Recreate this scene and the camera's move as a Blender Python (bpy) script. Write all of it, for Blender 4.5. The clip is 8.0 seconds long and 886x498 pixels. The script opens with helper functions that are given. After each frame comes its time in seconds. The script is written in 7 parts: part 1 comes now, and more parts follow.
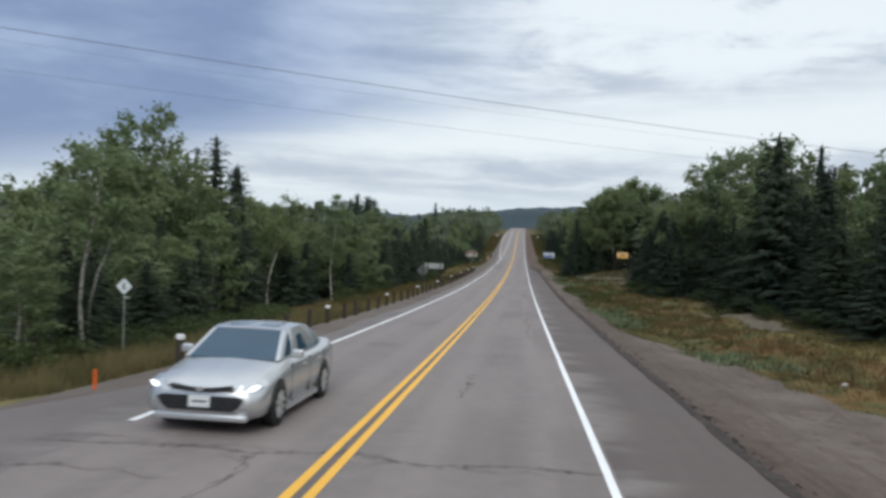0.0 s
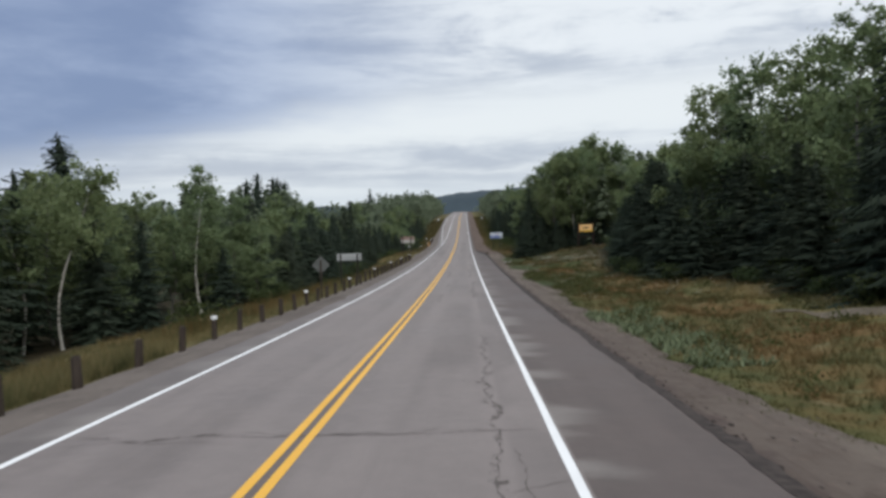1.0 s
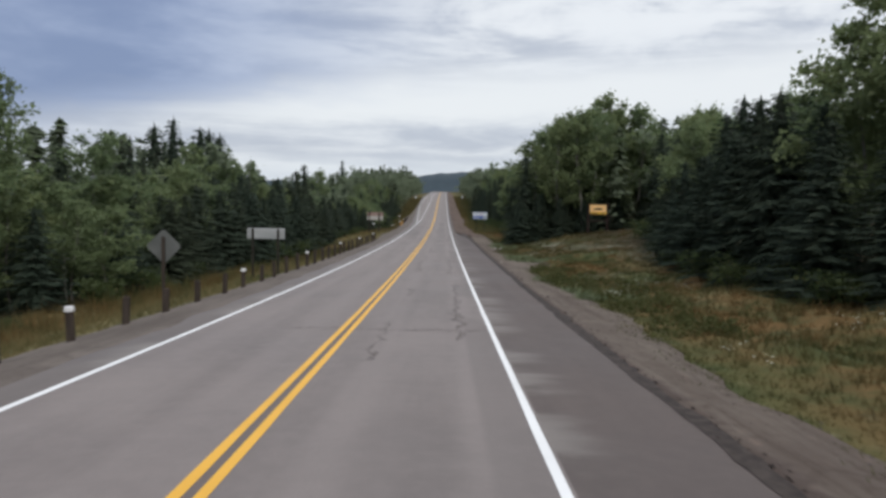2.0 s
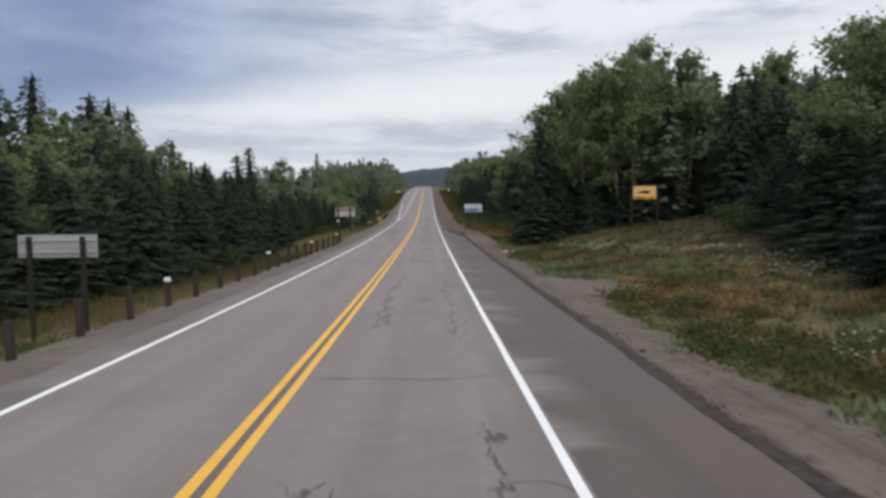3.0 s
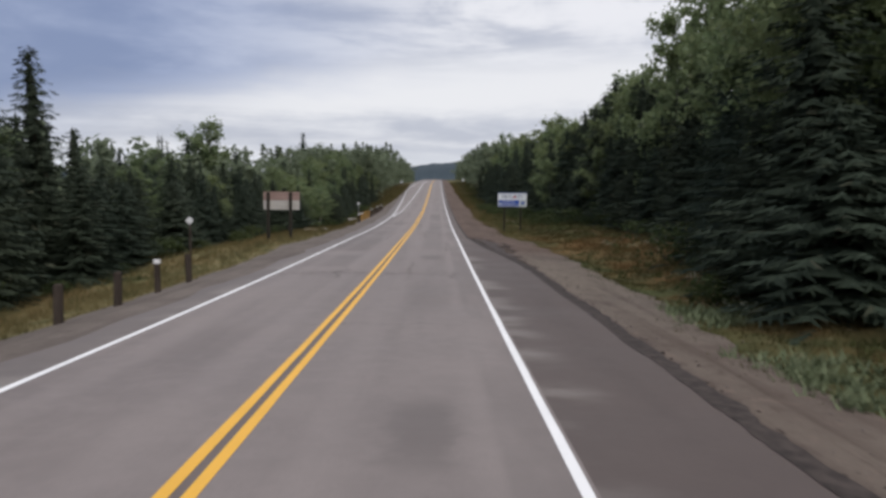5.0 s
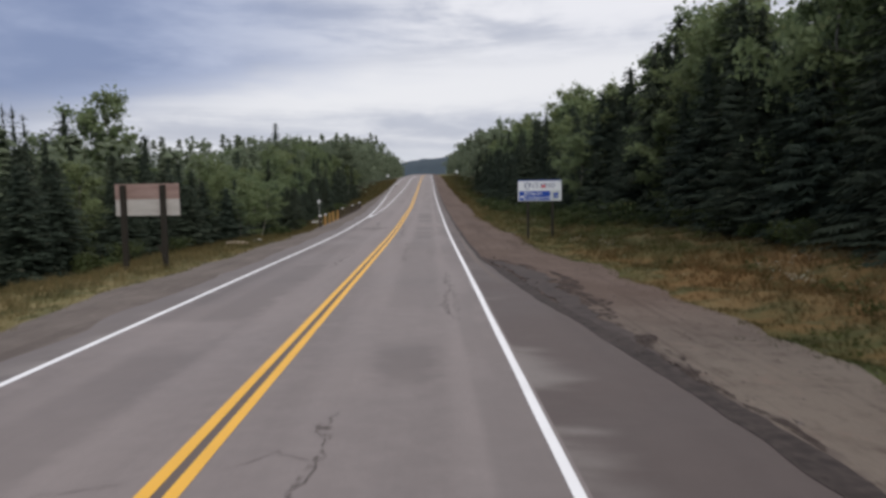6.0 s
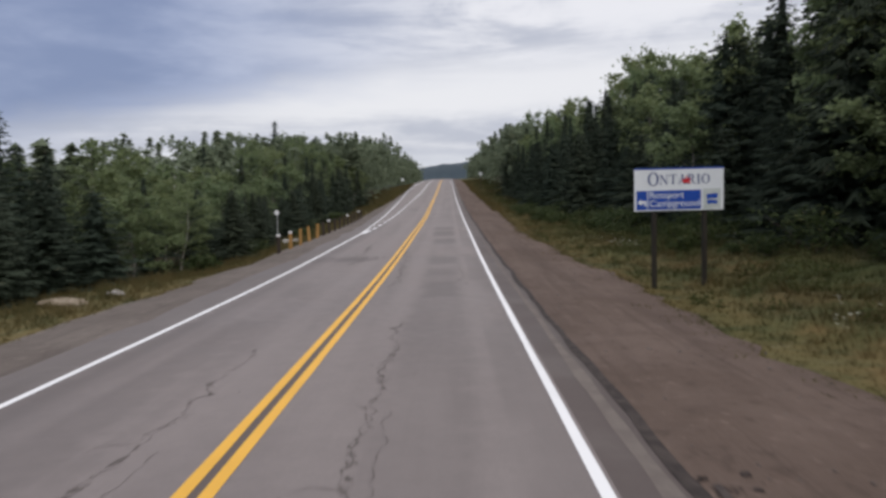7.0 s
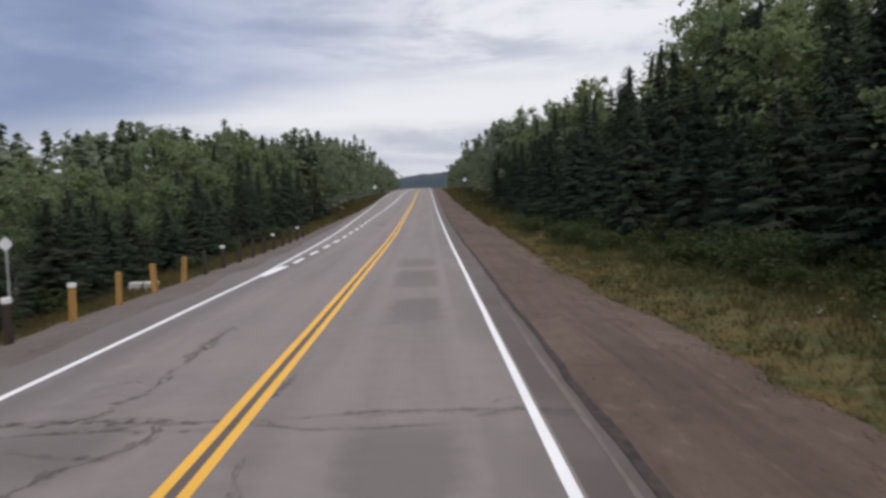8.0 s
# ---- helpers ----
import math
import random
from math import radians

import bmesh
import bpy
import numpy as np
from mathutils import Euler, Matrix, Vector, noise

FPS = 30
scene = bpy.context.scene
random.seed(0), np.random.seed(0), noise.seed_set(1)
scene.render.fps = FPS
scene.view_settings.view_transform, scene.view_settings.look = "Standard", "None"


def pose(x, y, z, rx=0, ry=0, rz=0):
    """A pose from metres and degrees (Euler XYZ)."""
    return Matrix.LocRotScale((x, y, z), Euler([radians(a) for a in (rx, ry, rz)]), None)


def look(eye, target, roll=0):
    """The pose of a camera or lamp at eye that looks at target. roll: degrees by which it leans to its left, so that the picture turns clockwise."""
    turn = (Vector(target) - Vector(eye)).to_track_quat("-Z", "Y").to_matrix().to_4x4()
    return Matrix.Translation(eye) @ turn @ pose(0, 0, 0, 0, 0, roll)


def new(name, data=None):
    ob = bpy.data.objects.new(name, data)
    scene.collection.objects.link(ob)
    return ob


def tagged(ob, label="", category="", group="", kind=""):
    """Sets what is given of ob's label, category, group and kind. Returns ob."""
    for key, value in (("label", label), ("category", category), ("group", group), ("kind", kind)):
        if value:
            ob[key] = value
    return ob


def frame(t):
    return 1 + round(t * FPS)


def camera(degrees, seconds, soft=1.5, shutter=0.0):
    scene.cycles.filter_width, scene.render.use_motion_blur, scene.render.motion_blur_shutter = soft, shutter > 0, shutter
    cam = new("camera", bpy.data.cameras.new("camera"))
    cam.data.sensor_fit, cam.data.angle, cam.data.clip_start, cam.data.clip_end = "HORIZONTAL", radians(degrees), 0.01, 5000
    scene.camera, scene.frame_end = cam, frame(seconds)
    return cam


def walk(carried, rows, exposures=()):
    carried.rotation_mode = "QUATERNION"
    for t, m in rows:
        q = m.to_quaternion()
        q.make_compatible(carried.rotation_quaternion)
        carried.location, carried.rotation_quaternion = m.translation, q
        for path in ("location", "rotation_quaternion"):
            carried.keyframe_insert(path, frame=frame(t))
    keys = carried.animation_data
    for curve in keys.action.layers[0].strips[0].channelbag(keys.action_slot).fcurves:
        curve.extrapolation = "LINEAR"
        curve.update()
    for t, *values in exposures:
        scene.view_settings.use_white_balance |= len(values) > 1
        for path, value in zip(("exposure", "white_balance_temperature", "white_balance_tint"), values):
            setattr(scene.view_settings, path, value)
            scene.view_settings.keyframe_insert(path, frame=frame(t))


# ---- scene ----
cam = camera(58.91, 8.0, soft=3.1, shutter=0.12)
# seconds, x, y, z, yaw, pitch, roll
ROWS = [
    (0, 2.382, 0.225, 1.987, 5.789, -2.054, -2.183),
    (0.2, 2.385, 5.111, 1.644, 2.808, -2.418, -2.412),
    (0.3, 2.405, 7.526, 1.497, 2.290, -2.757, -1.766),
    (0.5, 2.430, 12.405, 1.245, 1.401, -2.933, -0.499),
    (1, 2.448, 24.677, 0.504, 1.569, -2.893, 1.729),
    (1.2, 2.438, 29.535, 0.222, 1.110, -3.589, 1.237),
    (2.3, 2.350, 56.619, -1.255, 0.068, -4.301, -1.020),
    (2.5, 2.303, 61.544, -1.502, 0.061, -4.191, -0.414),
    (3, 2.222, 73.896, -2.048, -1.083, -4.586, 0.694),
    (3.5, 2.097, 86.213, -2.540, -1.440, -4.514, -0.470),
    (4, 2.150, 98.580, -3.033, -0.918, -4.440, -0.788),
    (4.5, 2.160, 110.927, -3.486, -0.412, -4.616, -0.373),
    (4.7, 2.199, 115.877, -3.643, -0.390, -4.905, -0.595),
    (5.8, 2.409, 143.084, -4.535, -0.723, -4.838, 0.696),
    (6, 2.401, 148.139, -4.629, -1.036, -5.215, 0.885),
    (6.5, 2.407, 160.525, -4.916, -1.226, -5.496, 1.248),
    (7, 2.335, 172.920, -5.164, 0.388, -4.783, 1.506),
    (7.5, 2.420, 185.382, -5.455, 0.261, -4.521, 1.867),
    (8, 2.404, 197.790, -5.622, -1.137, -4.085, 1.467),
]
walk(cam, [(t, pose(x, y, z, 90 + pitch, roll, yaw)) for t, x, y, z, yaw, pitch, roll in ROWS], [(0, 0.06, 6200, 6), (1, 0.0, 6300, 8), (2.5, 0.0, 6400, 10), (4.5, -0.02, 6500, 13), (6.5, -0.05, 6500, 14), (8, -0.03, 6500, 14)])

# ---- world, sun ----
SUN_EL, SUN_AZ = 44.0, 172.0

world = bpy.data.worlds.new("overcast_sky")
scene.world = world
world.use_nodes = True
wn, wl = world.node_tree.nodes, world.node_tree.links
wn.clear()


def wmath(op, a, b=None, c=None):
    n = wn.new("ShaderNodeMath")
    n.operation = op
    for i, v in enumerate((a, b, c)):
        if v is None:
            continue
        if isinstance(v, (int, float)):
            n.inputs[i].default_value = v
        else:
            wl.new(v, n.inputs[i])
    return n.outputs[0]


def wmix(fac, a, b):
    n = wn.new("ShaderNodeMix")
    n.data_type = "RGBA"
    for s, v in ((n.inputs[0], fac), (n.inputs[6], a), (n.inputs[7], b)):
        if isinstance(v, tuple):
            s.default_value = (*v, 1)
        elif isinstance(v, (int, float)):
            s.default_value = v
        else:
            wl.new(v, s)
    return n.outputs[2]


def wsmooth(v, lo, hi):
    n = wn.new("ShaderNodeMapRange")
    n.interpolation_type = "SMOOTHSTEP"
    wl.new(v, n.inputs[0])
    n.inputs[1].default_value, n.inputs[2].default_value = lo, hi
    return n.outputs[0]


coord = wn.new("ShaderNodeTexCoord")
sep = wn.new("ShaderNodeSeparateXYZ")
wl.new(coord.outputs["Generated"], sep.inputs[0])
dx, dy, dz = sep.outputs


def wnoise(scale, detail, rough, offset, stretch, twist=0.0):
    """Noise over the directions of the sky, drawn out into level layers."""
    m = wn.new("ShaderNodeMapping")
    wl.new(coord.outputs["Generated"], m.inputs[0])
    m.inputs["Location"].default_value = offset
    m.inputs["Scale"].default_value = (1, 1, stretch)
    n = wn.new("ShaderNodeTexNoise")
    wl.new(m.outputs[0], n.inputs["Vector"])
    n.inputs["Scale"].default_value, n.inputs["Detail"].default_value = scale, detail
    n.inputs["Roughness"].default_value, n.inputs["Distortion"].default_value = rough, twist
    return n.outputs[0]


def wsum(*terms):
    """Sum of terms, each a value or a pair (value, factor)."""
    total = None
    for term in terms:
        v = wmath("MULTIPLY", *term) if isinstance(term, tuple) else term
        total = v if total is None else wmath("ADD", total, v)
    return total


broad = wnoise(2.3, 4, 0.55, (3.1, 0.6, 0.2), 4.5, 0.4)
puffs = wnoise(6.5, 5, 0.6, (7.4, 2.3, 1.1), 3.2, 0.3)
layers = wnoise(3.4, 5, 0.6, (1.7, 5.2, 4.3), 11.0, 0.5)
ruffle = wsum((wmath("SUBTRACT", broad, 0.5), 0.16), (wmath("SUBTRACT", puffs, 0.5), 0.10), (wmath("SUBTRACT", layers, 0.5), 0.05))
# level layers of grey and paler cloud
deck = wmix(wsmooth(wsum((layers, 0.62), (puffs, 0.38)), 0.36, 0.62), (0.47, 0.505, 0.575), (0.73, 0.755, 0.785))
# a bright rift between the layers
rift = wmath("ABSOLUTE", wsum(dz, (dx, -0.05), -0.118, (ruffle, 0.45)))
deck = wmix(wmath("MULTIPLY", wsmooth(rift, 0.052, 0.006), wsmooth(wsum(dx, ruffle), -0.46, -0.20)), deck, (0.765, 0.785, 0.80))
# thin bright cloud higher up
thin = wmath("MULTIPLY", wsmooth(wsum(dz, (ruffle, 0.7)), 0.145, 0.215), wsmooth(wsum(dx, (ruffle, 0.8)), -0.12, 0.05))
deck = wmix(wmath("MULTIPLY", thin, wsmooth(puffs, 0.28, 0.52)), deck, (0.775, 0.795, 0.82))
# the blue-grey bank that deepens towards the lake
bank = wsmooth(wsum(dz, (dx, -0.20), -0.150, (ruffle, 0.55)), -0.028, 0.040)
shore = wsmooth(wsum(dx, (ruffle, 0.5)), 0.09, -0.36)
deep = wmix(wsmooth(wsum(broad, (puffs, 0.5)), 0.55, 0.95), (0.210, 0.268, 0.418), (0.365, 0.43, 0.585))
deck = wmix(wmath("MULTIPLY", bank, shore), deck, deep)
# pale strip of thinner cloud over the horizon
deck = wmix(wmath("MULTIPLY", wsmooth(dz, 0.055, 0.012), 0.75), deck, (0.655, 0.70, 0.745))
# an overcast sky grows brighter towards the zenith
deck = wmix(wmath("MULTIPLY", wsmooth(dz, 0.35, 0.75), 0.75), deck, (0.78, 0.79, 0.80))
gain = wmath("ADD", wmath("MULTIPLY", wsmooth(dz, 0.35, 0.95), 0.62), 1.0)
bright = wn.new("ShaderNodeVectorMath")
bright.operation = "SCALE"
wl.new(deck, bright.inputs[0])
wl.new(gain, bright.inputs["Scale"])
sky = wn.new("ShaderNodeTexSky")
sky.sky_type, sky.sun_disc = "NISHITA", False
sky.sun_elevation, sky.sun_rotation = radians(SUN_EL), radians(SUN_AZ)
sky_bg, cloud_bg = wn.new("ShaderNodeBackground"), wn.new("ShaderNodeBackground")
wl.new(sky.outputs[0], sky_bg.inputs[0])
sky_bg.inputs[1].default_value = 0.08
wl.new(bright.outputs[0], cloud_bg.inputs[0])
cloud_bg.inputs[1].default_value = 1.13
shader = wn.new("ShaderNodeMixShader")
shader.inputs[0].default_value = 0.93
wl.new(sky_bg.outputs[0], shader.inputs[1])
wl.new(cloud_bg.outputs[0], shader.inputs[2])
out = wn.new("ShaderNodeOutputWorld")
wl.new(shader.outputs[0], out.inputs[0])

sun = new("sun", bpy.data.lights.new("sun", "SUN"))
sun.data.energy, sun.data.angle, sun.data.color = 1.3, radians(35), (1.0, 0.96, 0.91)
sun.matrix_world = look((0, 0, 60), (-60 * math.sin(radians(SUN_AZ)) / math.tan(radians(SUN_EL)), -60 * math.cos(radians(SUN_AZ)) / math.tan(radians(SUN_EL)), 0))


# ---- materials ----
class Nodes:
    """Short way to write a node material."""

    def __init__(self, name):
        self.mat = bpy.data.materials.new(name)
        self.mat.use_nodes = True
        self.n, self.l = self.mat.node_tree.nodes, self.mat.node_tree.links
        self.b = self.n["Principled BSDF"]

    def put(self, socket, v):
        if isinstance(v, (tuple, list)):
            socket.default_value = (*v, 1) if len(v) == 3 and len(socket.default_value) == 4 else v
        elif isinstance(v, (int, float)):
            socket.default_value = v
        else:
            self.l.new(v, socket)

    def coord(self, scale=(1, 1, 1), offset=(0, 0, 0), kind="Object"):
        c = self.n.new("ShaderNodeTexCoord")
        m = self.n.new("ShaderNodeMapping")
        self.l.new(c.outputs[kind], m.inputs[0])
        m.inputs["Scale"].default_value, m.inputs["Location"].default_value = scale, offset
        return m.outputs[0]

    def noise(self, scale, detail=3, rough=0.55, vec=None, distort=0.0):
        n = self.n.new("ShaderNodeTexNoise")
        if vec is None:
            vec = self.coord()
        self.l.new(vec, n.inputs["Vector"])
        n.inputs["Scale"].default_value, n.inputs["Detail"].default_value = scale, detail
        n.inputs["Roughness"].default_value, n.inputs["Distortion"].default_value = rough, distort
        return n.outputs[0]

    def voronoi(self, scale, vec=None, feature="F1"):
        n = self.n.new("ShaderNodeTexVoronoi")
        n.feature = feature
        if vec is None:
            vec = self.coord()
        self.l.new(vec, n.inputs["Vector"])
        n.inputs["Scale"].default_value = scale
        return n.outputs[0]

    def ramp(self, v, lo, hi, a=0.0, b=1.0):
        n = self.n.new("ShaderNodeMapRange")
        n.interpolation_type = "SMOOTHSTEP"
        self.put(n.inputs[0], v)
        n.inputs[1].default_value, n.inputs[2].default_value = lo, hi
        n.inputs[3].default_value, n.inputs[4].default_value = a, b
        return n.outputs[0]

    def math(self, op, a, b=None):
        n = self.n.new("ShaderNodeMath")
        n.operation = op
        self.put(n.inputs[0], a)
        if b is not None:
            self.put(n.inputs[1], b)
        return n.outputs[0]

    def mix(self, fac, a, b, blend="MIX"):
        n = self.n.new("ShaderNodeMix")
        n.data_type, n.blend_type = "RGBA", blend
        self.put(n.inputs[0], fac)
        self.put(n.inputs[6], a)
        self.put(n.inputs[7], b)
        return n.outputs[2]

    def xyz(self, vec=None):
        s = self.n.new("ShaderNodeSeparateXYZ")
        self.l.new(vec if vec is not None else self.coord(), s.inputs[0])
        return s.outputs

    def island(self):
        return self.n.new("ShaderNodeNewGeometry").outputs["Random Per Island"]

    def piece(self):
        return self.n.new("ShaderNodeObjectInfo").outputs["Random"]

    def bump(self, height, strength=0.3, distance=0.02):
        n = self.n.new("ShaderNodeBump")
        self.put(n.inputs["Height"], height)
        n.inputs["Strength"].default_value, n.inputs["Distance"].default_value = strength, distance
        self.l.new(n.outputs[0], self.b.inputs["Normal"])

    def done(self, colour, rough=0.9, metal=0.0, spec=0.3):
        self.put(self.b.inputs["Base Color"], colour)
        self.put(self.b.inputs["Roughness"], rough)
        self.put(self.b.inputs["Metallic"], metal)
        self.b.inputs["Specular IOR Level"].default_value = spec
        return self.mat


def asphalt_material(name, base, worn, shoulder=False):
    k = Nodes(name)
    x, y, z = k.xyz()
    long = k.noise(1.0, 4, 0.6, k.coord((1.1, 0.05, 1)))
    cloud = k.noise(0.22, 5, 0.6)
    grit = k.noise(38, 2, 0.7)
    mott = k.noise(2.6, 5, 0.7)
    c = k.mix(k.ramp(cloud, 0.35, 0.68), base, worn)
    c = k.mix(k.math("MULTIPLY", k.ramp(long, 0.42, 0.68), 0.55), c, tuple(v * 0.80 for v in base))
    c = k.mix(k.math("MULTIPLY", k.ramp(mott, 0.35, 0.75), 0.45), c, tuple(v * 1.13 for v in worn))
    if not shoulder:
        # oily, darker stretches along the middle of each lane
        for centre in (2.0, -1.9):
            d = k.math("ABSOLUTE", k.math("SUBTRACT", x, centre))
            lane = k.ramp(d, 0.80, 0.30)
            spots = k.ramp(k.noise(1.0, 2, 0.5, k.coord((0.02, 0.115, 1), (centre, 0.7, 0))), 0.50, 0.66)
            c = k.mix(k.math("MULTIPLY", k.math("MULTIPLY", lane, spots), 0.35), c, tuple(v * 0.68 for v in base))
        # old dark patches and worn tar stains in the lanes
        wob = k.math("MULTIPLY", k.math("SUBTRACT", k.noise(1.9, 4, 0.65), 0.5), 0.9)
        for u, hu, yc, hy, amount in ((2.05, 0.45, 195.3, 1.7, 0.75), (2.0, 0.5, 200.4, 1.1, 0.5), (2.05, 0.55, 205.0, 1.6, 0.75), (2.05, 0.55, 216.4, 1.9, 0.8), (1.95, 0.65, 223.5, 2.4, 0.75), (1.9, 0.7, 229.6, 1.8, 0.7), (2.0, 0.55, 180, 14, 0.30), (-3.12, 0.36, 205, 38, 0.75), (-2.1, 0.42, 25.7, 0.30, 0.8), (2.1, 0.34, 124.5, 1.0, 0.7), (2.1, 0.30, 132, 1.1, 0.75), (2.0, 0.35, 160, 1.3, 0.6), (2.05, 0.28, 98.6, 0.8, 0.6), (-2.3, 1.25, 206.2, 0.75, 0.9), (-2.6, 0.7, 196, 1.6, 0.4), (-2.5, 1.0, 171, 6.5, 0.7), (-3.0, 1.2, 184, 6.0, 0.5), (-2.3, 0.9, 158, 3.0, 0.4), (-2.4, 0.5, 120, 1.1, 0.4), (2.0, 0.5, 46, 3.0, 0.3), (2.0, 0.45, 78, 2.6, 0.3)):
            ax = k.math("ADD", k.math("ABSOLUTE", k.math("SUBTRACT", x, u)), wob)
            ay = k.math("ADD", k.math("ABSOLUTE", k.math("SUBTRACT", y, yc)), wob)
            spot = k.math("MULTIPLY", k.ramp(ax, hu + 0.22, hu - 0.15), k.ramp(ay, hy + 0.55, hy - 0.4))
            c = k.mix(k.math("MULTIPLY", spot, amount * 0.78), c, tuple(v * 0.60 for v in base))
        # paler, polished wheel tracks
        for centre in (1.05, 2.95, -1.0, -2.8):
            d = k.math("ABSOLUTE", k.math("SUBTRACT", x, centre))
            c = k.mix(k.math("MULTIPLY", k.ramp(d, 0.45, 0.1), 0.30), c, tuple(v * 1.12 for v in worn))
        # brown dirt between the two yellow stripes
        c = k.mix(k.math("MULTIPLY", k.ramp(k.math("ABSOLUTE", x), 0.13, 0.03), k.ramp(y, 120, 170, 0.6, 0.9)), c, (0.085, 0.062, 0.050))
        # dark strip of old tar beside the edge line
        d = k.math("ABSOLUTE", k.math("SUBTRACT", x, 3.30))
        tar = k.ramp(k.noise(1.0, 3, 0.6, k.coord((0.5, 0.09, 1), (0, 4, 0))), 0.40, 0.55)
        c = k.mix(k.math("MULTIPLY", k.math("MULTIPLY", k.ramp(d, 0.42, 0.28), tar), 0.38), c, tuple(v * 0.68 for v in base))
    else:
        # younger, darker paving further on
        c = k.mix(k.math("MULTIPLY", k.ramp(y, 96, 122), k.ramp(x, 1, 3, 0.0, 0.36)), c, (0.066, 0.048, 0.043))
        # fans of pale dust washed across the shoulder
        dust = k.ramp(k.noise(1.0, 4, 0.55, k.coord((0.22, 0.42, 1), (2, 1, 0), )), 0.47, 0.60)
        wide = k.math("ADD", k.math("ABSOLUTE", x), k.math("MULTIPLY", k.noise(0.9, 3, 0.6, k.coord((0.3, 1, 1))), 1.4))
        c = k.mix(k.math("MULTIPLY", k.math("MULTIPLY", dust, k.math("MULTIPLY", k.ramp(wide, 5.4, 4.5), k.ramp(y, 178, 162, 0.25, 1.0))), 0.75), c, (0.215, 0.192, 0.176))
    c = k.mix(k.math("MULTIPLY", k.ramp(grit, 0.3, 0.7), 0.28), c, tuple(v * 0.7 for v in base))
    k.bump(k.math("ADD", grit, k.math("MULTIPLY", mott, 1.5)), 0.35, 0.01)
    return k.done(c, k.ramp(cloud, 0.3, 0.7, 0.66, 0.80), spec=0.42)


def plain_material(name, a, b, scale=6.0, rough=0.85, metal=0.0, spec=0.3, bump=0.2, stretch=(1, 1, 1), fine=40.0):
    k = Nodes(name)
    n1, n2 = k.noise(scale, 5, 0.6, k.coord(stretch)), k.noise(fine, 2, 0.6, k.coord(stretch))
    c = k.mix(k.ramp(n1, 0.32, 0.68), a, b)
    c = k.mix(k.math("MULTIPLY", k.ramp(n2, 0.35, 0.7), 0.3), c, tuple(v * 0.72 for v in a))
    k.bump(k.math("ADD", n1, k.math("MULTIPLY", n2, 0.5)), bump, 0.01)
    return k.done(c, rough, metal, spec)


def foliage_material(name, dark, lit, dry, rough=0.75, dry_amount=0.12, thin=0.47, spec=0.2):
    k = Nodes(name)
    isl, pc = k.island(), k.piece()
    patch = k.noise(0.7, 3, 0.6)
    c = k.mix(k.ramp(isl, -0.6, 1.6), dark, lit)
    c = k.mix(k.math("MULTIPLY", k.ramp(patch, 0.35, 0.7), 0.5), c, tuple(v * 0.75 for v in dark))
    c = k.mix(k.math("MULTIPLY", pc, 0.45), c, tuple(0.5 * (p + q) * s for p, q, s in zip(dark, lit, (1.25, 1.02, 0.8))))
    c = k.mix(k.math("MULTIPLY", k.ramp(isl, 1 - dry_amount, 1.0), 0.55), c, dry)
    m = k.done(c, rough, spec=spec)
    # thin leaves let some light through
    tl, mx = k.n.new("ShaderNodeBsdfTranslucent"), k.n.new("ShaderNodeMixShader")
    k.put(tl.inputs[0], c)
    mx.inputs[0].default_value = thin
    k.l.new(k.b.outputs[0], mx.inputs[1])
    k.l.new(tl.outputs[0], mx.inputs[2])
    k.l.new(mx.outputs[0], k.n["Material Output"].inputs[0])
    return m


ASPHALT = asphalt_material("worn_asphalt", (0.1690, 0.1430, 0.1340), (0.2110, 0.1810, 0.1710))
SHOULDER = asphalt_material("shoulder_asphalt", (0.0850, 0.0655, 0.0600), (0.1060, 0.0830, 0.0755), True)
SHOULDER_LEFT = asphalt_material("gritty_shoulder_asphalt", (0.1190, 0.1010, 0.0940), (0.1480, 0.1270, 0.1180), True)


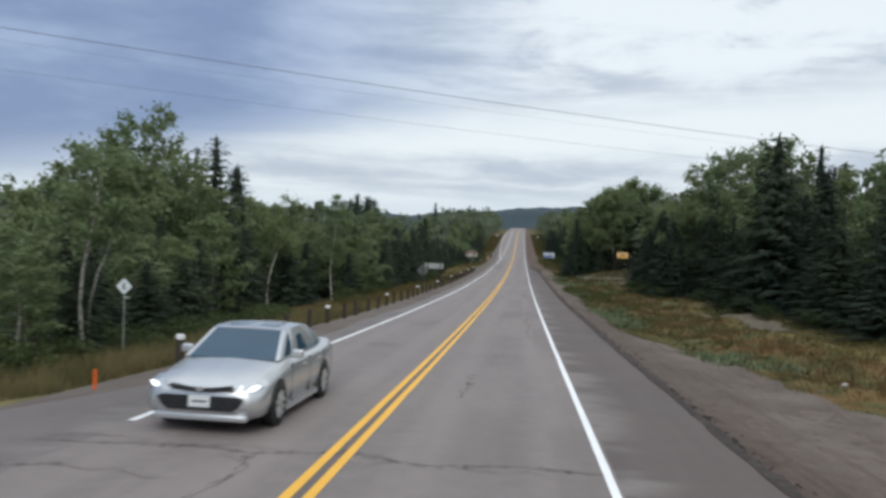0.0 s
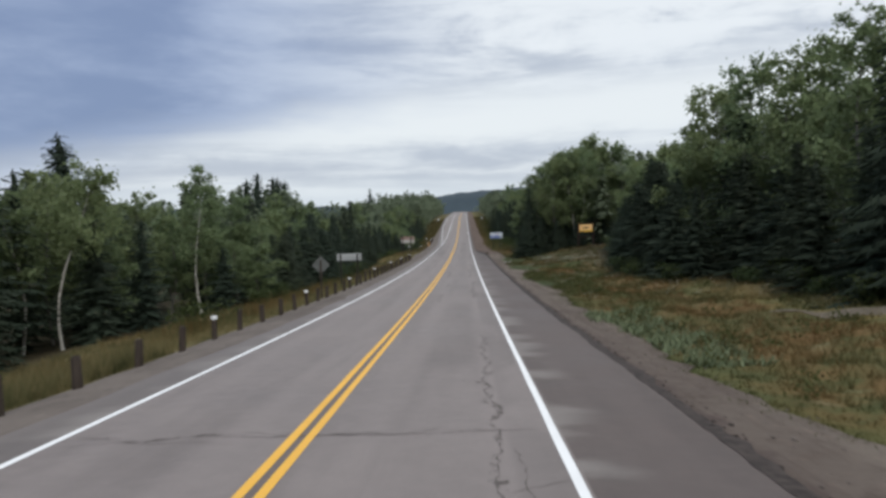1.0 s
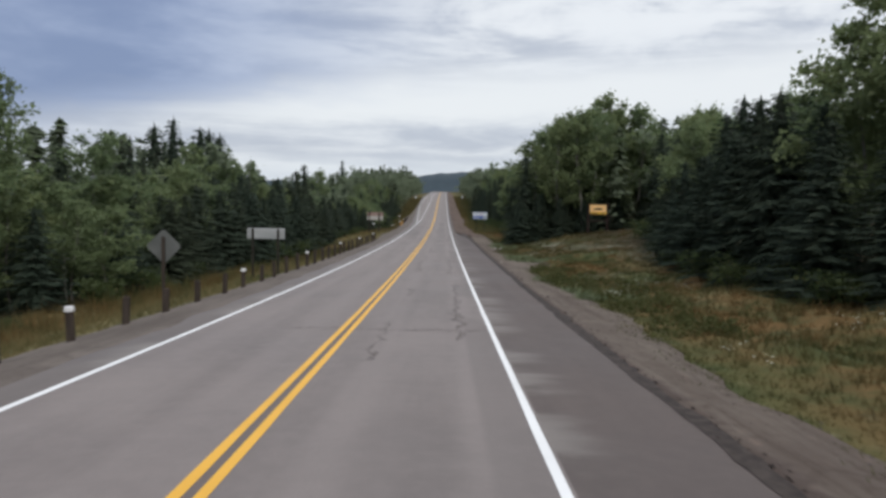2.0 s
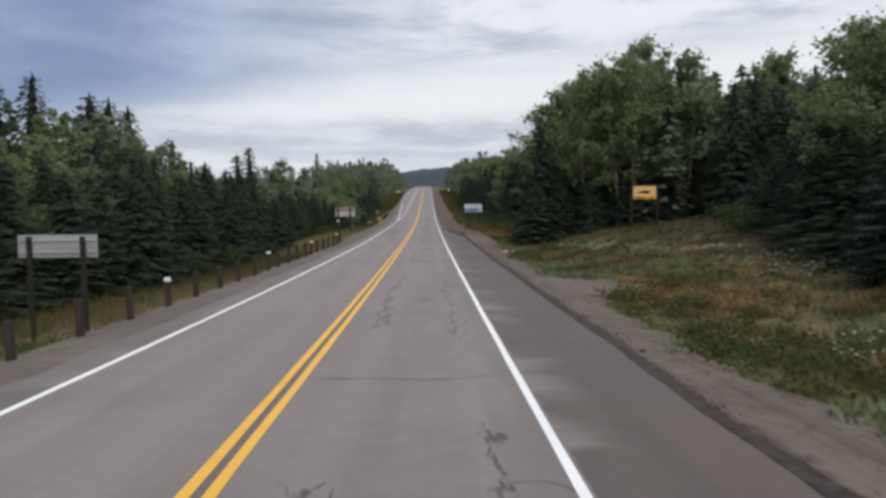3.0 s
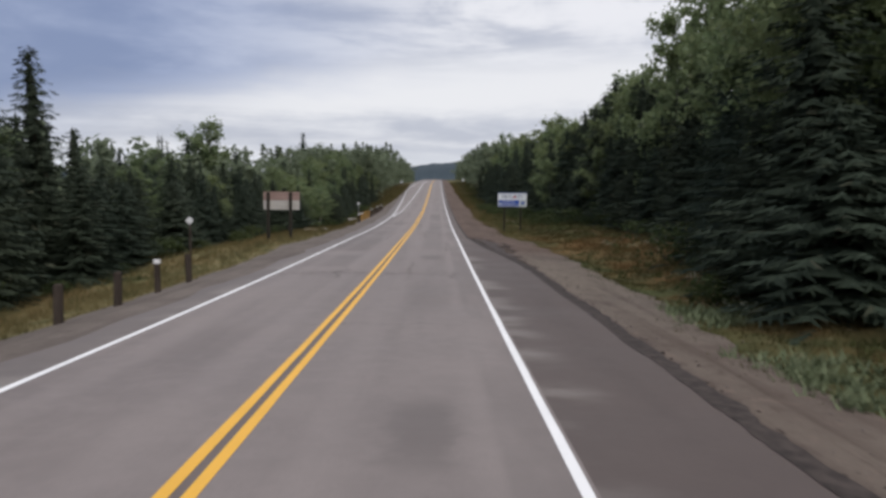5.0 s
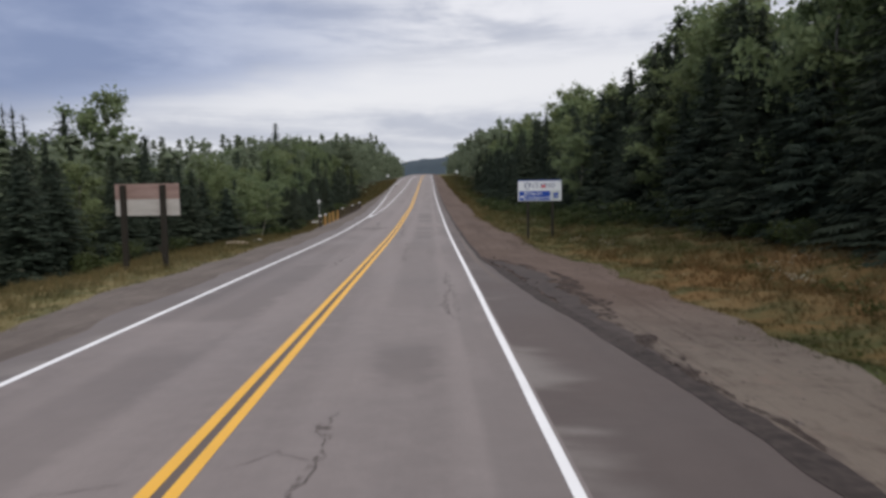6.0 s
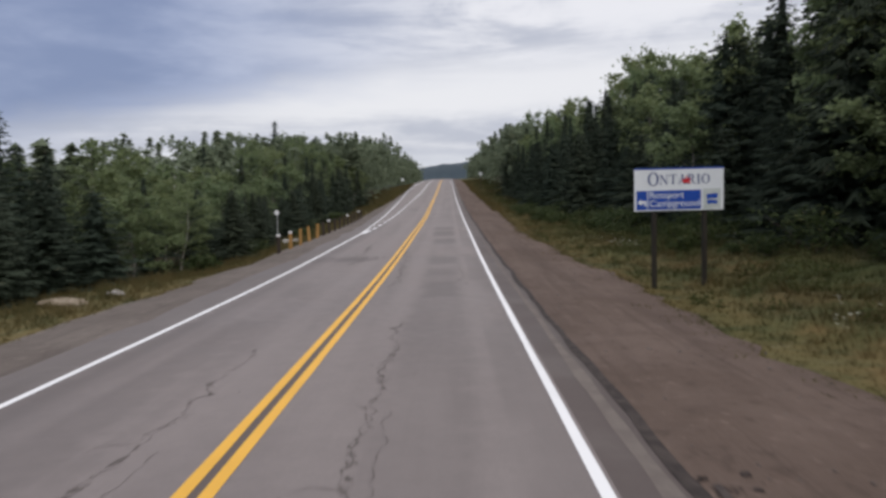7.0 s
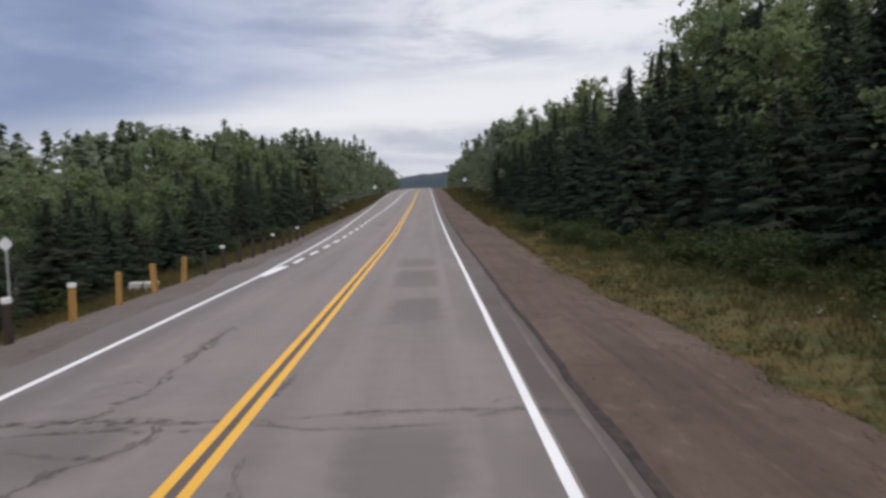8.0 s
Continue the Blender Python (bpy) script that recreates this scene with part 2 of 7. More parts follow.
def gravel_material(name, a, b, dark, early=None):
    k = Nodes(name)
    stones = k.voronoi(22)
    big, mid, clod = k.noise(0.30, 4, 0.6), k.noise(1.1, 6, 0.7), k.noise(3.2, 5, 0.7, k.coord((1.0, 0.6, 1)))
    c = k.mix(k.ramp(big, 0.35, 0.65), a, b)
    if early:
        x, y, z = k.xyz()
        edge = k.math("ADD", x, k.math("MULTIPLY", k.math("SUBTRACT", mid, 0.5), 2.0))
        tan = k.mix(k.ramp(big, 0.35, 0.65), *early)
        # dark purple grit washed off the pavement, tan sand further out
        tan = k.mix(k.math("MULTIPLY", k.ramp(y, 66, 46, 0.0, 0.55), k.ramp(edge, 8.2, 7.0)), tan, (0.098, 0.077, 0.066))
        tan = k.mix(k.math("MULTIPLY", k.math("MULTIPLY", k.ramp(y, 106, 116), k.ramp(y, 146, 138)), 0.3), tan, (0.100, 0.074, 0.056))
        near = k.mix(k.math("MAXIMUM", k.ramp(edge, 6.05, 6.5), k.ramp(y, 138, 152)), (0.080, 0.062, 0.056), tan)
        c = k.mix(k.ramp(y, 170, 160), c, near)
        sand = k.math("MULTIPLY", k.math("MULTIPLY", k.ramp(y, 144, 152), k.ramp(y, 165, 157)), k.ramp(edge, 6.2, 6.5))
        c = k.mix(k.math("MULTIPLY", sand, 0.8), c, (0.205, 0.172, 0.140))
    c = k.mix(k.math("MULTIPLY", k.ramp(mid, 0.50, 0.70), 0.40), c, dark)
    c = k.mix(k.math("MULTIPLY", k.ramp(stones, 0.1, 0.5), 0.25), c, tuple(v * 0.7 for v in dark))
    c = k.mix(k.math("MULTIPLY", k.ramp(clod, 0.54, 0.68), 0.5), c, tuple(v * 0.75 for v in dark))
    c = k.mix(k.math("MULTIPLY", k.ramp(clod, 0.44, 0.32), 0.5), c, tuple(v * 1.2 for v in b))
    # remains of an old cracked surface
    net = k.voronoi(0.62, k.coord((1.0, 0.8, 1), (3, 1, 0)), "DISTANCE_TO_EDGE")
    split = k.math("MULTIPLY", k.ramp(net, 0.05, 0.012), k.math("MULTIPLY", k.ramp(k.noise(0.35, 2), 0.48, 0.60), k.ramp(k.xyz()[1], 135, 115)))
    c = k.mix(k.math("MULTIPLY", split, 0.28), c, tuple(v * 0.6 for v in dark))
    tracks = k.ramp(k.noise(1.0, 3, 0.6, k.coord((1.6, 0.06, 1))), 0.5, 0.7)
    c = k.mix(k.math("MULTIPLY", tracks, 0.40), c, tuple(v * 0.8 for v in dark))
    ruts = k.ramp(k.noise(1.0, 4, 0.65, k.coord((4.5, 0.11, 1), (1, 6, 0))), 0.56, 0.66)
    c = k.mix(k.math("MULTIPLY", ruts, 0.32), c, tuple(v * 0.7 for v in dark))
    k.bump(k.math("ADD", k.math("MULTIPLY", stones, 0.6), mid), 0.7, 0.03)
    return k.done(c, 0.95, spec=0.15)


GRAVEL = gravel_material("brown_gravel", (0.134, 0.112, 0.099), (0.172, 0.146, 0.129), (0.092, 0.076, 0.067))
GRAVEL_RED = gravel_material("reddish_gravel", (0.116, 0.083, 0.066), (0.150, 0.110, 0.090), (0.074, 0.053, 0.043), ((0.134, 0.110, 0.094), (0.182, 0.153, 0.128)))
DARK_DIRT = plain_material("dark_damp_dirt", (0.042, 0.033, 0.030), (0.074, 0.058, 0.052), 2.6, 0.9, bump=0.6)
CRUMBLE = plain_material("crumbled_asphalt", (0.027, 0.021, 0.019), (0.066, 0.052, 0.046), 5, 0.95, bump=0.8)
CONCRETE_STRIP = plain_material("pale_worn_edge", (0.128, 0.106, 0.094), (0.165, 0.140, 0.122), 3, 0.9, bump=0.5)
CRACK = plain_material("open_crack", (0.086, 0.074, 0.069), (0.130, 0.113, 0.106), 9, 0.95, bump=0.3)



def speckled(name, colour, scale, lo, hi, amount, stretch=(1, 1, 1)):
    """Broken, crumbled spots; the surface beneath shows between them."""
    k = Nodes(name)
    spots = k.ramp(k.noise(scale, 5, 0.75, k.coord(stretch)), lo, hi)
    k.done(colour, 0.95, spec=0.1)
    tr, mx = k.n.new("ShaderNodeBsdfTransparent"), k.n.new("ShaderNodeMixShader")
    k.put(mx.inputs[0], k.math("MULTIPLY", spots, amount))
    k.l.new(tr.outputs[0], mx.inputs[1])
    k.l.new(k.b.outputs[0], mx.inputs[2])
    k.l.new(mx.outputs[0], k.n["Material Output"].inputs[0])
    return k.mat


CRACK_HALO = speckled("crumbled_crack_edges", (0.085, 0.071, 0.064), 5.5, 0.48, 0.62, 0.50)
DIRT_SPREAD = speckled("thinly_spread_dirt", (0.058, 0.045, 0.040), 2.2, 0.40, 0.60, 0.85, (1.6, 0.5, 1))


def paint_material(name, colour, under):
    k = Nodes(name)
    wear = k.ramp(k.noise(9, 5, 0.7), 0.62, 0.80)
    dirt = k.ramp(k.noise(0.8, 4, 0.6), 0.35, 0.75)
    c = k.mix(k.math("MULTIPLY", dirt, 0.28), colour, tuple(v * 0.72 for v in colour))
    c = k.mix(k.math("MULTIPLY", wear, 0.55), c, under)
    k.bump(k.noise(60, 2), 0.25, 0.004)
    return k.done(c, 0.6, spec=0.35)


YELLOW = paint_material("yellow_road_paint", (0.74, 0.40, 0.045), (0.3, 0.22, 0.12))
WHITE = paint_material("white_road_paint", (0.7770, 0.7770, 0.7770), (0.3570, 0.3360, 0.3255))


def verge_colour(k, vary, lush, straw_at, rusty, pale):
    """Colour of the rough verge: patches a metre or more across of green, straw and rust."""
    x, y, z = k.xyz()
    big, mid = k.noise(0.11, 4, 0.6), k.noise(0.30, 4, 0.65, k.coord((1, 0.8, 1), (9, 4, 0)))
    tone, tuft = k.noise(0.62, 4, 0.65, k.coord((1, 1, 1), (2, 8, 0))), k.noise(1.5, 3, 0.6, k.coord((1, 1, 1), (5, 1, 0)))
    green = k.mix(vary, (0.064, 0.079, 0.029), (0.092, 0.104, 0.042))
    straw = k.mix(vary, (0.150 * pale, 0.124 * pale, 0.057 * pale), (0.200 * pale, 0.168 * pale, 0.085 * pale))
    rust = k.mix(vary, (0.138, 0.080, 0.032), (0.182, 0.108, 0.045))
    c = k.mix(k.ramp(big, straw_at, straw_at + 0.15), green, straw)
    # lusher along the gravel, rusty further out
    out = k.ramp(k.math("ADD", k.math("ABSOLUTE", x), k.math("MULTIPLY", big, 4.0)), 9.5, 13.0)
    c = k.mix(k.math("MULTIPLY", k.math("SUBTRACT", 1.0, out), lush), c, green)
    c = k.mix(k.math("MULTIPLY", k.math("MULTIPLY", k.ramp(mid, 0.40, 0.58), k.math("MULTIPLY", out, k.ramp(y, 202, 186, 0.4, 1.0))), rusty), c, rust)
    # rust-red drift before the campground sign
    drift = k.math("MULTIPLY", k.math("MULTIPLY", k.ramp(y, 158, 168), k.ramp(y, 192, 182)), k.math("MULTIPLY", out, k.ramp(x, 8, 10)))
    c = k.mix(k.math("MULTIPLY", drift, 0.7), c, rust)
    # golden fringe along the gravel further on
    gold = k.math("MULTIPLY", k.math("MAXIMUM", k.math("SUBTRACT", 1.0, out), k.ramp(x, 9.6, 8.2)), k.ramp(y, 176, 200))
    c = k.mix(k.math("MULTIPLY", gold, 0.75), c, (0.140, 0.094, 0.038))
    # olive growth before the low spruces, colour darkened for the trees' shade
    olive_shade = k.math("MULTIPLY", k.math("MULTIPLY", k.ramp(y, 110, 118), k.ramp(y, 146, 138)), k.ramp(x, 24, 18))
    c = k.mix(k.math("MULTIPLY", olive_shade, k.ramp(mid, 0.62, 0.45, 0.45, 0.85)), c, (0.062, 0.054, 0.022))
    # parched bank near the gravel pull-off
    dry = k.math("MULTIPLY", k.math("MULTIPLY", k.ramp(y, 80, 55), k.ramp(x, 7, 9)), k.ramp(mid, 0.35, 0.55, 0.35, 0.75))
    c = k.mix(dry, c, k.mix(k.ramp(k.math("ADD", tone, k.ramp(x, 13.5, 15.5, 0.0, 0.3)), 0.50, 0.66), (0.150, 0.096, 0.042), (0.205, 0.170, 0.070)))
    # greener before the tall spruces, and darker: their shade painted into the grass
    deep = k.math("MULTIPLY", k.math("MULTIPLY", k.ramp(y, 172, 188), k.ramp(x, 8.9, 11.2)), k.ramp(mid, 0.62, 0.42, 0.45, 0.85))
    c = k.mix(deep, c, k.mix(k.ramp(big, 0.45, 0.55), (0.048, 0.056, 0.019), (0.082, 0.060, 0.024)))
    # greener grass on the far left bank
    c = k.mix(k.math("MULTIPLY", k.ramp(x, -6.2, -7.2, 0.0, 0.6), k.ramp(y, 186, 196)), c, (0.090, 0.078, 0.032))
    # dark green tufts, and pale bleached ones
    c = k.mix(k.math("MULTIPLY", k.ramp(tone, 0.44, 0.64), 0.75), c, (0.052, 0.062, 0.025))
    return k.mix(k.math("MULTIPLY", k.ramp(tuft, 0.60, 0.70), 0.45), c, (0.195, 0.175, 0.105))


def ground_material():
    k = Nodes("verge_soil_and_thatch")
    fine = k.noise(7, 4, 0.7)
    x, y, z = k.xyz()
    side = k.ramp(x, -1, 1)
    c = k.mix(side, verge_colour(k, fine, 0.10, 0.30, 0.45, 1.15), verge_colour(k, fine, 0.6, 0.47, 0.9, 1.0))
    c = k.mix(k.math("MULTIPLY", k.ramp(fine, 0.45, 0.75), 0.35), c, (0.048, 0.042, 0.022))
    # needle litter under the trees
    c = k.mix(k.ramp(k.math("ABSOLUTE", x), 15, 19), c, (0.055, 0.045, 0.026))
    k.bump(fine, 0.9, 0.08)
    return k.done(c, 0.95, spec=0.1)


GROUND = ground_material()


def grass_material(name, lush=0.6, straw_at=0.47, rusty=0.9, pale=1.0):
    k = Nodes(name)
    isl = k.island()
    c = verge_colour(k, isl, lush, straw_at, rusty, pale)
    c = k.mix(k.math("MULTIPLY", k.ramp(isl, 0.88, 1.0), 0.5), c, (0.165, 0.132, 0.067))
    m = k.done(c, 0.85, spec=0.12)
    # thin blades let light through
    tl, mx = k.n.new("ShaderNodeBsdfTranslucent"), k.n.new("ShaderNodeMixShader")
    k.put(tl.inputs[0], c)
    mx.inputs[0].default_value = 0.5
    k.l.new(k.b.outputs[0], mx.inputs[1])
    k.l.new(tl.outputs[0], mx.inputs[2])
    k.l.new(mx.outputs[0], k.n["Material Output"].inputs[0])
    return m


GRASS_RIGHT = grass_material("mixed_verge_grass")
GRASS_LEFT = grass_material("straw_verge_grass", 0.10, 0.30, 0.45, 1.15)


def weed_material():
    k = Nodes("blue_green_weeds")
    c = k.mix(k.island(), (0.090, 0.114, 0.060), (0.156, 0.182, 0.102))
    return k.done(c, 0.8, spec=0.2)


WEED = weed_material()
FLOWER = plain_material("white_flower_heads", (0.30, 0.30, 0.235), (0.42, 0.42, 0.34), 9, 0.9)
SPRUCE = foliage_material("spruce_needles", (0.0230, 0.0345, 0.0260), (0.0575, 0.0780, 0.0560), (0.0820, 0.0780, 0.0520), 0.85, 0.06, 0.22, 0.08)
BIRCH_LEAF = foliage_material("birch_leaves", (0.1290, 0.1780, 0.0910), (0.2140, 0.2790, 0.1400), (0.2300, 0.2440, 0.1290), 0.6, 0.10, 0.5)
SHRUB_LEAF = foliage_material("shrub_leaves", (0.0360, 0.0560, 0.0220), (0.0800, 0.1100, 0.0420), (0.1472, 0.1288, 0.0506), 0.65, 0.10)
HERB = foliage_material("verge_herb_leaves", (0.048, 0.062, 0.024), (0.108, 0.124, 0.048), (0.13, 0.085, 0.04), 0.7, 0.2)
# far woods: leaf colour made paler and bluer to stand in for haze
HAZY_LEAF = foliage_material("hazed_far_leaves", (0.1120, 0.1500, 0.1070), (0.2080, 0.2600, 0.1680), (0.1850, 0.1900, 0.1200), 0.8, 0.08)
LIMB_BARK = plain_material("grey_limb_bark", (0.10, 0.088, 0.074), (0.19, 0.172, 0.148), 5, 0.9, bump=0.4)
BARK = plain_material("dark_spruce_bark", (0.045, 0.036, 0.030), (0.085, 0.070, 0.058), 6, 0.95, bump=0.8, stretch=(1, 1, 0.25))


def birch_bark():
    k = Nodes("white_birch_bark")
    bands = k.noise(1.0, 3, 0.6, k.coord((3, 3, 14)))
    c = k.mix(k.ramp(bands, 0.52, 0.66), (0.42, 0.40, 0.36), (0.10, 0.088, 0.075))
    c = k.mix(k.math("MULTIPLY", k.ramp(k.noise(0.9, 3), 0.4, 0.7), 0.5), c, (0.27, 0.245, 0.21))
    k.bump(bands, 0.4, 0.01)
    return k.done(c, 0.8, spec=0.2)


BIRCH_BARK = birch_bark()
DULL_BARK = plain_material("dull_grey_birch_bark", (0.15, 0.138, 0.120), (0.27, 0.25, 0.225), 3, 0.9, bump=0.4, stretch=(2, 2, 6))
POST_WOOD = plain_material("weathered_dark_post", (0.0340, 0.0255, 0.0205), (0.0640, 0.0490, 0.0390), 4, 0.9, bump=0.8, stretch=(4, 4, 0.5))
YELLOW_WOOD = plain_material("fresh_golden_post", (0.30, 0.165, 0.050), (0.42, 0.245, 0.085), 4, 0.8, bump=0.5, stretch=(4, 4, 0.6))
SIGN_POST = plain_material("grey_brown_sign_post", (0.018, 0.016, 0.012), (0.036, 0.031, 0.024), 4, 0.9, bump=0.6, stretch=(5, 5, 0.5))
REFLECTIVE = plain_material("white_reflective_band", (0.66, 0.66, 0.66), (0.78, 0.78, 0.78), 8, 0.5)
SIGN_WHITE = plain_material("white_sign_sheeting", (0.63, 0.67, 0.69), (0.70, 0.735, 0.755), 1.5, 0.45, bump=0.05)
SIGN_BLUE = plain_material("blue_sign_sheeting", (0.010, 0.055, 0.30), (0.014, 0.068, 0.36), 1.5, 0.45, bump=0.05)
SIGN_NAVY = plain_material("navy_lettering", (0.020, 0.040, 0.150), (0.030, 0.055, 0.19), 3, 0.5, bump=0.05)
SIGN_RED = plain_material("red_sign_mark", (0.45, 0.018, 0.030), (0.55, 0.03, 0.04), 3, 0.5, bump=0.05)
SIGN_GREY = plain_material("pale_grey_sign_square", (0.60, 0.62, 0.63), (0.68, 0.69, 0.70), 3, 0.5, bump=0.05)
BADGE_GREY = plain_material("soft_grey_badge", (0.44, 0.49, 0.47), (0.50, 0.54, 0.53), 3, 0.5, bump=0.05)
ALUMINIUM = plain_material("dull_aluminium_sheet", (0.36, 0.37, 0.37), (0.47, 0.48, 0.48), 1.2, 0.55, 0.35, bump=0.08)
DARK_SHEET = plain_material("dull_grey_sheet", (0.10, 0.105, 0.10), (0.145, 0.15, 0.145), 1.4, 0.7, 0.2, bump=0.1)
PLY_RED = plain_material("faded_red_plywood", (0.24, 0.16, 0.138), (0.33, 0.235, 0.205), 1.5, 0.85, bump=0.3, stretch=(0.6, 1, 3))
PLY_PALE = plain_material("pale_grey_plywood", (0.38, 0.36, 0.33), (0.48, 0.46, 0.43), 1.5, 0.85, bump=0.3, stretch=(0.6, 1, 3))
AMBER = plain_material("amber_sign_face", (0.72, 0.43, 0.17), (0.80, 0.51, 0.22), 1.4, 0.55, bump=0.05)
AMBER_YELLOW = plain_material("yellow_sign_strip", (0.66, 0.38, 0.02), (0.74, 0.45, 0.03), 2, 0.55, bump=0.05)
RED_BROWN = plain_material("red_brown_timber", (0.018, 0.010, 0.008), (0.030, 0.016, 0.012), 3, 0.85, bump=0.4)
BLACK_PAINT = plain_material("black_sign_paint", (0.020, 0.017, 0.015), (0.03, 0.026, 0.022), 3, 0.7, bump=0.05)
ORANGE = plain_material("orange_marker_plastic", (0.62, 0.115, 0.02), (0.72, 0.15, 0.03), 4, 0.5, bump=0.05)
SAND = plain_material("pale_sandy_soil", (0.19, 0.15, 0.105), (0.28, 0.23, 0.17), 4, 0.95, bump=0.6)
TRACK_SOIL = plain_material("trodden_brown_soil", (0.105, 0.084, 0.060), (0.175, 0.145, 0.108), 2.4, 0.95, bump=0.6)
ROCK = plain_material("pale_grey_rock", (0.32, 0.30, 0.28), (0.46, 0.44, 0.41), 3, 0.9, bump=0.8)
CLOD = plain_material("dark_dirt_clod", (0.035, 0.028, 0.024), (0.06, 0.05, 0.042), 9, 0.95, bump=0.8)
CONCRETE = plain_material("pale_concrete_block", (0.40, 0.40, 0.38), (0.52, 0.51, 0.49), 4, 0.9, bump=0.4)
CABLE = plain_material("dark_power_cable", (0.10, 0.105, 0.115), (0.14, 0.145, 0.155), 4, 0.7)
CAR_PAINT = plain_material("silver_blue_car_paint", (0.50, 0.515, 0.53), (0.55, 0.56, 0.57), 1.0, 0.24, 0.6, 0.5, bump=0.01)
CAR_GLASS = plain_material("tinted_car_glass", (0.018, 0.050, 0.085), (0.024, 0.060, 0.100), 1.0, 0.08, 0.0, 0.42, bump=0.0)
CAR_TRIM = plain_material("black_car_trim", (0.018, 0.018, 0.019), (0.028, 0.028, 0.03), 5, 0.5)
RUBBER = plain_material("tyre_rubber", (0.020, 0.020, 0.020), (0.034, 0.033, 0.032), 9, 0.9)
ALLOY = plain_material("alloy_wheel", (0.55, 0.56, 0.57), (0.62, 0.62, 0.63), 6, 0.35, 0.4)
CHROME = plain_material("chrome_trim", (0.62, 0.63, 0.64), (0.7, 0.7, 0.7), 5, 0.18, 0.9, bump=0.0)
WATER = plain_material("grey_lake_water", (0.05, 0.065, 0.08), (0.06, 0.075, 0.09), 0.01, 0.12, 0.0, 0.5, bump=0.1, fine=0.3)
# dark forest with the blue of aerial haze mixed into its colour
HILL = plain_material("haze_tinted_hill", (0.026, 0.042, 0.054), (0.038, 0.056, 0.068), 0.006, 0.95, bump=0.2, fine=0.05)


def lamp_material(name, colour, power):
    k = Nodes(name)
    k.put(k.b.inputs["Emission Color"], colour)
    k.b.inputs["Emission Strength"].default_value = power
    return k.done((0.7, 0.7, 0.7), 0.2)


HEADLIGHT = lamp_material("lit_headlight", (0.93, 0.96, 1.0), 1.6)
LAMP_HOUSING = plain_material("clear_lamp_housing", (0.42, 0.44, 0.46), (0.5, 0.52, 0.54), 6, 0.15, 0.5, 0.6, bump=0.0)


# ---- mesh helpers ----
def mesh_of(name, verts, faces, mat, smooth=False):
    me = bpy.data.meshes.new(name)
    me.from_pydata([tuple(v) for v in verts], [], faces)
    me.materials.append(mat)
    if smooth:
        me.shade_smooth()
    me.update()
    return me


def tri_mesh(name, tris, mat):
    """A mesh of loose triangles from an array (n, 3, 3)."""
    n = len(tris)
    me = bpy.data.meshes.new(name)
    me.vertices.add(3 * n)
    me.vertices.foreach_set("co", np.asarray(tris, dtype=np.float32).ravel())
    me.loops.add(3 * n)
    me.loops.foreach_set("vertex_index", np.arange(3 * n, dtype=np.int32))
    me.polygons.add(n)
    me.polygons.foreach_set("loop_start", np.arange(0, 3 * n, 3, dtype=np.int32))
    me.materials.append(mat)
    me.update(calc_edges=True)
    return me


def quad_mesh(name, quads, mat):
    """A mesh of loose four-cornered leaves from an array (n, 4, 3)."""
    n = len(quads)
    me = bpy.data.meshes.new(name)
    me.vertices.add(4 * n)
    me.vertices.foreach_set("co", np.asarray(quads, dtype=np.float32).ravel())
    me.loops.add(4 * n)
    me.loops.foreach_set("vertex_index", np.arange(4 * n, dtype=np.int32))
    me.polygons.add(n)
    me.polygons.foreach_set("loop_start", np.arange(0, 4 * n, 4, dtype=np.int32))
    me.materials.append(mat)
    me.update(calc_edges=True)
    return me


def bm_mesh(name, bm, mat, smooth=False):
    me = bpy.data.meshes.new(name)
    bm.to_mesh(me)
    bm.free()
    me.materials.append(mat)
    if smooth:
        me.shade_smooth()
    return me


def part(name, data, parent, label="", m=None):
    """Links a mesh as ONE object under a thing or a part."""
    ob = new(name, data)
    ob.parent = parent
    if m is not None:
        ob.matrix_basis = m
    return tagged(ob, label)


def thing(name, label, category, group="", m=None):
    ob = new(name)
    ob.empty_display_size = 0.2
    if m is not None:
        ob.matrix_basis = m
    return tagged(ob, label, category, group)


def box_bm(x0, x1, y0, y1, z0, z1, bevel=0.0, segs=2):
    bm = bmesh.new()
    bmesh.ops.create_cube(bm, size=1, matrix=Matrix.Translation(((x0 + x1) / 2, (y0 + y1) / 2, (z0 + z1) / 2)) @ Matrix.Diagonal((x1 - x0, y1 - y0, z1 - z0, 1)))
    if bevel:
        bmesh.ops.bevel(bm, geom=bm.edges[:], offset=bevel, segments=segs, affect="EDGES", profile=0.6)
    return bm


def box(name, mat, *dims, bevel=0.0):
    return bm_mesh(name, box_bm(*dims, bevel=bevel), mat)


def tube(points, radii, sides=8):
    """Vertices and faces of a tapered tube along points."""
    verts, faces = [], []
    for i, (p, r) in enumerate(zip(points, radii)):
        a, b = Vector(points[max(i - 1, 0)]), Vector(points[min(i + 1, len(points) - 1)])
        t = (b - a).normalized()
        u = t.cross(Vector((0.31, 0.95, 0.05))).normalized()
        v = t.cross(u)
        for k in range(sides):
            w = 2 * math.pi * k / sides
            verts.append(Vector(p) + (u * math.cos(w) + v * math.sin(w)) * r)
    for i in range(len(points) - 1):
        for k in range(sides):
            q = (k + 1) % sides
            faces.append((i * sides + k, i * sides + q, (i + 1) * sides + q, (i + 1) * sides + k))
    verts.append(Vector(points[-1]))
    top = len(verts) - 1
    base = (len(points) - 1) * sides
    faces += [(base + k, base + (k + 1) % sides, top) for k in range(sides)]
    return verts, faces


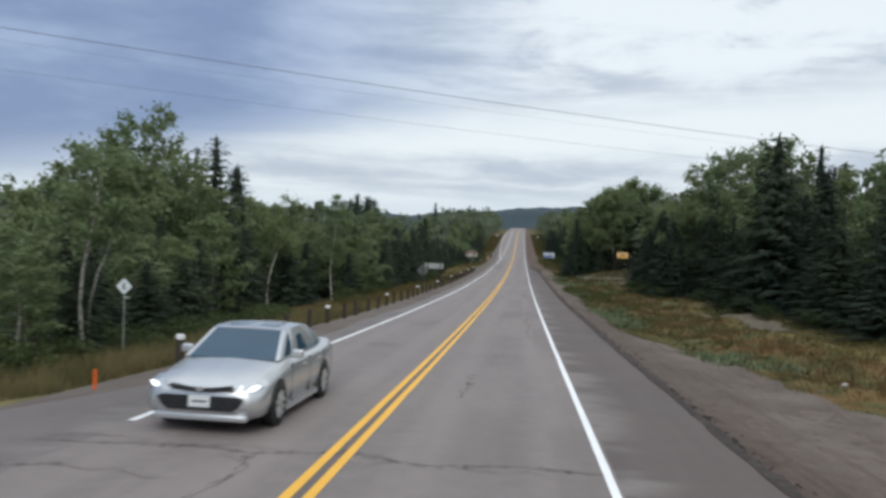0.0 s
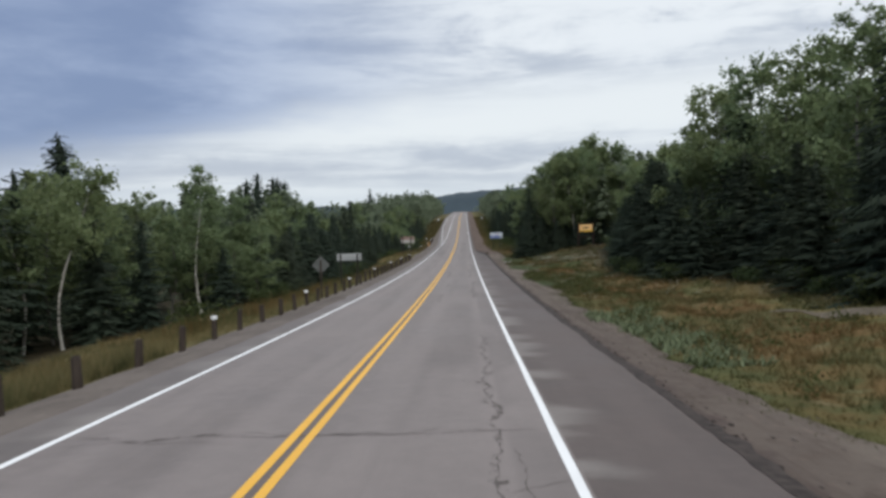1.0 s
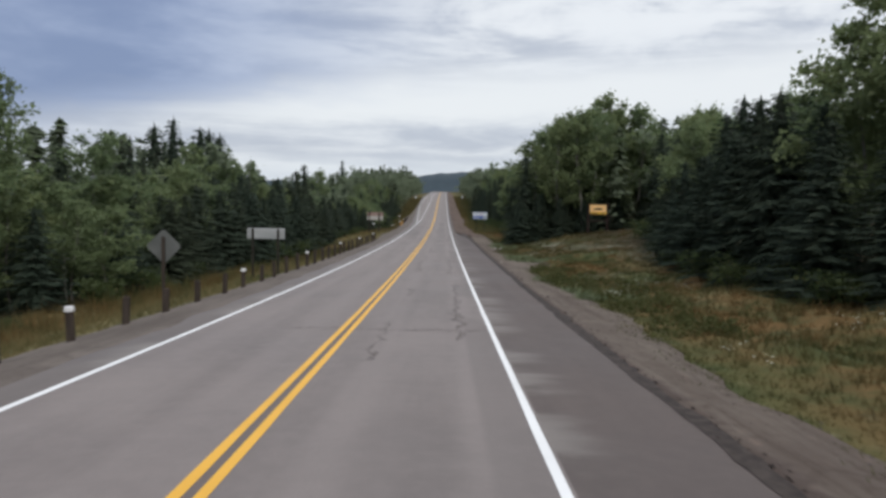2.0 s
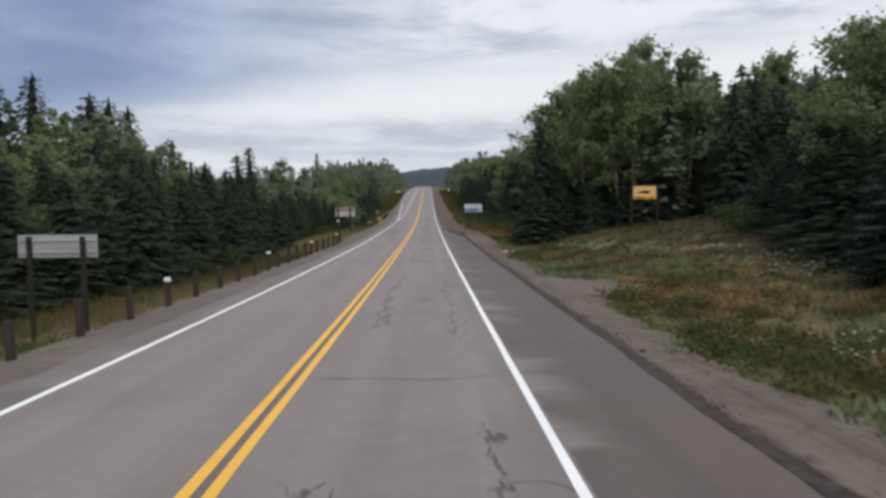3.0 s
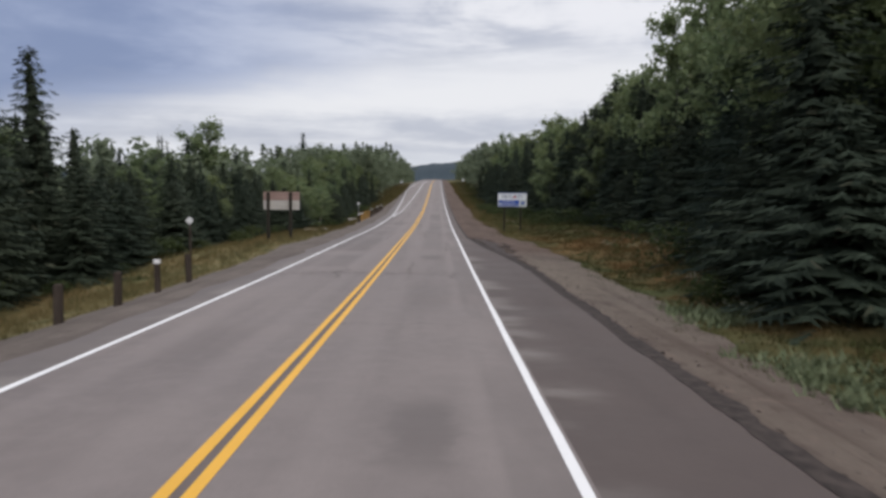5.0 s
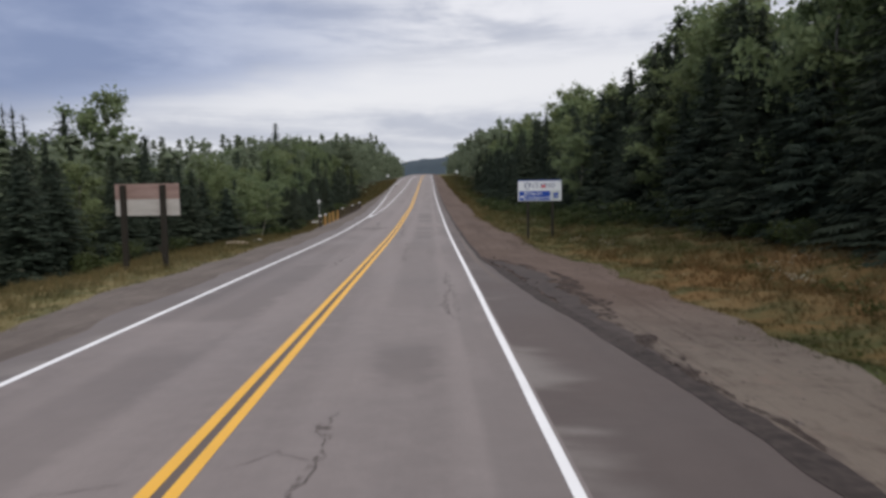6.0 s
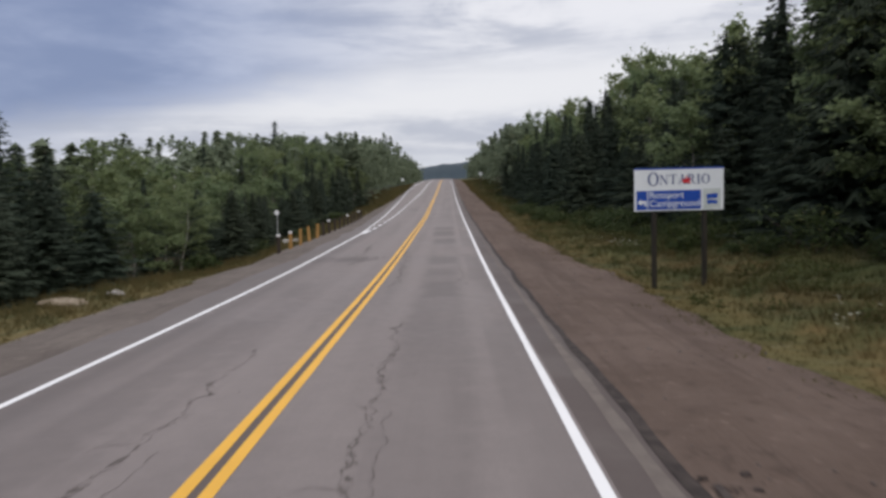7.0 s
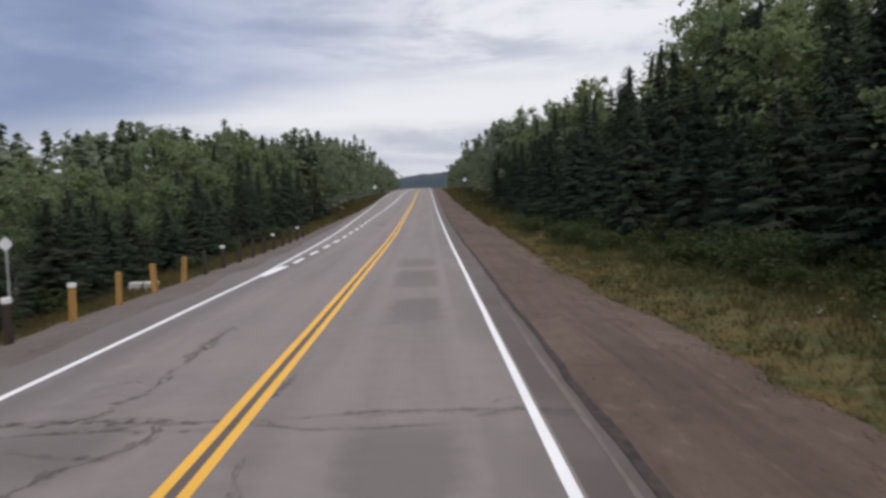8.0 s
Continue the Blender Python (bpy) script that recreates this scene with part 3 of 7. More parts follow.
def join(parts):
    verts, faces = [], []
    for v, f in parts:
        o = len(verts)
        verts += list(v)
        faces += [tuple(i + o for i in q) for q in f]
    return verts, faces


# ---- the lie of the land ----
ROAD_Y = np.array([-400, -150, -60, -10, 25, 50, 75, 100, 125, 150, 175, 200, 225, 250, 280, 320, 360, 410, 440, 470, 520, 600, 720, 800, 1000, 1200], float)
ROAD_Z = np.array([18, 8.6, 3.3, 0, -2.12, -3.48, -4.67, -5.67, -6.51, -7.23, -7.77, -8.26, -8.40, -8.44, -8.06, -7.40, -6.42, -5.07, -4.55, -4.15, -3.65, -2.95, -2.3, -2.7, -9, -20], float)


def spline(k, v):
    n, h = len(k), np.diff(k)
    a, b = np.zeros((n, n)), np.zeros(n)
    a[0, 0] = a[-1, -1] = 1
    for i in range(1, n - 1):
        a[i, i - 1], a[i, i], a[i, i + 1] = h[i - 1], 2 * (h[i - 1] + h[i]), h[i]
        b[i] = 6 * ((v[i + 1] - v[i]) / h[i] - (v[i] - v[i - 1]) / h[i - 1])
    m = np.linalg.solve(a, b)

    def at(x):
        x = np.clip(np.asarray(x, float), k[0], k[-1])
        j = np.clip(np.searchsorted(k, x) - 1, 0, n - 2)
        p, q, w = k[j + 1] - x, x - k[j], h[j]
        return m[j] * p**3 / 6 / w + m[j + 1] * q**3 / 6 / w + (v[j] / w - m[j] * w / 6) * p + (v[j + 1] / w - m[j + 1] * w / 6) * q

    return at


road_z = spline(ROAD_Y, ROAD_Z)


def road_x(y):
    return np.interp(y, [250, 300, 420, 520, 640, 800], [0, -0.10, -0.15, 0.0, 0.2, 0.4])


def bumps(x, y):
    """Gentle unevenness of the verges."""
    return 0.10 * np.sin(x * 0.9 + 1.3 * np.sin(y * 0.21)) * np.sin(y * 0.37 + 0.6 * np.sin(x * 0.5)) + 0.05 * np.sin(x * 2.3 + y * 1.1) * np.sin(y * 1.7 - x * 0.8)


def step01(v, a, b):
    t = np.clip((v - a) / (b - a), 0, 1)
    return t * t * (3 - 2 * t)


def land(x, y):
    """Height of the ground sheet."""
    x, y = np.asarray(x, float), np.asarray(y, float)
    u = x - road_x(y)
    right = np.interp(u, [0, 5.8, 8, 10, 13, 16, 20, 25, 40, 90, 400, 4000], [-0.12, -0.12, -0.26, -0.42, -0.30, 0.0, 0.55, 1.0, 1.6, 3.5, 22, 40])
    mound = 0.75 * step01(y, 100, 125) * (1 - step01(y, 146, 165)) * step01(u, 10, 17)
    steep = np.interp(-u, [0, 5.4, 6.4, 8, 12, 18, 30, 80, 300, 700, 4000], [-0.12, -0.14, -0.26, -0.62, -1.35, -2.0, -3.4, -9, -28, -42, -42])
    flat = np.interp(-u, [0, 5.4, 7, 10, 13, 18, 30, 80, 300, 700, 4000], [-0.12, -0.14, -0.22, -0.36, -0.75, -1.7, -3.4, -9, -28, -42, -42])
    w = step01(y, 155, 172) * (1 - step01(y, 200, 212))
    left = steep * (1 - w) + flat * w
    rel = np.where(u >= 0, right + mound, left)
    rel = rel + bumps(x, y) * step01(np.abs(u), 7.5, 11)
    # hummocks on the rough right-hand bank, and the little scarp where it meets the gravel
    rel = rel + step01(u, 8.2, 10.5) * (1 - step01(u, 40, 60)) * (0.16 + 0.15 * np.sin(x * 1.15 + 1.7 * np.sin(y * 0.33)) * np.sin(y * 0.62 + 1.2 * np.sin(x * 0.7)) + 0.07 * np.sin(x * 2.7 + y * 0.9) * np.sin(y * 2.1 - x * 1.3))
    return road_z(y) + rel


# the ground, one sheet to the horizon
gx = np.array([-4000, -2500, -1500, -900, -600, -420, -300, -220, -160, -120, -95, -80, -68, -58, -50, -43, -37, -32, -28, -25, -22, -19.5, -17.5, -16, -14.5, -13, -12, -11, -10, -9, -8, -7, -6.4, -5.4, -4, 0])
gx = np.concatenate([gx, [1.5, 3, 4, 5.4, 6.4], np.arange(7, 18.2, 0.55), -gx[21::-1]])
gy = np.concatenate([np.arange(-380, -40, 20), np.arange(-40, 20, 2.0), np.arange(20, 240, 1.0), np.arange(240, 300, 2.0), np.arange(300, 820, 6.0), [850, 900, 1000, 1300, 1700, 2300, 3000, 3900]])
GX, GY = np.meshgrid(gx, gy)
GZ = land(GX, GY)
nx, ny = len(gx), len(gy)
gv = np.stack([GX, GY, GZ], -1).reshape(-1, 3)
gf = [(j * nx + i, j * nx + i + 1, (j + 1) * nx + i + 1, (j + 1) * nx + i) for j in range(ny - 1) for i in range(nx - 1)]
ground = new("ground", mesh_of("ground", gv, gf, GROUND, True))
tagged(ground, "grassy forest verge and embankments beside the highway", "ground", kind="structure")

# wide lake below the left bank, and the wooded hills beyond
lake = new("water", mesh_of("water", [(-4300, -500, -36), (-240, -500, -36), (-240, 4300, -36), (-4300, 4300, -36)], [(0, 1, 2, 3)], WATER))
tagged(lake, "pale grey lake glimpsed through the trees", "water", kind="structure")


def ridge(name, az0, az1, dist, height, rough, seed, label):
    rnd = random.Random(seed)
    ph = [rnd.uniform(0, 6) for _ in range(6)]
    verts, faces, n = [], [], 120
    for i in range(n + 1):
        az = radians(az0 + (az1 - az0) * i / n)
        h = height(math.degrees(az)) + rough * sum(math.sin(math.degrees(az) * (1.1 + 1.9 * k) + ph[k]) / (1 + k) for k in range(6))
        fx, fy = math.sin(az), math.cos(az)
        for d, z in ((dist - 500, -60), (dist - 180, h * 0.62 - 10), (dist, h), (dist + 260, h * 0.7 - 10), (dist + 500, -60)):
            verts.append((fx * d, fy * d, z))
    for i in range(n):
        for k in range(4):
            a = i * 5 + k
            faces.append((a, a + 5, a + 6, a + 1))
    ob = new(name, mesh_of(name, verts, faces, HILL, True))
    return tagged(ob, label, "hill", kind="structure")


ridge("backdrop_hill_ahead", -9, 16, 2600, lambda a: np.interp(a, [-9, -4, -1.5, 1.5, 4, 16], [14, 36, 46, 58, 66, 60]), 2.0, 3, "wooded hill far ahead of the road, painted haze blue-green")
ridge("backdrop_hill_lake", -75, -7, 3600, lambda a: np.interp(a, [-75, -35, -24, -20, -7], [22, 28, 34, 38, 26]), 4.0, 8, "low hills on the far shore of the lake, painted haze blue")


# ---- the road ----
ys_road = np.concatenate([np.arange(-100, 300, 1.0), np.arange(300, 800, 3.0)])


def wander(y, seed, amp, step=2.3):
    """A ragged line: smooth random offsets along y."""
    r = np.random.RandomState(seed)
    k = np.arange(-140, 700, step)
    return np.interp(y, k, r.uniform(-amp, amp, len(k))) + np.interp(y, k, np.roll(r.uniform(-amp, amp, len(k)), 3)) * 0.5


def ribbon(name, left, right, ys, lift, mat, drop_left=0.0, drop_right=0.0, follow=None, cols=2):
    """A strip along the road between two lines of offsets from the centre line."""
    verts, faces = [], []
    n = cols + 1
    for i, y in enumerate(ys):
        for c in range(n):
            f = c / cols
            u = left[i] * (1 - f) + right[i] * f
            x = u + road_x(y)
            z = (road_z(y) if follow is None else follow(x, y)) + lift - drop_left * (1 - f) - drop_right * f
            verts.append((x, y, float(z)))
    for i in range(len(ys) - 1):
        for c in range(cols):
            a = i * n + c
            faces.append((a, a + 1, a + n + 1, a + n))
    return mesh_of(name, verts, faces, mat, True)


edge_right = np.interp(ys_road, [-100, 70, 95, 152, 158, 164, 168, 174, 180, 700], [5.90, 5.90, 5.99, 6.02, 5.86, 5.40, 5.08, 4.75, 4.45, 4.50]) + wander(ys_road, 5, 0.03) + wander(ys_road, 6, 0.03, 0.9)
edge_left = np.interp(ys_road, [-100, 6, 18, 205, 225, 300, 420, 700], [-9.5, -8.0, -4.75, -4.75, -4.9, -6.3, -8.0, -8.0]) + wander(ys_road, 7, 0.16) + wander(ys_road, 8, 0.05, 0.9)
w_left = np.interp(ys_road, [-100, 222, 300, 400, 700], [3.60, 3.60, 5.4, 6.7, 6.7])
road = new("road", ribbon("road", -w_left, np.full(len(ys_road), 3.74), ys_road, 0.0, ASPHALT, cols=6))
tagged(road, "worn grey-brown two-lane asphalt highway with cracks", "road", kind="structure")
pav_r = new("pavement_shoulder_right", ribbon("pavement_shoulder_right", np.full(len(ys_road), 3.74), edge_right, ys_road, 0.0, SHOULDER, drop_right=0.04, cols=3))
tagged(pav_r, "darker paved shoulder of purple-grey asphalt", "road shoulder", kind="structure")
pav_l = new("pavement_shoulder_left", ribbon("pavement_shoulder_left", edge_left, -w_left, ys_road, 0.0, SHOULDER_LEFT, drop_left=0.06, cols=3))
tagged(pav_l, "gritty paved shoulder outside the white edge line", "road shoulder", kind="structure")

# gravel strips beyond the asphalt
g_right_out = np.interp(ys_road, [-100, 15, 27, 33, 36, 40, 45, 52, 64, 72, 82, 87, 97, 100, 102.5, 105.5, 107.8, 110, 118, 124, 129, 132.4, 135.5, 146, 160, 171, 178, 186, 197, 203, 212, 224, 233, 243, 315, 640], [10.4, 10.4, 9.6, 9.0, 7.8, 7.4, 7.4, 7.8, 7.6, 8.2, 8.3, 7.7, 7.8, 8.4, 9.2, 10.2, 9.2, 7.8, 8.2, 7.6, 7.7, 8.6, 7.9, 8.9, 9.0, 9.0, 8.7, 7.9, 8.2, 7.7, 7.4, 7.0, 7.2, 7.6, 7.7, 7.4]) + wander(ys_road, 11, 0.22, 3.1) + wander(ys_road, 12, 0.18, 1.0)


def strip_z(x, y):
    u = abs(float(x - road_x(y)))
    return float(land(x, y)) + (0.07 if u < 6.2 else 0.035)


grav_r = new("gravel_shoulder_right", ribbon("gravel_shoulder_right", edge_right - 0.25, g_right_out, ys_road, 0.0, GRAVEL_RED, follow=strip_z, cols=8))
tagged(grav_r, "reddish-brown gravel strip between asphalt and grass", "gravel shoulder", kind="structure")
g_left_out = np.interp(ys_road, [-100, 8, 20, 160, 172, 195, 208, 230, 640], [-11, -9.5, -6.9, -6.8, -7.1, -7.0, -7.0, -7.6, -8.9]) + wander(ys_road, 13, 0.25, 2.7) + wander(ys_road, 14, 0.15, 1.0)
grav_l = new("gravel_shoulder_left", ribbon("gravel_shoulder_left", g_left_out, edge_left + 0.25, ys_road, 0.0, GRAVEL, follow=strip_z, cols=5))
tagged(grav_l, "brown gravel edge along the wooden posts", "gravel shoulder", kind="structure")

# crumbled dark edge of the asphalt
ys_edge = np.arange(-10, 176, 0.25)
e_mid = np.interp(ys_edge, ys_road, edge_right)
e_w = 0.05 + 0.05 * np.abs(wander(ys_edge, 21, 1.0, 1.4)) + 0.06 * np.abs(wander(ys_edge, 27, 1.0, 0.4)) + np.interp(ys_edge, [0, 60, 110, 150], [0.0, 0.03, 0.05, 0.08])
crumb = new("crumbled_edge", ribbon("crumbled_edge", e_mid - e_w * 0.6, e_mid + e_w * 1.5, ys_edge, -0.029, CRUMBLE, drop_right=0.006, cols=3))
tagged(crumb, "dark crumbled asphalt along the shoulder's edge", "asphalt edge", kind="structure")
# damp dark dirt where the paved shoulder ends
ys_d = np.arange(153, 180, 0.25)
d_l = np.interp(ys_d, [153, 156, 160, 164, 167, 170, 175, 178, 183], [6.05, 6.0, 5.75, 5.35, 5.12, 4.90, 4.80, 4.65, 4.58]) + wander(ys_d, 22, 0.07, 0.7)
d_r = np.interp(ys_d, [153, 156, 160, 164, 167, 170, 172, 174, 176, 177.5, 180], [6.10, 6.16, 6.16, 6.12, 6.40, 6.45, 6.62, 6.45, 5.9, 5.2, 4.64]) + wander(ys_d, 23, 0.10, 0.5) + wander(ys_d, 29, 0.05, 0.25)
d_c, d_w = (d_l + d_r) / 2, (d_r - d_l) / 2
dirt = new("damp_dirt", ribbon("damp_dirt", d_c - d_w * 0.55, d_c + d_w * (0.50 + 0.3 * wander(ys_d, 74, 1.0, 0.6)), ys_d, 0.016, DARK_DIRT, follow=strip_z, cols=4))
spread = new("damp_dirt", ribbon("damp_dirt_spread", d_l, d_r + 0.30 + wander(ys_d, 75, 0.12, 0.8), ys_d, 0.012, DIRT_SPREAD, follow=strip_z, cols=4))
tagged(spread, "dark dirt scattered thinly over the gravel", "dirt patch", kind="structure")
tagged(dirt, "damp dark dirt at the end of the paved shoulder", "dirt patch", kind="structure")
# pale worn lip beside the lane after the shoulder ends
ys_lip = np.arange(170, 300, 0.5)
lip_m = np.interp(ys_lip, ys_road, edge_right)
lip_c = np.interp(ys_lip, [170, 174, 178, 300], [4.5, 4.3, 4.20, 4.14]) + wander(ys_lip, 24, 0.025, 3.0)
lip_w = np.interp(ys_lip, [170, 176, 196, 215, 300], [0.03, 0.17, 0.12, 0.05, 0.01]) + 0.045 * wander(ys_lip, 25, 1.0, 1.2)
lip_w = np.maximum(lip_w, 0.004)
lip = new("worn_lip", ribbon("worn_lip", lip_c - lip_w * 0.5, lip_c + lip_w * 0.5, ys_lip, -0.018, CONCRETE_STRIP, cols=1))
tagged(lip, "pale worn streaks near the asphalt edge", "asphalt edge", kind="structure")
lip2 = new("crumbled_edge", ribbon("crumbled_edge_far", lip_m - 0.09 + wander(ys_lip, 28, 0.03, 1.3), lip_m + 0.03 + 0.05 * np.abs(wander(ys_lip, 26, 1, 1.7)), ys_lip, -0.024, CRUMBLE, drop_right=0.012, cols=2))
tagged(lip2, "dark crumbled asphalt along the lane's edge", "asphalt edge", kind="structure")



def chips(x, y, size, follow, seed):
    """Small broken stones lying at x, y: four-sided lumps with a blunt top."""
    r = np.random.RandomState(seed)
    verts, faces = [], []
    for px, py, s in zip(x, y, size):
        z, a, o = follow(px, py), r.uniform(0, 6.28), len(verts)
        for k in range(4):
            w = a + k * 1.571 + r.uniform(-0.4, 0.4)
            q = s * r.uniform(0.7, 1.2)
            verts.append((px + q * math.cos(w), py + q * math.sin(w), z - 0.01))
        for k in range(4):
            b = verts[o + k]
            verts.append((px + (b[0] - px) * 0.6, py + (b[1] - py) * 0.6, z + s * r.uniform(0.3, 0.75)))
        faces += [(o + k, o + (k + 1) % 4, o + 4 + (k + 1) % 4, o + 4 + k) for k in range(4)] + [(o + 4, o + 5, o + 6, o + 7)]
    return verts, faces


r = np.random.RandomState(71)
cy = r.uniform(5, 180, 2600)
cu = np.interp(cy, ys_road, edge_right) + np.abs(r.normal(0, 0.26, 2600)) - 0.04
v, f = chips(cu, cy, r.uniform(0.014, 0.045, 2600) * (1 + (r.uniform(0, 1, 2600) > 0.95)), strip_z, 72)
tagged(new("asphalt_crumbs", mesh_of("asphalt_crumbs", v, f, CRUMBLE)), "dark crumbs of broken asphalt along the pavement's edge", "crumbs", kind="stuff")
cy = r.uniform(10, 235, 1500)
cu = np.interp(cy, ys_road, edge_right) + 0.3 + r.uniform(0, 1, 1500) * (np.interp(cy, ys_road, g_right_out) - np.interp(cy, ys_road, edge_right))
v, f = chips(cu, cy, r.uniform(0.012, 0.035, 1500) * (1 + (r.uniform(0, 1, 1500) > 0.96)), strip_z, 73)
tagged(new("loose_stones", mesh_of("loose_stones", v, f, GRAVEL)), "small loose stones scattered on the gravel", "stones", kind="stuff")

# painted lines
ys_line = np.concatenate([np.arange(-100, 300, 1.0), np.arange(300, 800, 3.0)])


def painted(name, u, width, ys, mat, label, seed, lift=0.005):
    u = np.broadcast_to(u, ys.shape)
    j = wander(ys, seed, 0.006, 1.7)
    ob = new(name, ribbon(name, u - width / 2 + j, u + width / 2 + wander(ys, seed + 1, 0.006, 1.3), ys, lift, mat, cols=1))
    return tagged(ob, label, "road marking", kind="structure")


painted("centre_line", -0.125, 0.135, ys_line, YELLOW, "solid yellow stripe of the double centre line", 31)
painted("centre_line", 0.125, 0.135, ys_line, YELLOW, "solid yellow stripe of the double centre line", 33)
painted("edge_line_right", 3.635, 0.12, ys_line, WHITE, "solid white edge line beside the paved shoulder", 35)
ys_l = ys_line[(ys_line >= 12)]
painted("edge_line_left", -np.interp(ys_l, [0, 218, 225, 250, 300, 345, 430, 640], [3.65, 3.65, 3.62, 4.3, 5.45, 6.6, 6.5, 6.5]), 0.13, ys_l, WHITE, "solid white edge line widening round an opening lane", 37)
dashes = thing("lane_line", "broken white line beside the opening lane", "road marking")
dashes["kind"] = "structure"
gore = ribbon("gore", -np.interp(np.arange(225.5, 229.6, 0.5), [225, 229.5], [3.62, 3.62]), -np.interp(np.arange(225.5, 229.6, 0.5), [225, 229.5], [3.42, 3.24]), np.arange(225.5, 229.6, 0.5), 0.006, WHITE, cols=1)
part("dash", gore, dashes)
y = 230.9
while y < 560:
    seg = np.array([y, y + 1.3, y + 2.6])
    part("dash", ribbon("dash", np.full(3, -3.42), np.full(3, -3.22), seg, 0.006, WHITE, cols=1), dashes)
    y += 4.8 if y < 300 else 3.4


# cracks
def crack(points, width, seed, close=0.13, lift=0.004):
    rnd = random.Random(seed)
    verts, faces = [], []
    pts = []
    for (x0, y0), (x1, y1) in zip(points, points[1:]):
        n = max(1, int(math.hypot(x1 - x0, y1 - y0) / close))
        for i in range(n):
            f = i / n
            pts.append((x0 + (x1 - x0) * f + rnd.uniform(-1, 1) * close * 0.36, y0 + (y1 - y0) * f + rnd.uniform(-1, 1) * close * 0.30))
    pts.append(points[-1])
    for i, (x, yy) in enumerate(pts):
        a, b = pts[max(i - 1, 0)], pts[min(i + 1, len(pts) - 1)]
        d = math.hypot(b[0] - a[0], b[1] - a[1]) or 1
        px, py = -(b[1] - a[1]) / d, (b[0] - a[0]) / d
        w = width * max(0.10, rnd.uniform(-0.15, 0.85)) * (0.3 if i in (0, len(pts) - 1) else 1)
        for s in (-1, 1):
            X, Y = x + px * w * s / 2, yy + py * w * s / 2
            verts.append((X + float(road_x(Y)), Y, float(road_z(Y)) + lift))
    faces = [(2 * i, 2 * i + 1, 2 * i + 3, 2 * i + 2) for i in range(len(pts) - 1)]
    return verts, faces


def long_crack(u, y0, y1, seed, sway=0.12):
    rnd = random.Random(seed)
    pts, y = [], y0
    while y < y1:
        pts.append((u + rnd.uniform(-sway, sway), y))
        y += rnd.uniform(0.25, 0.8)
    return pts


cracks, halos = [], []
seed = 100
for u, y0, y1, w in ((2.85, 30, 49, 0.05), (2.86, 67, 84, 0.07), (2.82, 90, 106, 0.06), (2.94, 116, 122, 0.05), (2.8, 164, 174, 0.045), (2.85, 150, 153, 0.05), (2.7, 196, 203, 0.03),
                     (0.95, 64, 71, 0.05), (0.88, 92, 104, 0.07), (1.15, 92.5, 97, 0.05), (1.05, 103, 112, 0.04), (1.25, 117, 128, 0.05), (1.30, 178, 190, 0.042), (1.2, 150, 158, 0.04), (1.1, 78, 82, 0.06),
                     (-1.1, 4, 11, 0.05), (-1.1, 176, 187, 0.028), (-1.75, 208, 214, 0.05), (-1.2, 116, 124, 0.03), (-1.3, 150, 155, 0.05), (0.55, 196, 206, 0.03), (1.3, 16, 20, 0.04)):
    seed += 1
    cracks.append(crack(long_crack(u, y0, y1, seed), w, seed))
    halos.append(crack(long_crack(u, y0, y1, seed), w * 6, seed + 5, 0.35, 0.0025))
    # short side branches
    r3 = random.Random(seed * 3)
    for _ in range(int((y1 - y0) / 2.6)):
        yb, sd = r3.uniform(y0, y1), r3.choice((-1, 1))
        cracks.append(crack([(u, yb), (u + sd * r3.uniform(0.15, 0.5), yb + r3.uniform(-0.3, 0.5)), (u + sd * r3.uniform(0.3, 0.9), yb + r3.uniform(-0.5, 0.9))], w * 0.5, seed + 900 + int(yb * 10)))
    if seed % 2:
        cracks.append(crack(long_crack(u + 0.22, y0 + 1, min(y1, y0 + 5), seed + 500, 0.1), w * 0.6, seed + 40))
for yy, u0, u1, w in ((10.7, -4.6, 3.6, 0.05), (9.2, -4.5, -1.6, 0.04), (35.9, -3.4, 3.4, 0.045), (50, -1, 3, 0.02), (68.9, -1.6, 3.6, 0.05), (86.5, 0.3, 3.6, 0.04), (94.9, 2.8, 4.4, 0.04), (102.8, 0.3, 3.4, 0.03), (106.6, -0.6, 3.5, 0.026), (118.6, -2.8, 2.2, 0.046), (119.1, -2.2, 1.6, 0.04),
                      (151.7, -4.2, 3.6, 0.055), (152.4, -3.0, 3.4, 0.045), (151.2, -2.6, 1.0, 0.035), (207.3, -4.6, 4.2, 0.055), (206.9, -3.0, 2.6, 0.04), (229, -3, 3, 0.03), (140, -1, 3, 0.02), (24.0, 0.5, 3.3, 0.02)):
    seed += 1
    rnd = random.Random(seed)
    n = 7
    pts = [(u0 + (u1 - u0) * i / n, yy + rnd.uniform(-0.22, 0.22)) for i in range(n + 1)]
    cracks.append(crack(pts, w, seed, 0.14))
    halos.append(crack(pts, w * 7, seed + 5, 0.35, 0.0025))
    if w >= 0.045:
        # wandering strands beside the main crack
        for q in range(4):
            a0 = rnd.uniform(u0, u1 - 1.0)
            a1 = min(u1, a0 + rnd.uniform(1.0, 3.2))
            oy = rnd.uniform(-0.55, 0.55)
            cracks.append(crack([(a0 + (a1 - a0) * i / 4, yy + oy + rnd.uniform(-0.25, 0.25)) for i in range(5)], w * 0.75, seed * 7 + q, 0.13))
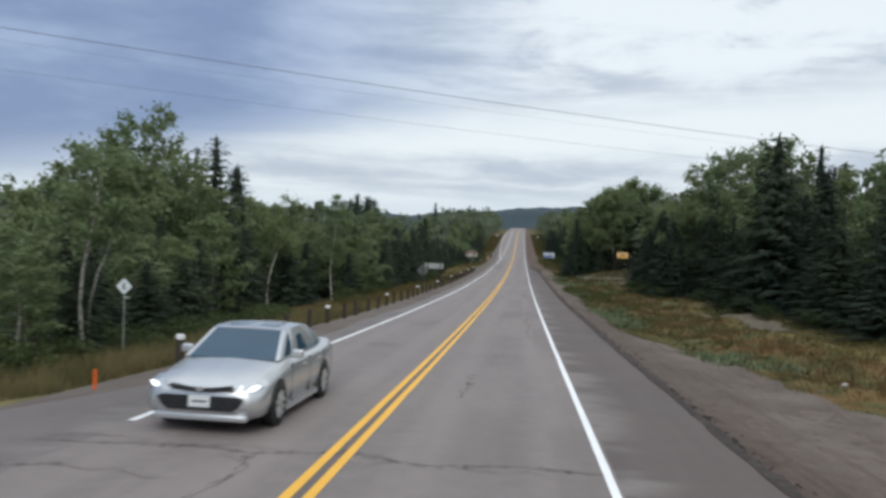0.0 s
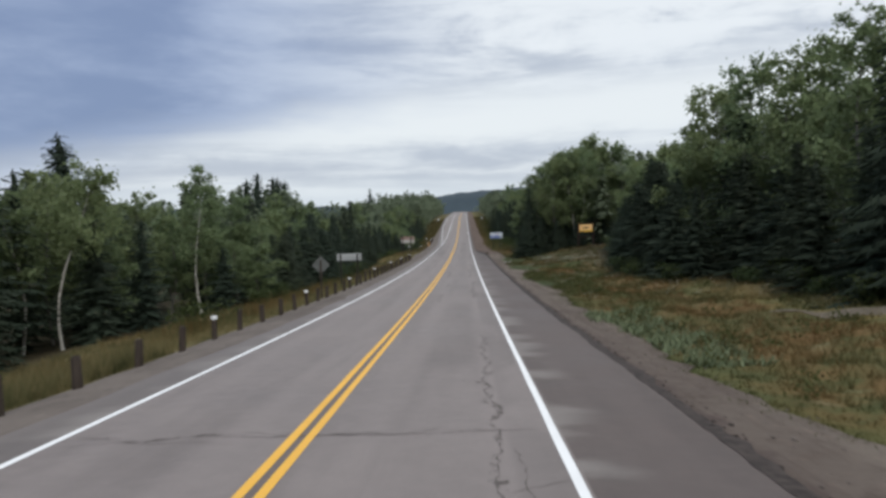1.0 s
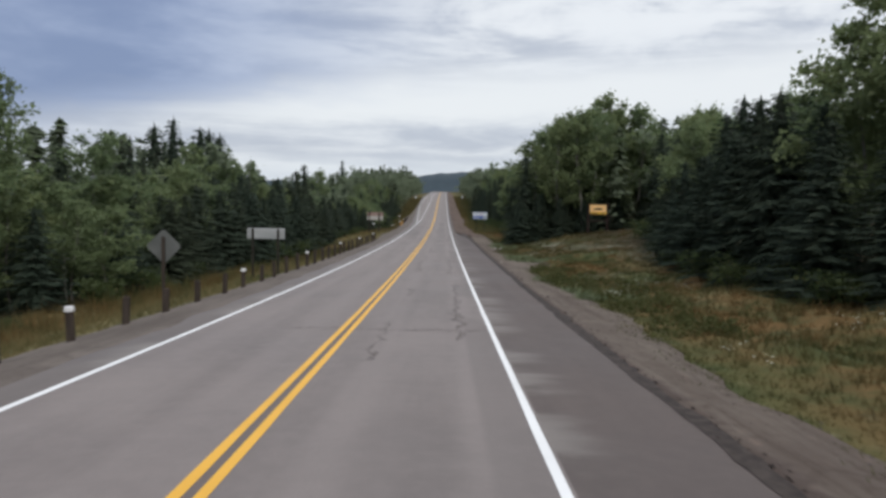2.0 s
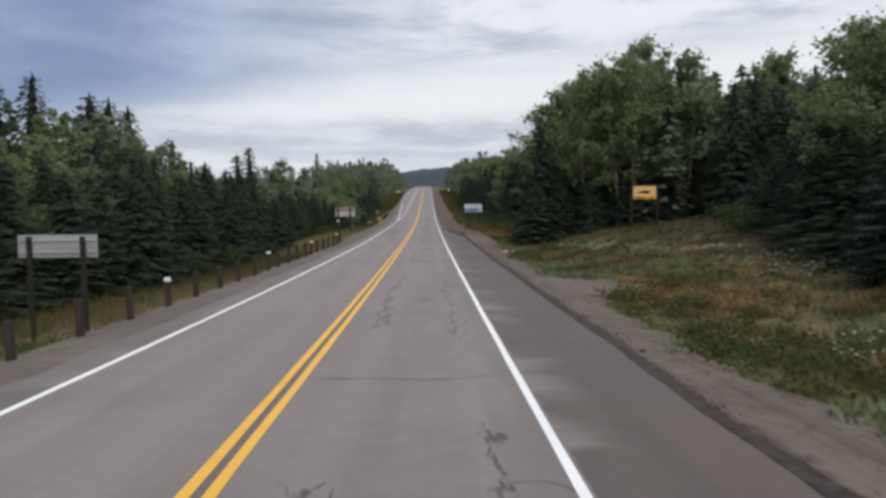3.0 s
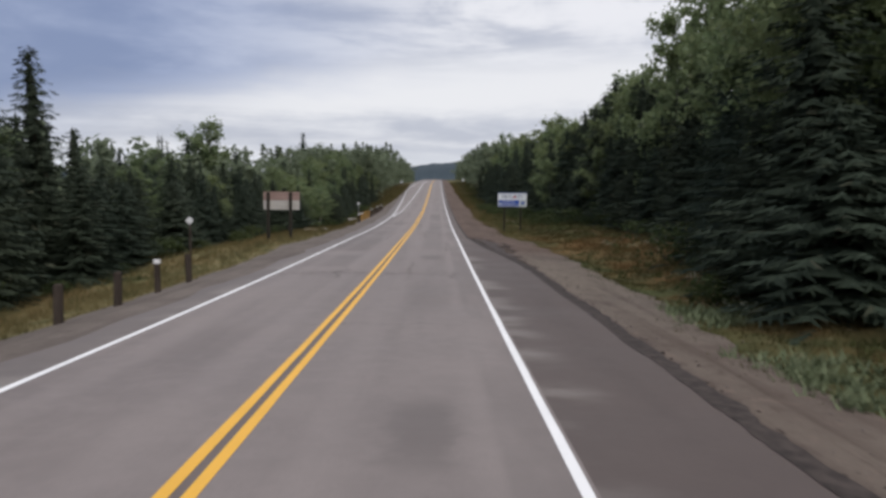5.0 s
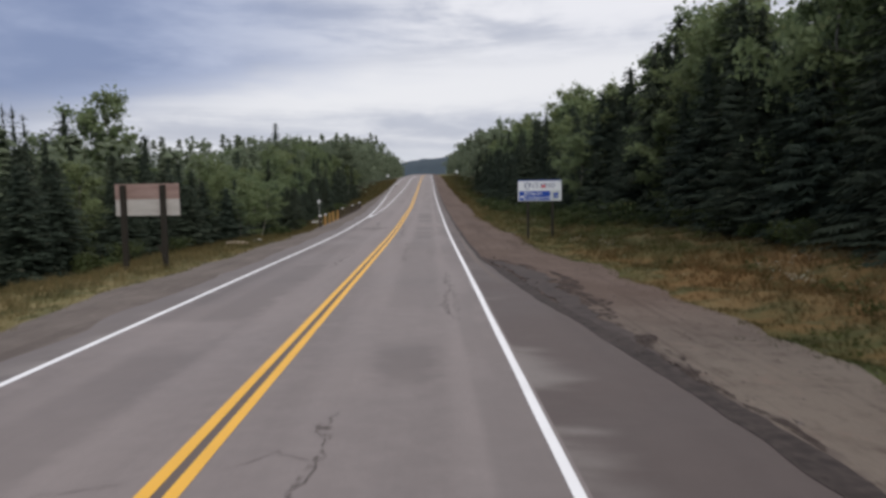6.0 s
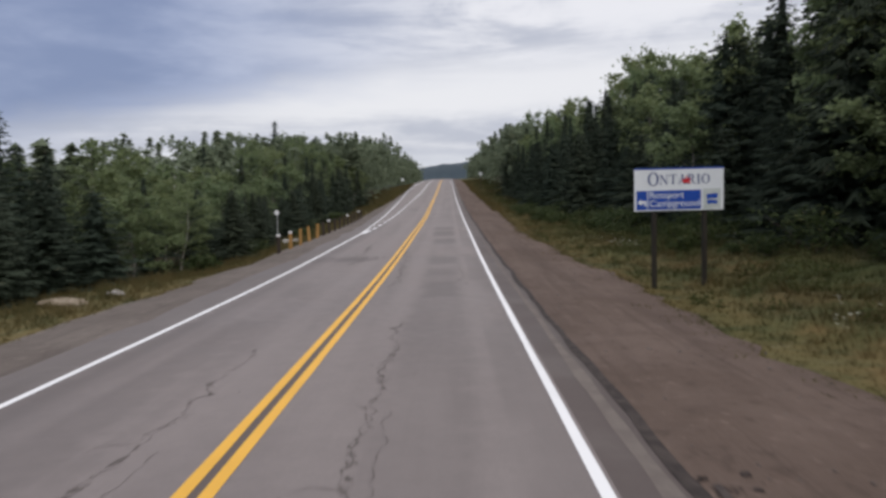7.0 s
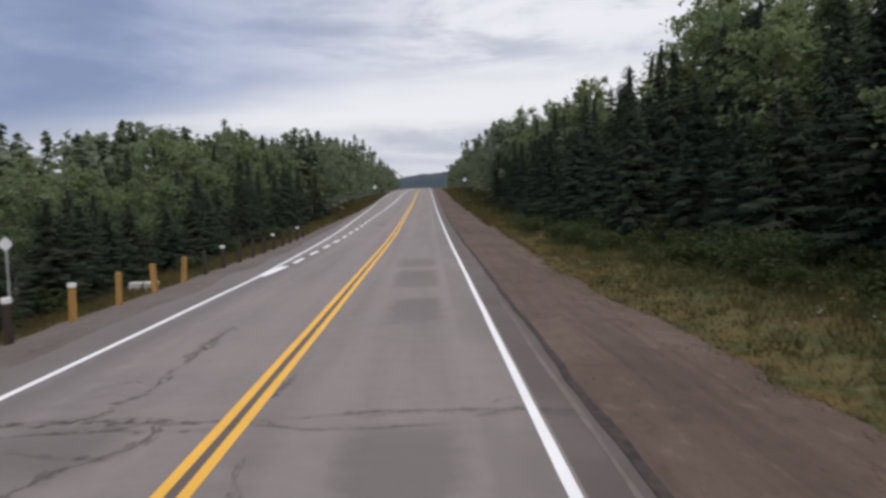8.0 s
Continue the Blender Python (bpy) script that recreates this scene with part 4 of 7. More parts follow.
# torn edges of the sunken patch in the oncoming lane
for i, (pts, w) in enumerate((([(-4.4, 207.2), (-2.87, 207.27), (-2.4, 207.26), (-1.97, 207.45), (-1.75, 207.9)], 0.09), ([(-1.9, 207.4), (-0.98, 207.23), (-0.86, 206.8), (-0.83, 206.4), (-1.14, 205.93), (-1.39, 205.6), (-1.54, 205.1), (-1.7, 203.9)], 0.09), ([(-1.87, 211.3), (-1.82, 212.8), (-1.8, 214.5)], 0.07), ([(0.22, 208.3), (0.26, 208.6), (0.33, 209.7)], 0.07), ([(-2.3, 206.3), (-1.7, 206.0), (-1.14, 205.93)], 0.05))):
    cracks.append(crack(pts, w, 700 + i, 0.11))
    halos.append(crack(pts, w * 4, 710 + i, 0.25, 0.0025))
v, f = join(cracks)
tagged(new("road_cracks", mesh_of("road_cracks", v, f, CRACK)), "dark open cracks across and along the lanes", "road cracks", kind="stuff")
v, f = join(halos)
tagged(new("road_crumbs", mesh_of("road_crumbs", v, f, CRACK_HALO)), "broken dark asphalt crumbs along the cracks", "road cracks", kind="stuff")


# ---- trees ----
def spruce(h, r, seed, whorl=0.34, per=9, bare=0.04, detail=1.0, fill=28):
    """Trunk and crown meshes of a spruce of height h and skirt radius r."""
    rnd = random.Random(seed)
    lean = rnd.uniform(-0.02, 0.02), rnd.uniform(-0.02, 0.02)
    pts = [(lean[0] * z, lean[1] * z, z) for z in (-0.4, 0.3, h * 0.35, h * 0.7, h)]
    k = 0.0125 * h
    tv, tf = tube(pts, [k * 1.25, k, k * 0.7, k * 0.35, 0.012], 7)
    tris = []
    z = h * bare
    while z < h - 0.15:
        f = (h - z) / (h * (1 - bare))
        rad = r * (f ** 0.70) * rnd.uniform(0.72, 1.15) + 0.16
        n = max(4, int(per * (0.55 + 0.45 * f)))
        a0 = rnd.uniform(0, 6.28)
        for b in range(n):
            if rnd.random() < 0.06:
                continue
            az = a0 + 6.283 * b / n + rnd.uniform(-0.25, 0.25)
            ln = rad * rnd.uniform(0.68, 1.15)
            droop = rnd.uniform(0.22, 0.48) * (0.35 + 0.65 * f)
            zz = z + rnd.uniform(-0.15, 0.15)
            cx, cy = math.cos(az), math.sin(az)
            steps = max(2, int(ln / (0.25 / detail)))
            for s in range(1, steps + 1):
                q = s / steps
                d = ln * q
                px, py = lean[0] * zz + cx * d, lean[1] * zz + cy * d
                pz = zz - droop * d + 0.16 * ln * q * q
                w = (0.23 * ln * (1 - 0.72 * q) + 0.09) * rnd.uniform(0.6, 1.3)
                back = ln / steps * 0.95
                hang = -rnd.uniform(0.02, 0.16)
                for side in (-1, 1):
                    reach = w * rnd.uniform(0.75, 1.5)
                    ex, ey = px - cy * reach * side + cx * reach * 0.55, py + cx * reach * side + cy * reach * 0.55
                    tris.append(((px - cx * back * 0.75, py - cy * back * 0.75, pz + droop * back * 0.7 + 0.03), (ex, ey, pz + hang * 1.6 + rnd.uniform(-0.14, 0.06)), (px - cx * back * 0.25, py - cy * back * 0.25, pz + hang * 0.9)))
                if s == steps:
                    tris.append(((px - cx * back, py - cy * back, pz), (px + cx * 0.16 + cy * 0.07, py + cy * 0.16 - cx * 0.07, pz - 0.12), (px + cx * 0.16 - cy * 0.07, py + cy * 0.16 + cx * 0.07, pz - 0.05)))
        z += whorl * rnd.uniform(0.8, 1.2) * (0.55 + 0.45 * f)
    # dense inner boughs
    for i in range(int(h * fill)):
        f = rnd.random() ** 0.7
        zz, az = h * bare + (h - h * bare) * f * 0.97, rnd.uniform(0, 6.283)
        rad = r * ((1 - f) ** 0.85) * rnd.uniform(0.15, 0.58)
        sz = (0.24 + 0.26 * (1 - f)) * rnd.uniform(0.6, 1.3)
        cx, cy = math.cos(az), math.sin(az)
        ox, oy = lean[0] * zz, lean[1] * zz
        tris.append(((ox + cx * rad * 0.5, oy + cy * rad * 0.5, zz + sz * 0.55), (ox + cx * rad * 1.15 - cy * sz * 0.7, oy + cy * rad * 1.15 + cx * sz * 0.7, zz - sz * 0.5), (ox + cx * rad * 1.15 + cy * sz * 0.7, oy + cy * rad * 1.15 - cx * sz * 0.7, zz - sz * 0.5)))
    for i in range(6):
        az = rnd.uniform(0, 6.28)
        tris.append(((lean[0] * h, lean[1] * h, h + 0.12), (0.12 * math.cos(az), 0.12 * math.sin(az), h - 0.35), (0.12 * math.cos(az + 1), 0.12 * math.sin(az + 1), h - 0.4)))
    return mesh_of("spruce_trunk", tv, tf, BARK, True), tri_mesh("spruce_crown", np.array(tris), SPRUCE)


def leaves_at(centres, spread, count, size, rs, flat=0.75, core=None, turn=0.75, three=False):
    """Leaves in clumps around centres, facing outward from the clump: an array (n, 4, 3)."""
    c = np.repeat(np.asarray(centres), count, axis=0)
    n = len(c)
    s = np.repeat(np.broadcast_to(spread, len(centres)), count)
    d = rs.normal(0, 1, (n, 3))
    d /= np.linalg.norm(d, axis=1)[:, None]
    off = d * (rs.uniform(0.35, 1.0, n) ** 0.6 * s)[:, None]
    off[:, 2] *= flat
    p = c + off
    face = d + rs.normal(0, turn, (n, 3)) * 0.6
    if core is not None:
        w = p - core
        face = face + 0.8 * w / (np.linalg.norm(w, axis=1)[:, None] + 1e-9)
    face /= np.linalg.norm(face, axis=1)[:, None]
    u = np.cross(face, rs.normal(0, 1, (n, 3)))
    u /= np.linalg.norm(u, axis=1)[:, None] + 1e-9
    v = np.cross(u, face)
    sz = (size * rs.uniform(0.6, 1.25, n))[:, None]
    if three:
        return np.stack([p - u * sz - v * sz * 0.35, p + u * sz * 0.55 - v * sz * 0.55, p + u * sz * 0.4 + v * sz * 0.95], 1)
    return np.stack([p - u * sz, p + v * sz * 0.62, p + u * sz, p - v * sz * 0.62], 1)


def birch(h, r, seed, leaves=6000, size=0.13, base=0.42, leaf=None, bend=0.06, bark=None, lean=None):
    """Trunk with limbs, and crown, of a birch or aspen: limbs, twigs along them, and leaves hung along the twigs."""
    rnd, rs = random.Random(seed), np.random.RandomState(seed)
    bx, by = lean if lean else (rnd.uniform(-bend, bend) * h, rnd.uniform(-bend, bend) * h)
    kink = rnd.uniform(0.25, 0.5)

    def trunk(f):
        return Vector((bx * f * f + 0.022 * h * math.sin(f * 6 + kink * 9), by * f * f + 0.020 * h * math.sin(f * 5 + 2 + kink), h * f * 0.97))

    fs = [-0.03, 0.03, 0.15, 0.3, 0.45, 0.6, 0.75, 0.9, 1.0]
    k = 0.0088 * h
    stem = tube([trunk(f) for f in fs], [k * 1.35, k * 1.05, k * 0.9, k * 0.8, k * 0.66, k * 0.5, k * 0.34, k * 0.18, 0.012], 8)
    parts, twigs = [stem], []
    n = max(14, int(h * 2.2))
    for i in range(n):
        g = (i + rnd.random()) / n
        f = base * 0.8 + (0.97 - base * 0.8) * g
        p = trunk(f)
        az = i * 2.4 + rnd.uniform(-0.6, 0.6)
        ln = r * (1.02 - 0.85 * abs(g - 0.32) ** 1.25) * rnd.choice((0.45, 0.7, 0.85, 1.0, 1.15)) * rnd.uniform(0.85, 1.1)
        rise = rnd.uniform(0.6, 1.7)
        way = Vector((math.cos(az), math.sin(az), 0))
        cross = Vector((-way.y, way.x, 0))
        bow = rnd.uniform(-0.25, 0.25)

        def limb(q):
            return p + way * (ln * q) + cross * (bow * ln * q * q) + Vector((0, 0, rise * ln * q * (1 - 0.48 * q)))

        pts = [limb(q) for q in (0, 0.35, 0.7, 1.0)]
        kk = k * 0.26 * (1.1 - f)
        parts.append(tube(pts, [kk + 0.011, kk * 0.7 + 0.008, kk * 0.4 + 0.005, 0.004], 3))
        for j in range(7):
            q = 0.24 + 0.76 * (j + rnd.random()) / 7
            side = -1 if j % 2 else 1
            tl = ln * rnd.uniform(0.24, 0.46) * (1.2 - 0.45 * q)
            d = way * rnd.uniform(0.3, 1.0) + cross * (side * rnd.uniform(0.5, 1.1)) + Vector((0, 0, rnd.uniform(-0.9, 0.9)))
            twigs.append((limb(q), d.normalized() * tl, 0.28 * tl, tl))
        twigs.append((limb(0.8), (limb(1.0) - limb(0.8)) * 1.7, 0.05, ln * 0.4))
    for q in (0.86, 0.93, 1.0):
        for j in range(3):
            d = Vector((rnd.uniform(-1, 1), rnd.uniform(-1, 1), rnd.uniform(0.2, 1.2))).normalized()
            twigs.append((trunk(q), d * 0.24 * r, 0.05, 0.22 * r))
    v, f_ = join(parts)
    me = mesh_of("birch_trunk", v, f_, bark or BIRCH_BARK, True)
    me.materials.append(LIMB_BARK)
    ids = np.zeros(len(f_), dtype=np.int32)
    ids[len(stem[1]):] = 1
    me.polygons.foreach_set("material_index", ids)
    w = np.array([t[3] for t in twigs]) + 0.15
    which = rs.choice(len(twigs), leaves, p=w / w.sum())
    start, way = np.array([t[0] for t in twigs])[which], np.array([t[1] for t in twigs])[which]
    q = rs.uniform(0.05, 1.08, leaves)
    sag = np.array([t[2] for t in twigs])[which] * q * q
    c = start + way * q[:, None] + rs.normal(0, 1, (leaves, 3)) * (0.07 + 0.11 * r * rs.uniform(0, 1, leaves) ** 2)[:, None]
    c[:, 2] -= sag + rs.exponential(0.12, leaves)
    q = leaves_at(c, 0.02, 1, size, rs, core=np.array(trunk(0.45 + base * 0.3)), three=True)
    return me, tri_mesh("birch_crown", q, leaf or BIRCH_LEAF)


def tree(name, label, trunk, crown, group, m):
    t = thing(name, label, "tree", group, m)
    part("trunk", trunk, t)
    part("crown", crown, t)
    return t


# kinds to copy from: height, skirt
random.seed(11)
SPRUCES = [(spruce(h, r, 40 + i, whorl=0.31, per=p), h) for i, (h, r, p) in enumerate(((9, 2.7, 11), (10, 2.5, 10), (11, 2.7, 10), (12, 2.5, 9), (8, 2.5, 11), (13, 2.7, 9)))]
LIGHT_SPRUCES = [(spruce(h, r, 50 + i, whorl=0.5, per=7, detail=0.66, fill=24), h) for i, (h, r) in enumerate(((10, 2.6), (12, 2.8), (14, 2.9)))]
THIN_SPRUCES = [(spruce(h, r, 60 + i, whorl=0.55, per=8, bare=b, fill=10), h) for i, (h, r, b) in enumerate(((13, 3.0, 0.18), (12, 2.4, 0.24), (14, 3.0, 0.15)))]
BIRCHES = [(birch(h, r, 80 + i, c, 0.163, b, bark=DULL_BARK), h) for i, (h, r, c, b) in enumerate(((12, 2.7, 4700, 0.24), (13, 2.9, 5000, 0.30), (11, 2.5, 4400, 0.20), (14, 3.0, 5200, 0.34), (10, 2.6, 4400, 0.14)))]
BACK_BIRCHES = [(birch(h, r, 85 + i, c, 0.20, b, bark=DULL_BARK), h) for i, (h, r, c, b) in enumerate(((12, 2.7, 2750, 0.3), (14, 3.0, 3000, 0.35), (13, 2.6, 2750, 0.3)))]
TALL_SPRUCES = [(spruce(h, r, 70 + i, whorl=0.58, per=10, bare=0.16, fill=24), h) for i, (h, r) in enumerate(((14, 3.9), (13, 3.6)))]
OPEN_BIRCHES = [(birch(h, r, 95 + i, c, 0.135, b, bend=0.10), h) for i, (h, r, c, b) in enumerate(((12, 2.5, 4300, 0.40), (11, 2.2, 3600, 0.44)))]
AIRY_BIRCHES = [(birch(h, r, 110 + i, c, 0.150, b, bend=0.15), h) for i, (h, r, c, b) in enumerate(((12, 2.2, 2600, 0.50), (13, 2.3, 2900, 0.54)))]

# height of the tree line above the road, along the road
RIGHT_TOP = ([0, 45, 55, 62, 72, 83, 97, 115, 125, 133, 145, 165, 180, 195, 208, 222, 238, 250, 265, 292, 344, 413, 640, 860], [10.2, 11.2, 11.9, 13, 14, 12.6, 11.0, 10.2, 11.2, 15.5, 16.8, 18.0, 17.6, 15.6, 14.3, 12.0, 13.2, 14.8, 13.8, 13.6, 15.8, 14.6, 12.0, 7.0])
LEFT_TOP = ([0, 30, 45, 52, 60, 70, 80, 92, 102, 110, 120, 131, 145, 155, 163, 175, 185, 197, 215, 232, 250, 262, 290, 320, 410, 640, 860], [4.5, 5.0, 6.4, 8.6, 9.4, 9.2, 8.4, 6.6, 9, 10.6, 10, 12.0, 12.2, 10, 8.6, 8.0, 8.8, 7.4, 7.0, 5.8, 6.4, 8.8, 12.0, 12.6, 15.8, 12.5, 7.0])
# where the front rank of trees stands
RIGHT_FRONT = ([0, 40, 50, 60, 70, 76, 80, 86, 92, 103, 112, 125, 137, 139.6, 140.4, 148, 154, 160, 166, 173, 181, 189, 200, 207, 218, 230, 249, 278, 300, 640, 860], [18.5, 18.5, 18.4, 19, 19, 17.4, 16.9, 17.3, 16.9, 18.2, 20.5, 24, 27, 27.5, 12.6, 12.4, 13.6, 16.8, 18.3, 18.4, 18.6, 19, 18.4, 16.9, 16.3, 14.9, 13.8, 13.2, 13.4, 15, 20])
LEFT_FRONT = ([0, 20, 50, 75, 100, 130, 160, 188, 198, 206, 212, 218, 226, 238, 255, 300, 420, 640, 860], [14, 14, 14.5, 15, 16, 15.5, 15.5, 15.0, 13.6, 12.4, 11.2, 10.8, 11.4, 12.4, 13.5, 14, 16, 17, 22])

LABELS = {
    "spruce": "dark green spruce with drooping boughs to the ground",
    "back_spruce": "dark green spruce rising behind the front trees",
    "back_birch": "green-leaved birch rising behind the front trees",
    "airy_birch": "tall airy birch with a leaning pale trunk",
    "tall_spruce": "tall tiered spruce with a pointed top",
    "thin_spruce": "tall thin spruce with a sparse narrow crown",
    "birch": "green-leaved birch with a pale slender trunk",
    "open_birch": "sparse birch with a bent white trunk",
}
GROUPS = {"spruce": "spruces at the roadside", "airy_birch": "birches at the roadside", "back_spruce": "spruces at the roadside", "back_birch": "birches at the roadside", "thin_spruce": "spruces at the roadside", "tall_spruce": "spruces at the roadside", "birch": "birches at the roadside", "open_birch": "birches at the roadside"}
KINDS = {"spruce": SPRUCES, "airy_birch": AIRY_BIRCHES, "back_spruce": LIGHT_SPRUCES, "back_birch": BACK_BIRCHES, "thin_spruce": THIN_SPRUCES, "tall_spruce": TALL_SPRUCES, "birch": BIRCHES, "open_birch": OPEN_BIRCHES}


def stand(kind, x, y, top, rnd, wide=1.0):
    """Plants one tree whose top reaches the height top above the road."""
    z = float(land(x, y))
    h = float(road_z(y)) + top - z
    which = rnd.randrange(len(KINDS[kind]))
    (trunk, crown), h0 = KINDS[kind][which]
    s = h / h0
    w = wide * s ** 0.6 * rnd.uniform(0.9, 1.12)
    m = Matrix.Translation((x, y, z - 0.05)) @ Euler((rnd.uniform(-0.03, 0.03), rnd.uniform(-0.03, 0.03), rnd.uniform(0, 6.28))).to_matrix().to_4x4() @ Matrix.Diagonal((w, w, s, 1))
    tree("birch_tree" if "birch" in kind else "spruce_tree", LABELS[kind], trunk, crown, GROUPS[kind], m)


def birchy(side, y):
    """Share of birch among the trees."""
    if side > 0:
        return float(np.interp(y, [0, 55, 60, 85, 100, 128, 134, 190, 205, 240, 260, 340], [0.1, 0.2, 0.55, 0.5, 0.3, 0.3, 0.75, 0.6, 0.3, 0.5, 0.4, 0.5]))
    return float(np.interp(y, [0, 60, 75, 98, 105, 170, 190, 240, 340], [0.65, 0.5, 0.75, 0.6, 0.2, 0.15, 0.28, 0.4, 0.55]))


rnd = random.Random(77)
for side, front, top in ((1, RIGHT_FRONT, RIGHT_TOP), (-1, LEFT_FRONT, LEFT_TOP)):
    for rank, (back, spacing, share, bm_) in enumerate(((0.0, 3.1, (0.62, 0.50), 0.35), (3.0, 3.3, (0.82, 0.66), 0.9), (6.4, 3.6, (1.0, 0.88), 1.25))):
        y = 22.0 + rank
        while y < 318:
            x0 = np.interp(y, *front) + back + rnd.uniform(-0.9, 1.3)
            t = float(np.interp(y, *top)) * share[0 if side > 0 else 1] * rnd.uniform(0.82, 1.04)
            clear = side > 0 and 128 < y < 139.5 and x0 < 28 and rank == 0
            if rank == 0:
                t = min(t, rnd.uniform(5.5, 10.5))
            b = birchy(side, y) * bm_ * ((0.35 if y < 110 else 0.2) if rank == 0 and side > 0 else 1.0)
            kind = "birch" if rnd.random() < b else "spruce"
            if rank == 2 and kind == "spruce" and rnd.random() < 0.15:
                kind = "thin_spruce"
            if rank == 0 and kind == "birch" and side < 0 and rnd.random() < 0.5:
                kind = "open_birch"
            if kind == "birch" and side > 0 and 126 < y < 151:
                kind = "spruce"
                t = min(t, rnd.uniform(4.8, 6.8))
            if kind in ("spruce", "birch") and (rank == 2 or (rank == 1 and (y > 215 or y < 40)) or y > 275) and not (side > 0 and 124 < y < 155):
                kind = "back_" + kind
            # gaps where two white birch trunks stand in the open
            clear = clear or (side < 0 and rank == 0 and (40 < y < 65 or 67 < y < 85)) or (side < 0 and rank == 1 and (56 < y < 66 or 79 < y < 85))
            if not clear:
                stand(kind, side * x0, y, t, rnd, 1.12 if rank == 0 else 1.0)
            y += spacing * rnd.uniform(0.75, 1.3) * (1.0 if y < 230 else 1.25)

# trees that stand out against the sky
for kind, x, y, top in (("spruce", 18.6, 52.5, 12.0), ("spruce", 17.8, 88, 9.2), ("spruce", 18.4, 91.5, 9.8), ("spruce", 17.4, 84, 8.8), ("spruce", 19, 97, 9.6), ("spruce", 12.8, 146, 6.6), ("spruce", 14.4, 150, 8.6), ("spruce", 18.8, 186, 9.0), ("spruce", 19.4, 176, 8.4), ("birch", 20.9, 62.0, 13.4), ("birch", 21.5, 72.5, 14.2), ("birch", 24.0, 154, 17.4), ("open_birch", 20.0, 149.0, 15.2), ("open_birch", 24.6, 149.5, 16.2), ("open_birch", 17.2, 150.5, 13.6), ("birch", 21.6, 155, 17.0), ("birch", 29.5, 153, 16.4), ("birch", 19.0, 157, 15.2), ("birch", 19.8, 240, 12.6), ("spruce", 18.4, 235.5, 11.6), ("birch", 21, 233, 11.8), ("spruce", 19, 229, 10.2), ("birch", 24, 241, 13.6), ("back_spruce", 22, 237, 12.4), ("birch", 25, 247, 14.6), ("spruce", 18.2, 203.5, 12.2), ("spruce", 20.5, 211, 14.2), ("spruce", 22, 214, 14.6), ("spruce", 18.9, 195, 10.6), ("spruce", 21.5, 204, 12.8), ("spruce", 17.6, 216, 11.0), ("spruce", 16.4, 222, 9.4), ("birch", 23.4, 147.5, 18.6), ("birch", 21.6, 150.5, 17.4), ("birch", 26.5, 146.5, 17.2), ("birch", 18.6, 152.5, 16.6), ("birch", 20.0, 167, 18.0), ("birch", 20.2, 182, 17.0), ("spruce", 26.0, 134.5, 12.5), ("spruce", 28.6, 137, 13.6), ("spruce", 31.5, 134, 13.0), ("birch", 31, 140, 15.6), ("birch", 34, 144, 16.2), ("birch", 36, 150, 16.8), ("back_spruce", 33, 137, 14.2), ("birch", 40, 157, 17.5), ("birch", 37, 162, 17.0), ("birch", 23.5, 165, 18.6), ("birch", 22, 180, 18.0),
                        ("birch", 20.5, 196, 14.0), ("birch", 21.4, 199, 13.8), ("spruce", 20.0, 193, 13.6), ("spruce", 18.6, 212, 12.4), ("birch", 20.2, 208.5, 13.0), ("spruce", 17.9, 216, 11.0), ("birch", 19.6, 217, 11.6), ("birch", 23, 108, 10.6), ("birch", 25, 112, 10.8), ("birch", 27, 117, 11.0), ("birch", 26, 104, 11.4), ("birch", 29.5, 122, 11.6), ("birch", 24, 99, 11.0), ("spruce", 20.5, 206, 15.2), ("spruce", 21, 292, 14.3), ("birch", 21, 344, 16.2), ("birch", 21, 247, 15.2), ("spruce", 19.5, 286, 14.2),
                        ("spruce", -31.5, 91, 12.9), ("thin_spruce", -24.6, 63.5, 11.6), ("airy_birch", -20.8, 51.8, 12.9), ("airy_birch", -22.2, 50.5, 11.9), ("airy_birch", -23.6, 49.0, 10.6), ("airy_birch", -24.6, 46.8, 9.2), ("birch", -26, 44.5, 7.0), ("birch", -25, 40.5, 5.8), ("open_birch", -18.0, 84, 9.4), ("open_birch", -21.4, 66.0, 6.4), ("birch", -20, 100, 8.2),
                        ("spruce", -25.4, 129.5, 12.9), ("spruce", -25, 125, 11.7), ("spruce", -26, 140, 13.0), ("spruce", -26.4, 146, 13.4), ("spruce", -26, 149.5, 13.2),
                        ("spruce", -17.4, 162.6, 10.1), ("spruce", -17.8, 158.5, 9.1), ("spruce", -18.2, 155, 7.4), ("birch", -24, 214, 10.9), ("birch", -25.5, 211.5, 9.6), ("spruce", -24, 215, 8.4), ("thin_spruce", -26, 207, 7.6), ("birch", -24, 203, 7.2),
                        ("spruce", -37.5, 354, 16.8), ("birch", -27, 268, 8.4), ("spruce", -24, 258, 8.1)):
    stand(kind, x, y, top, rnd)


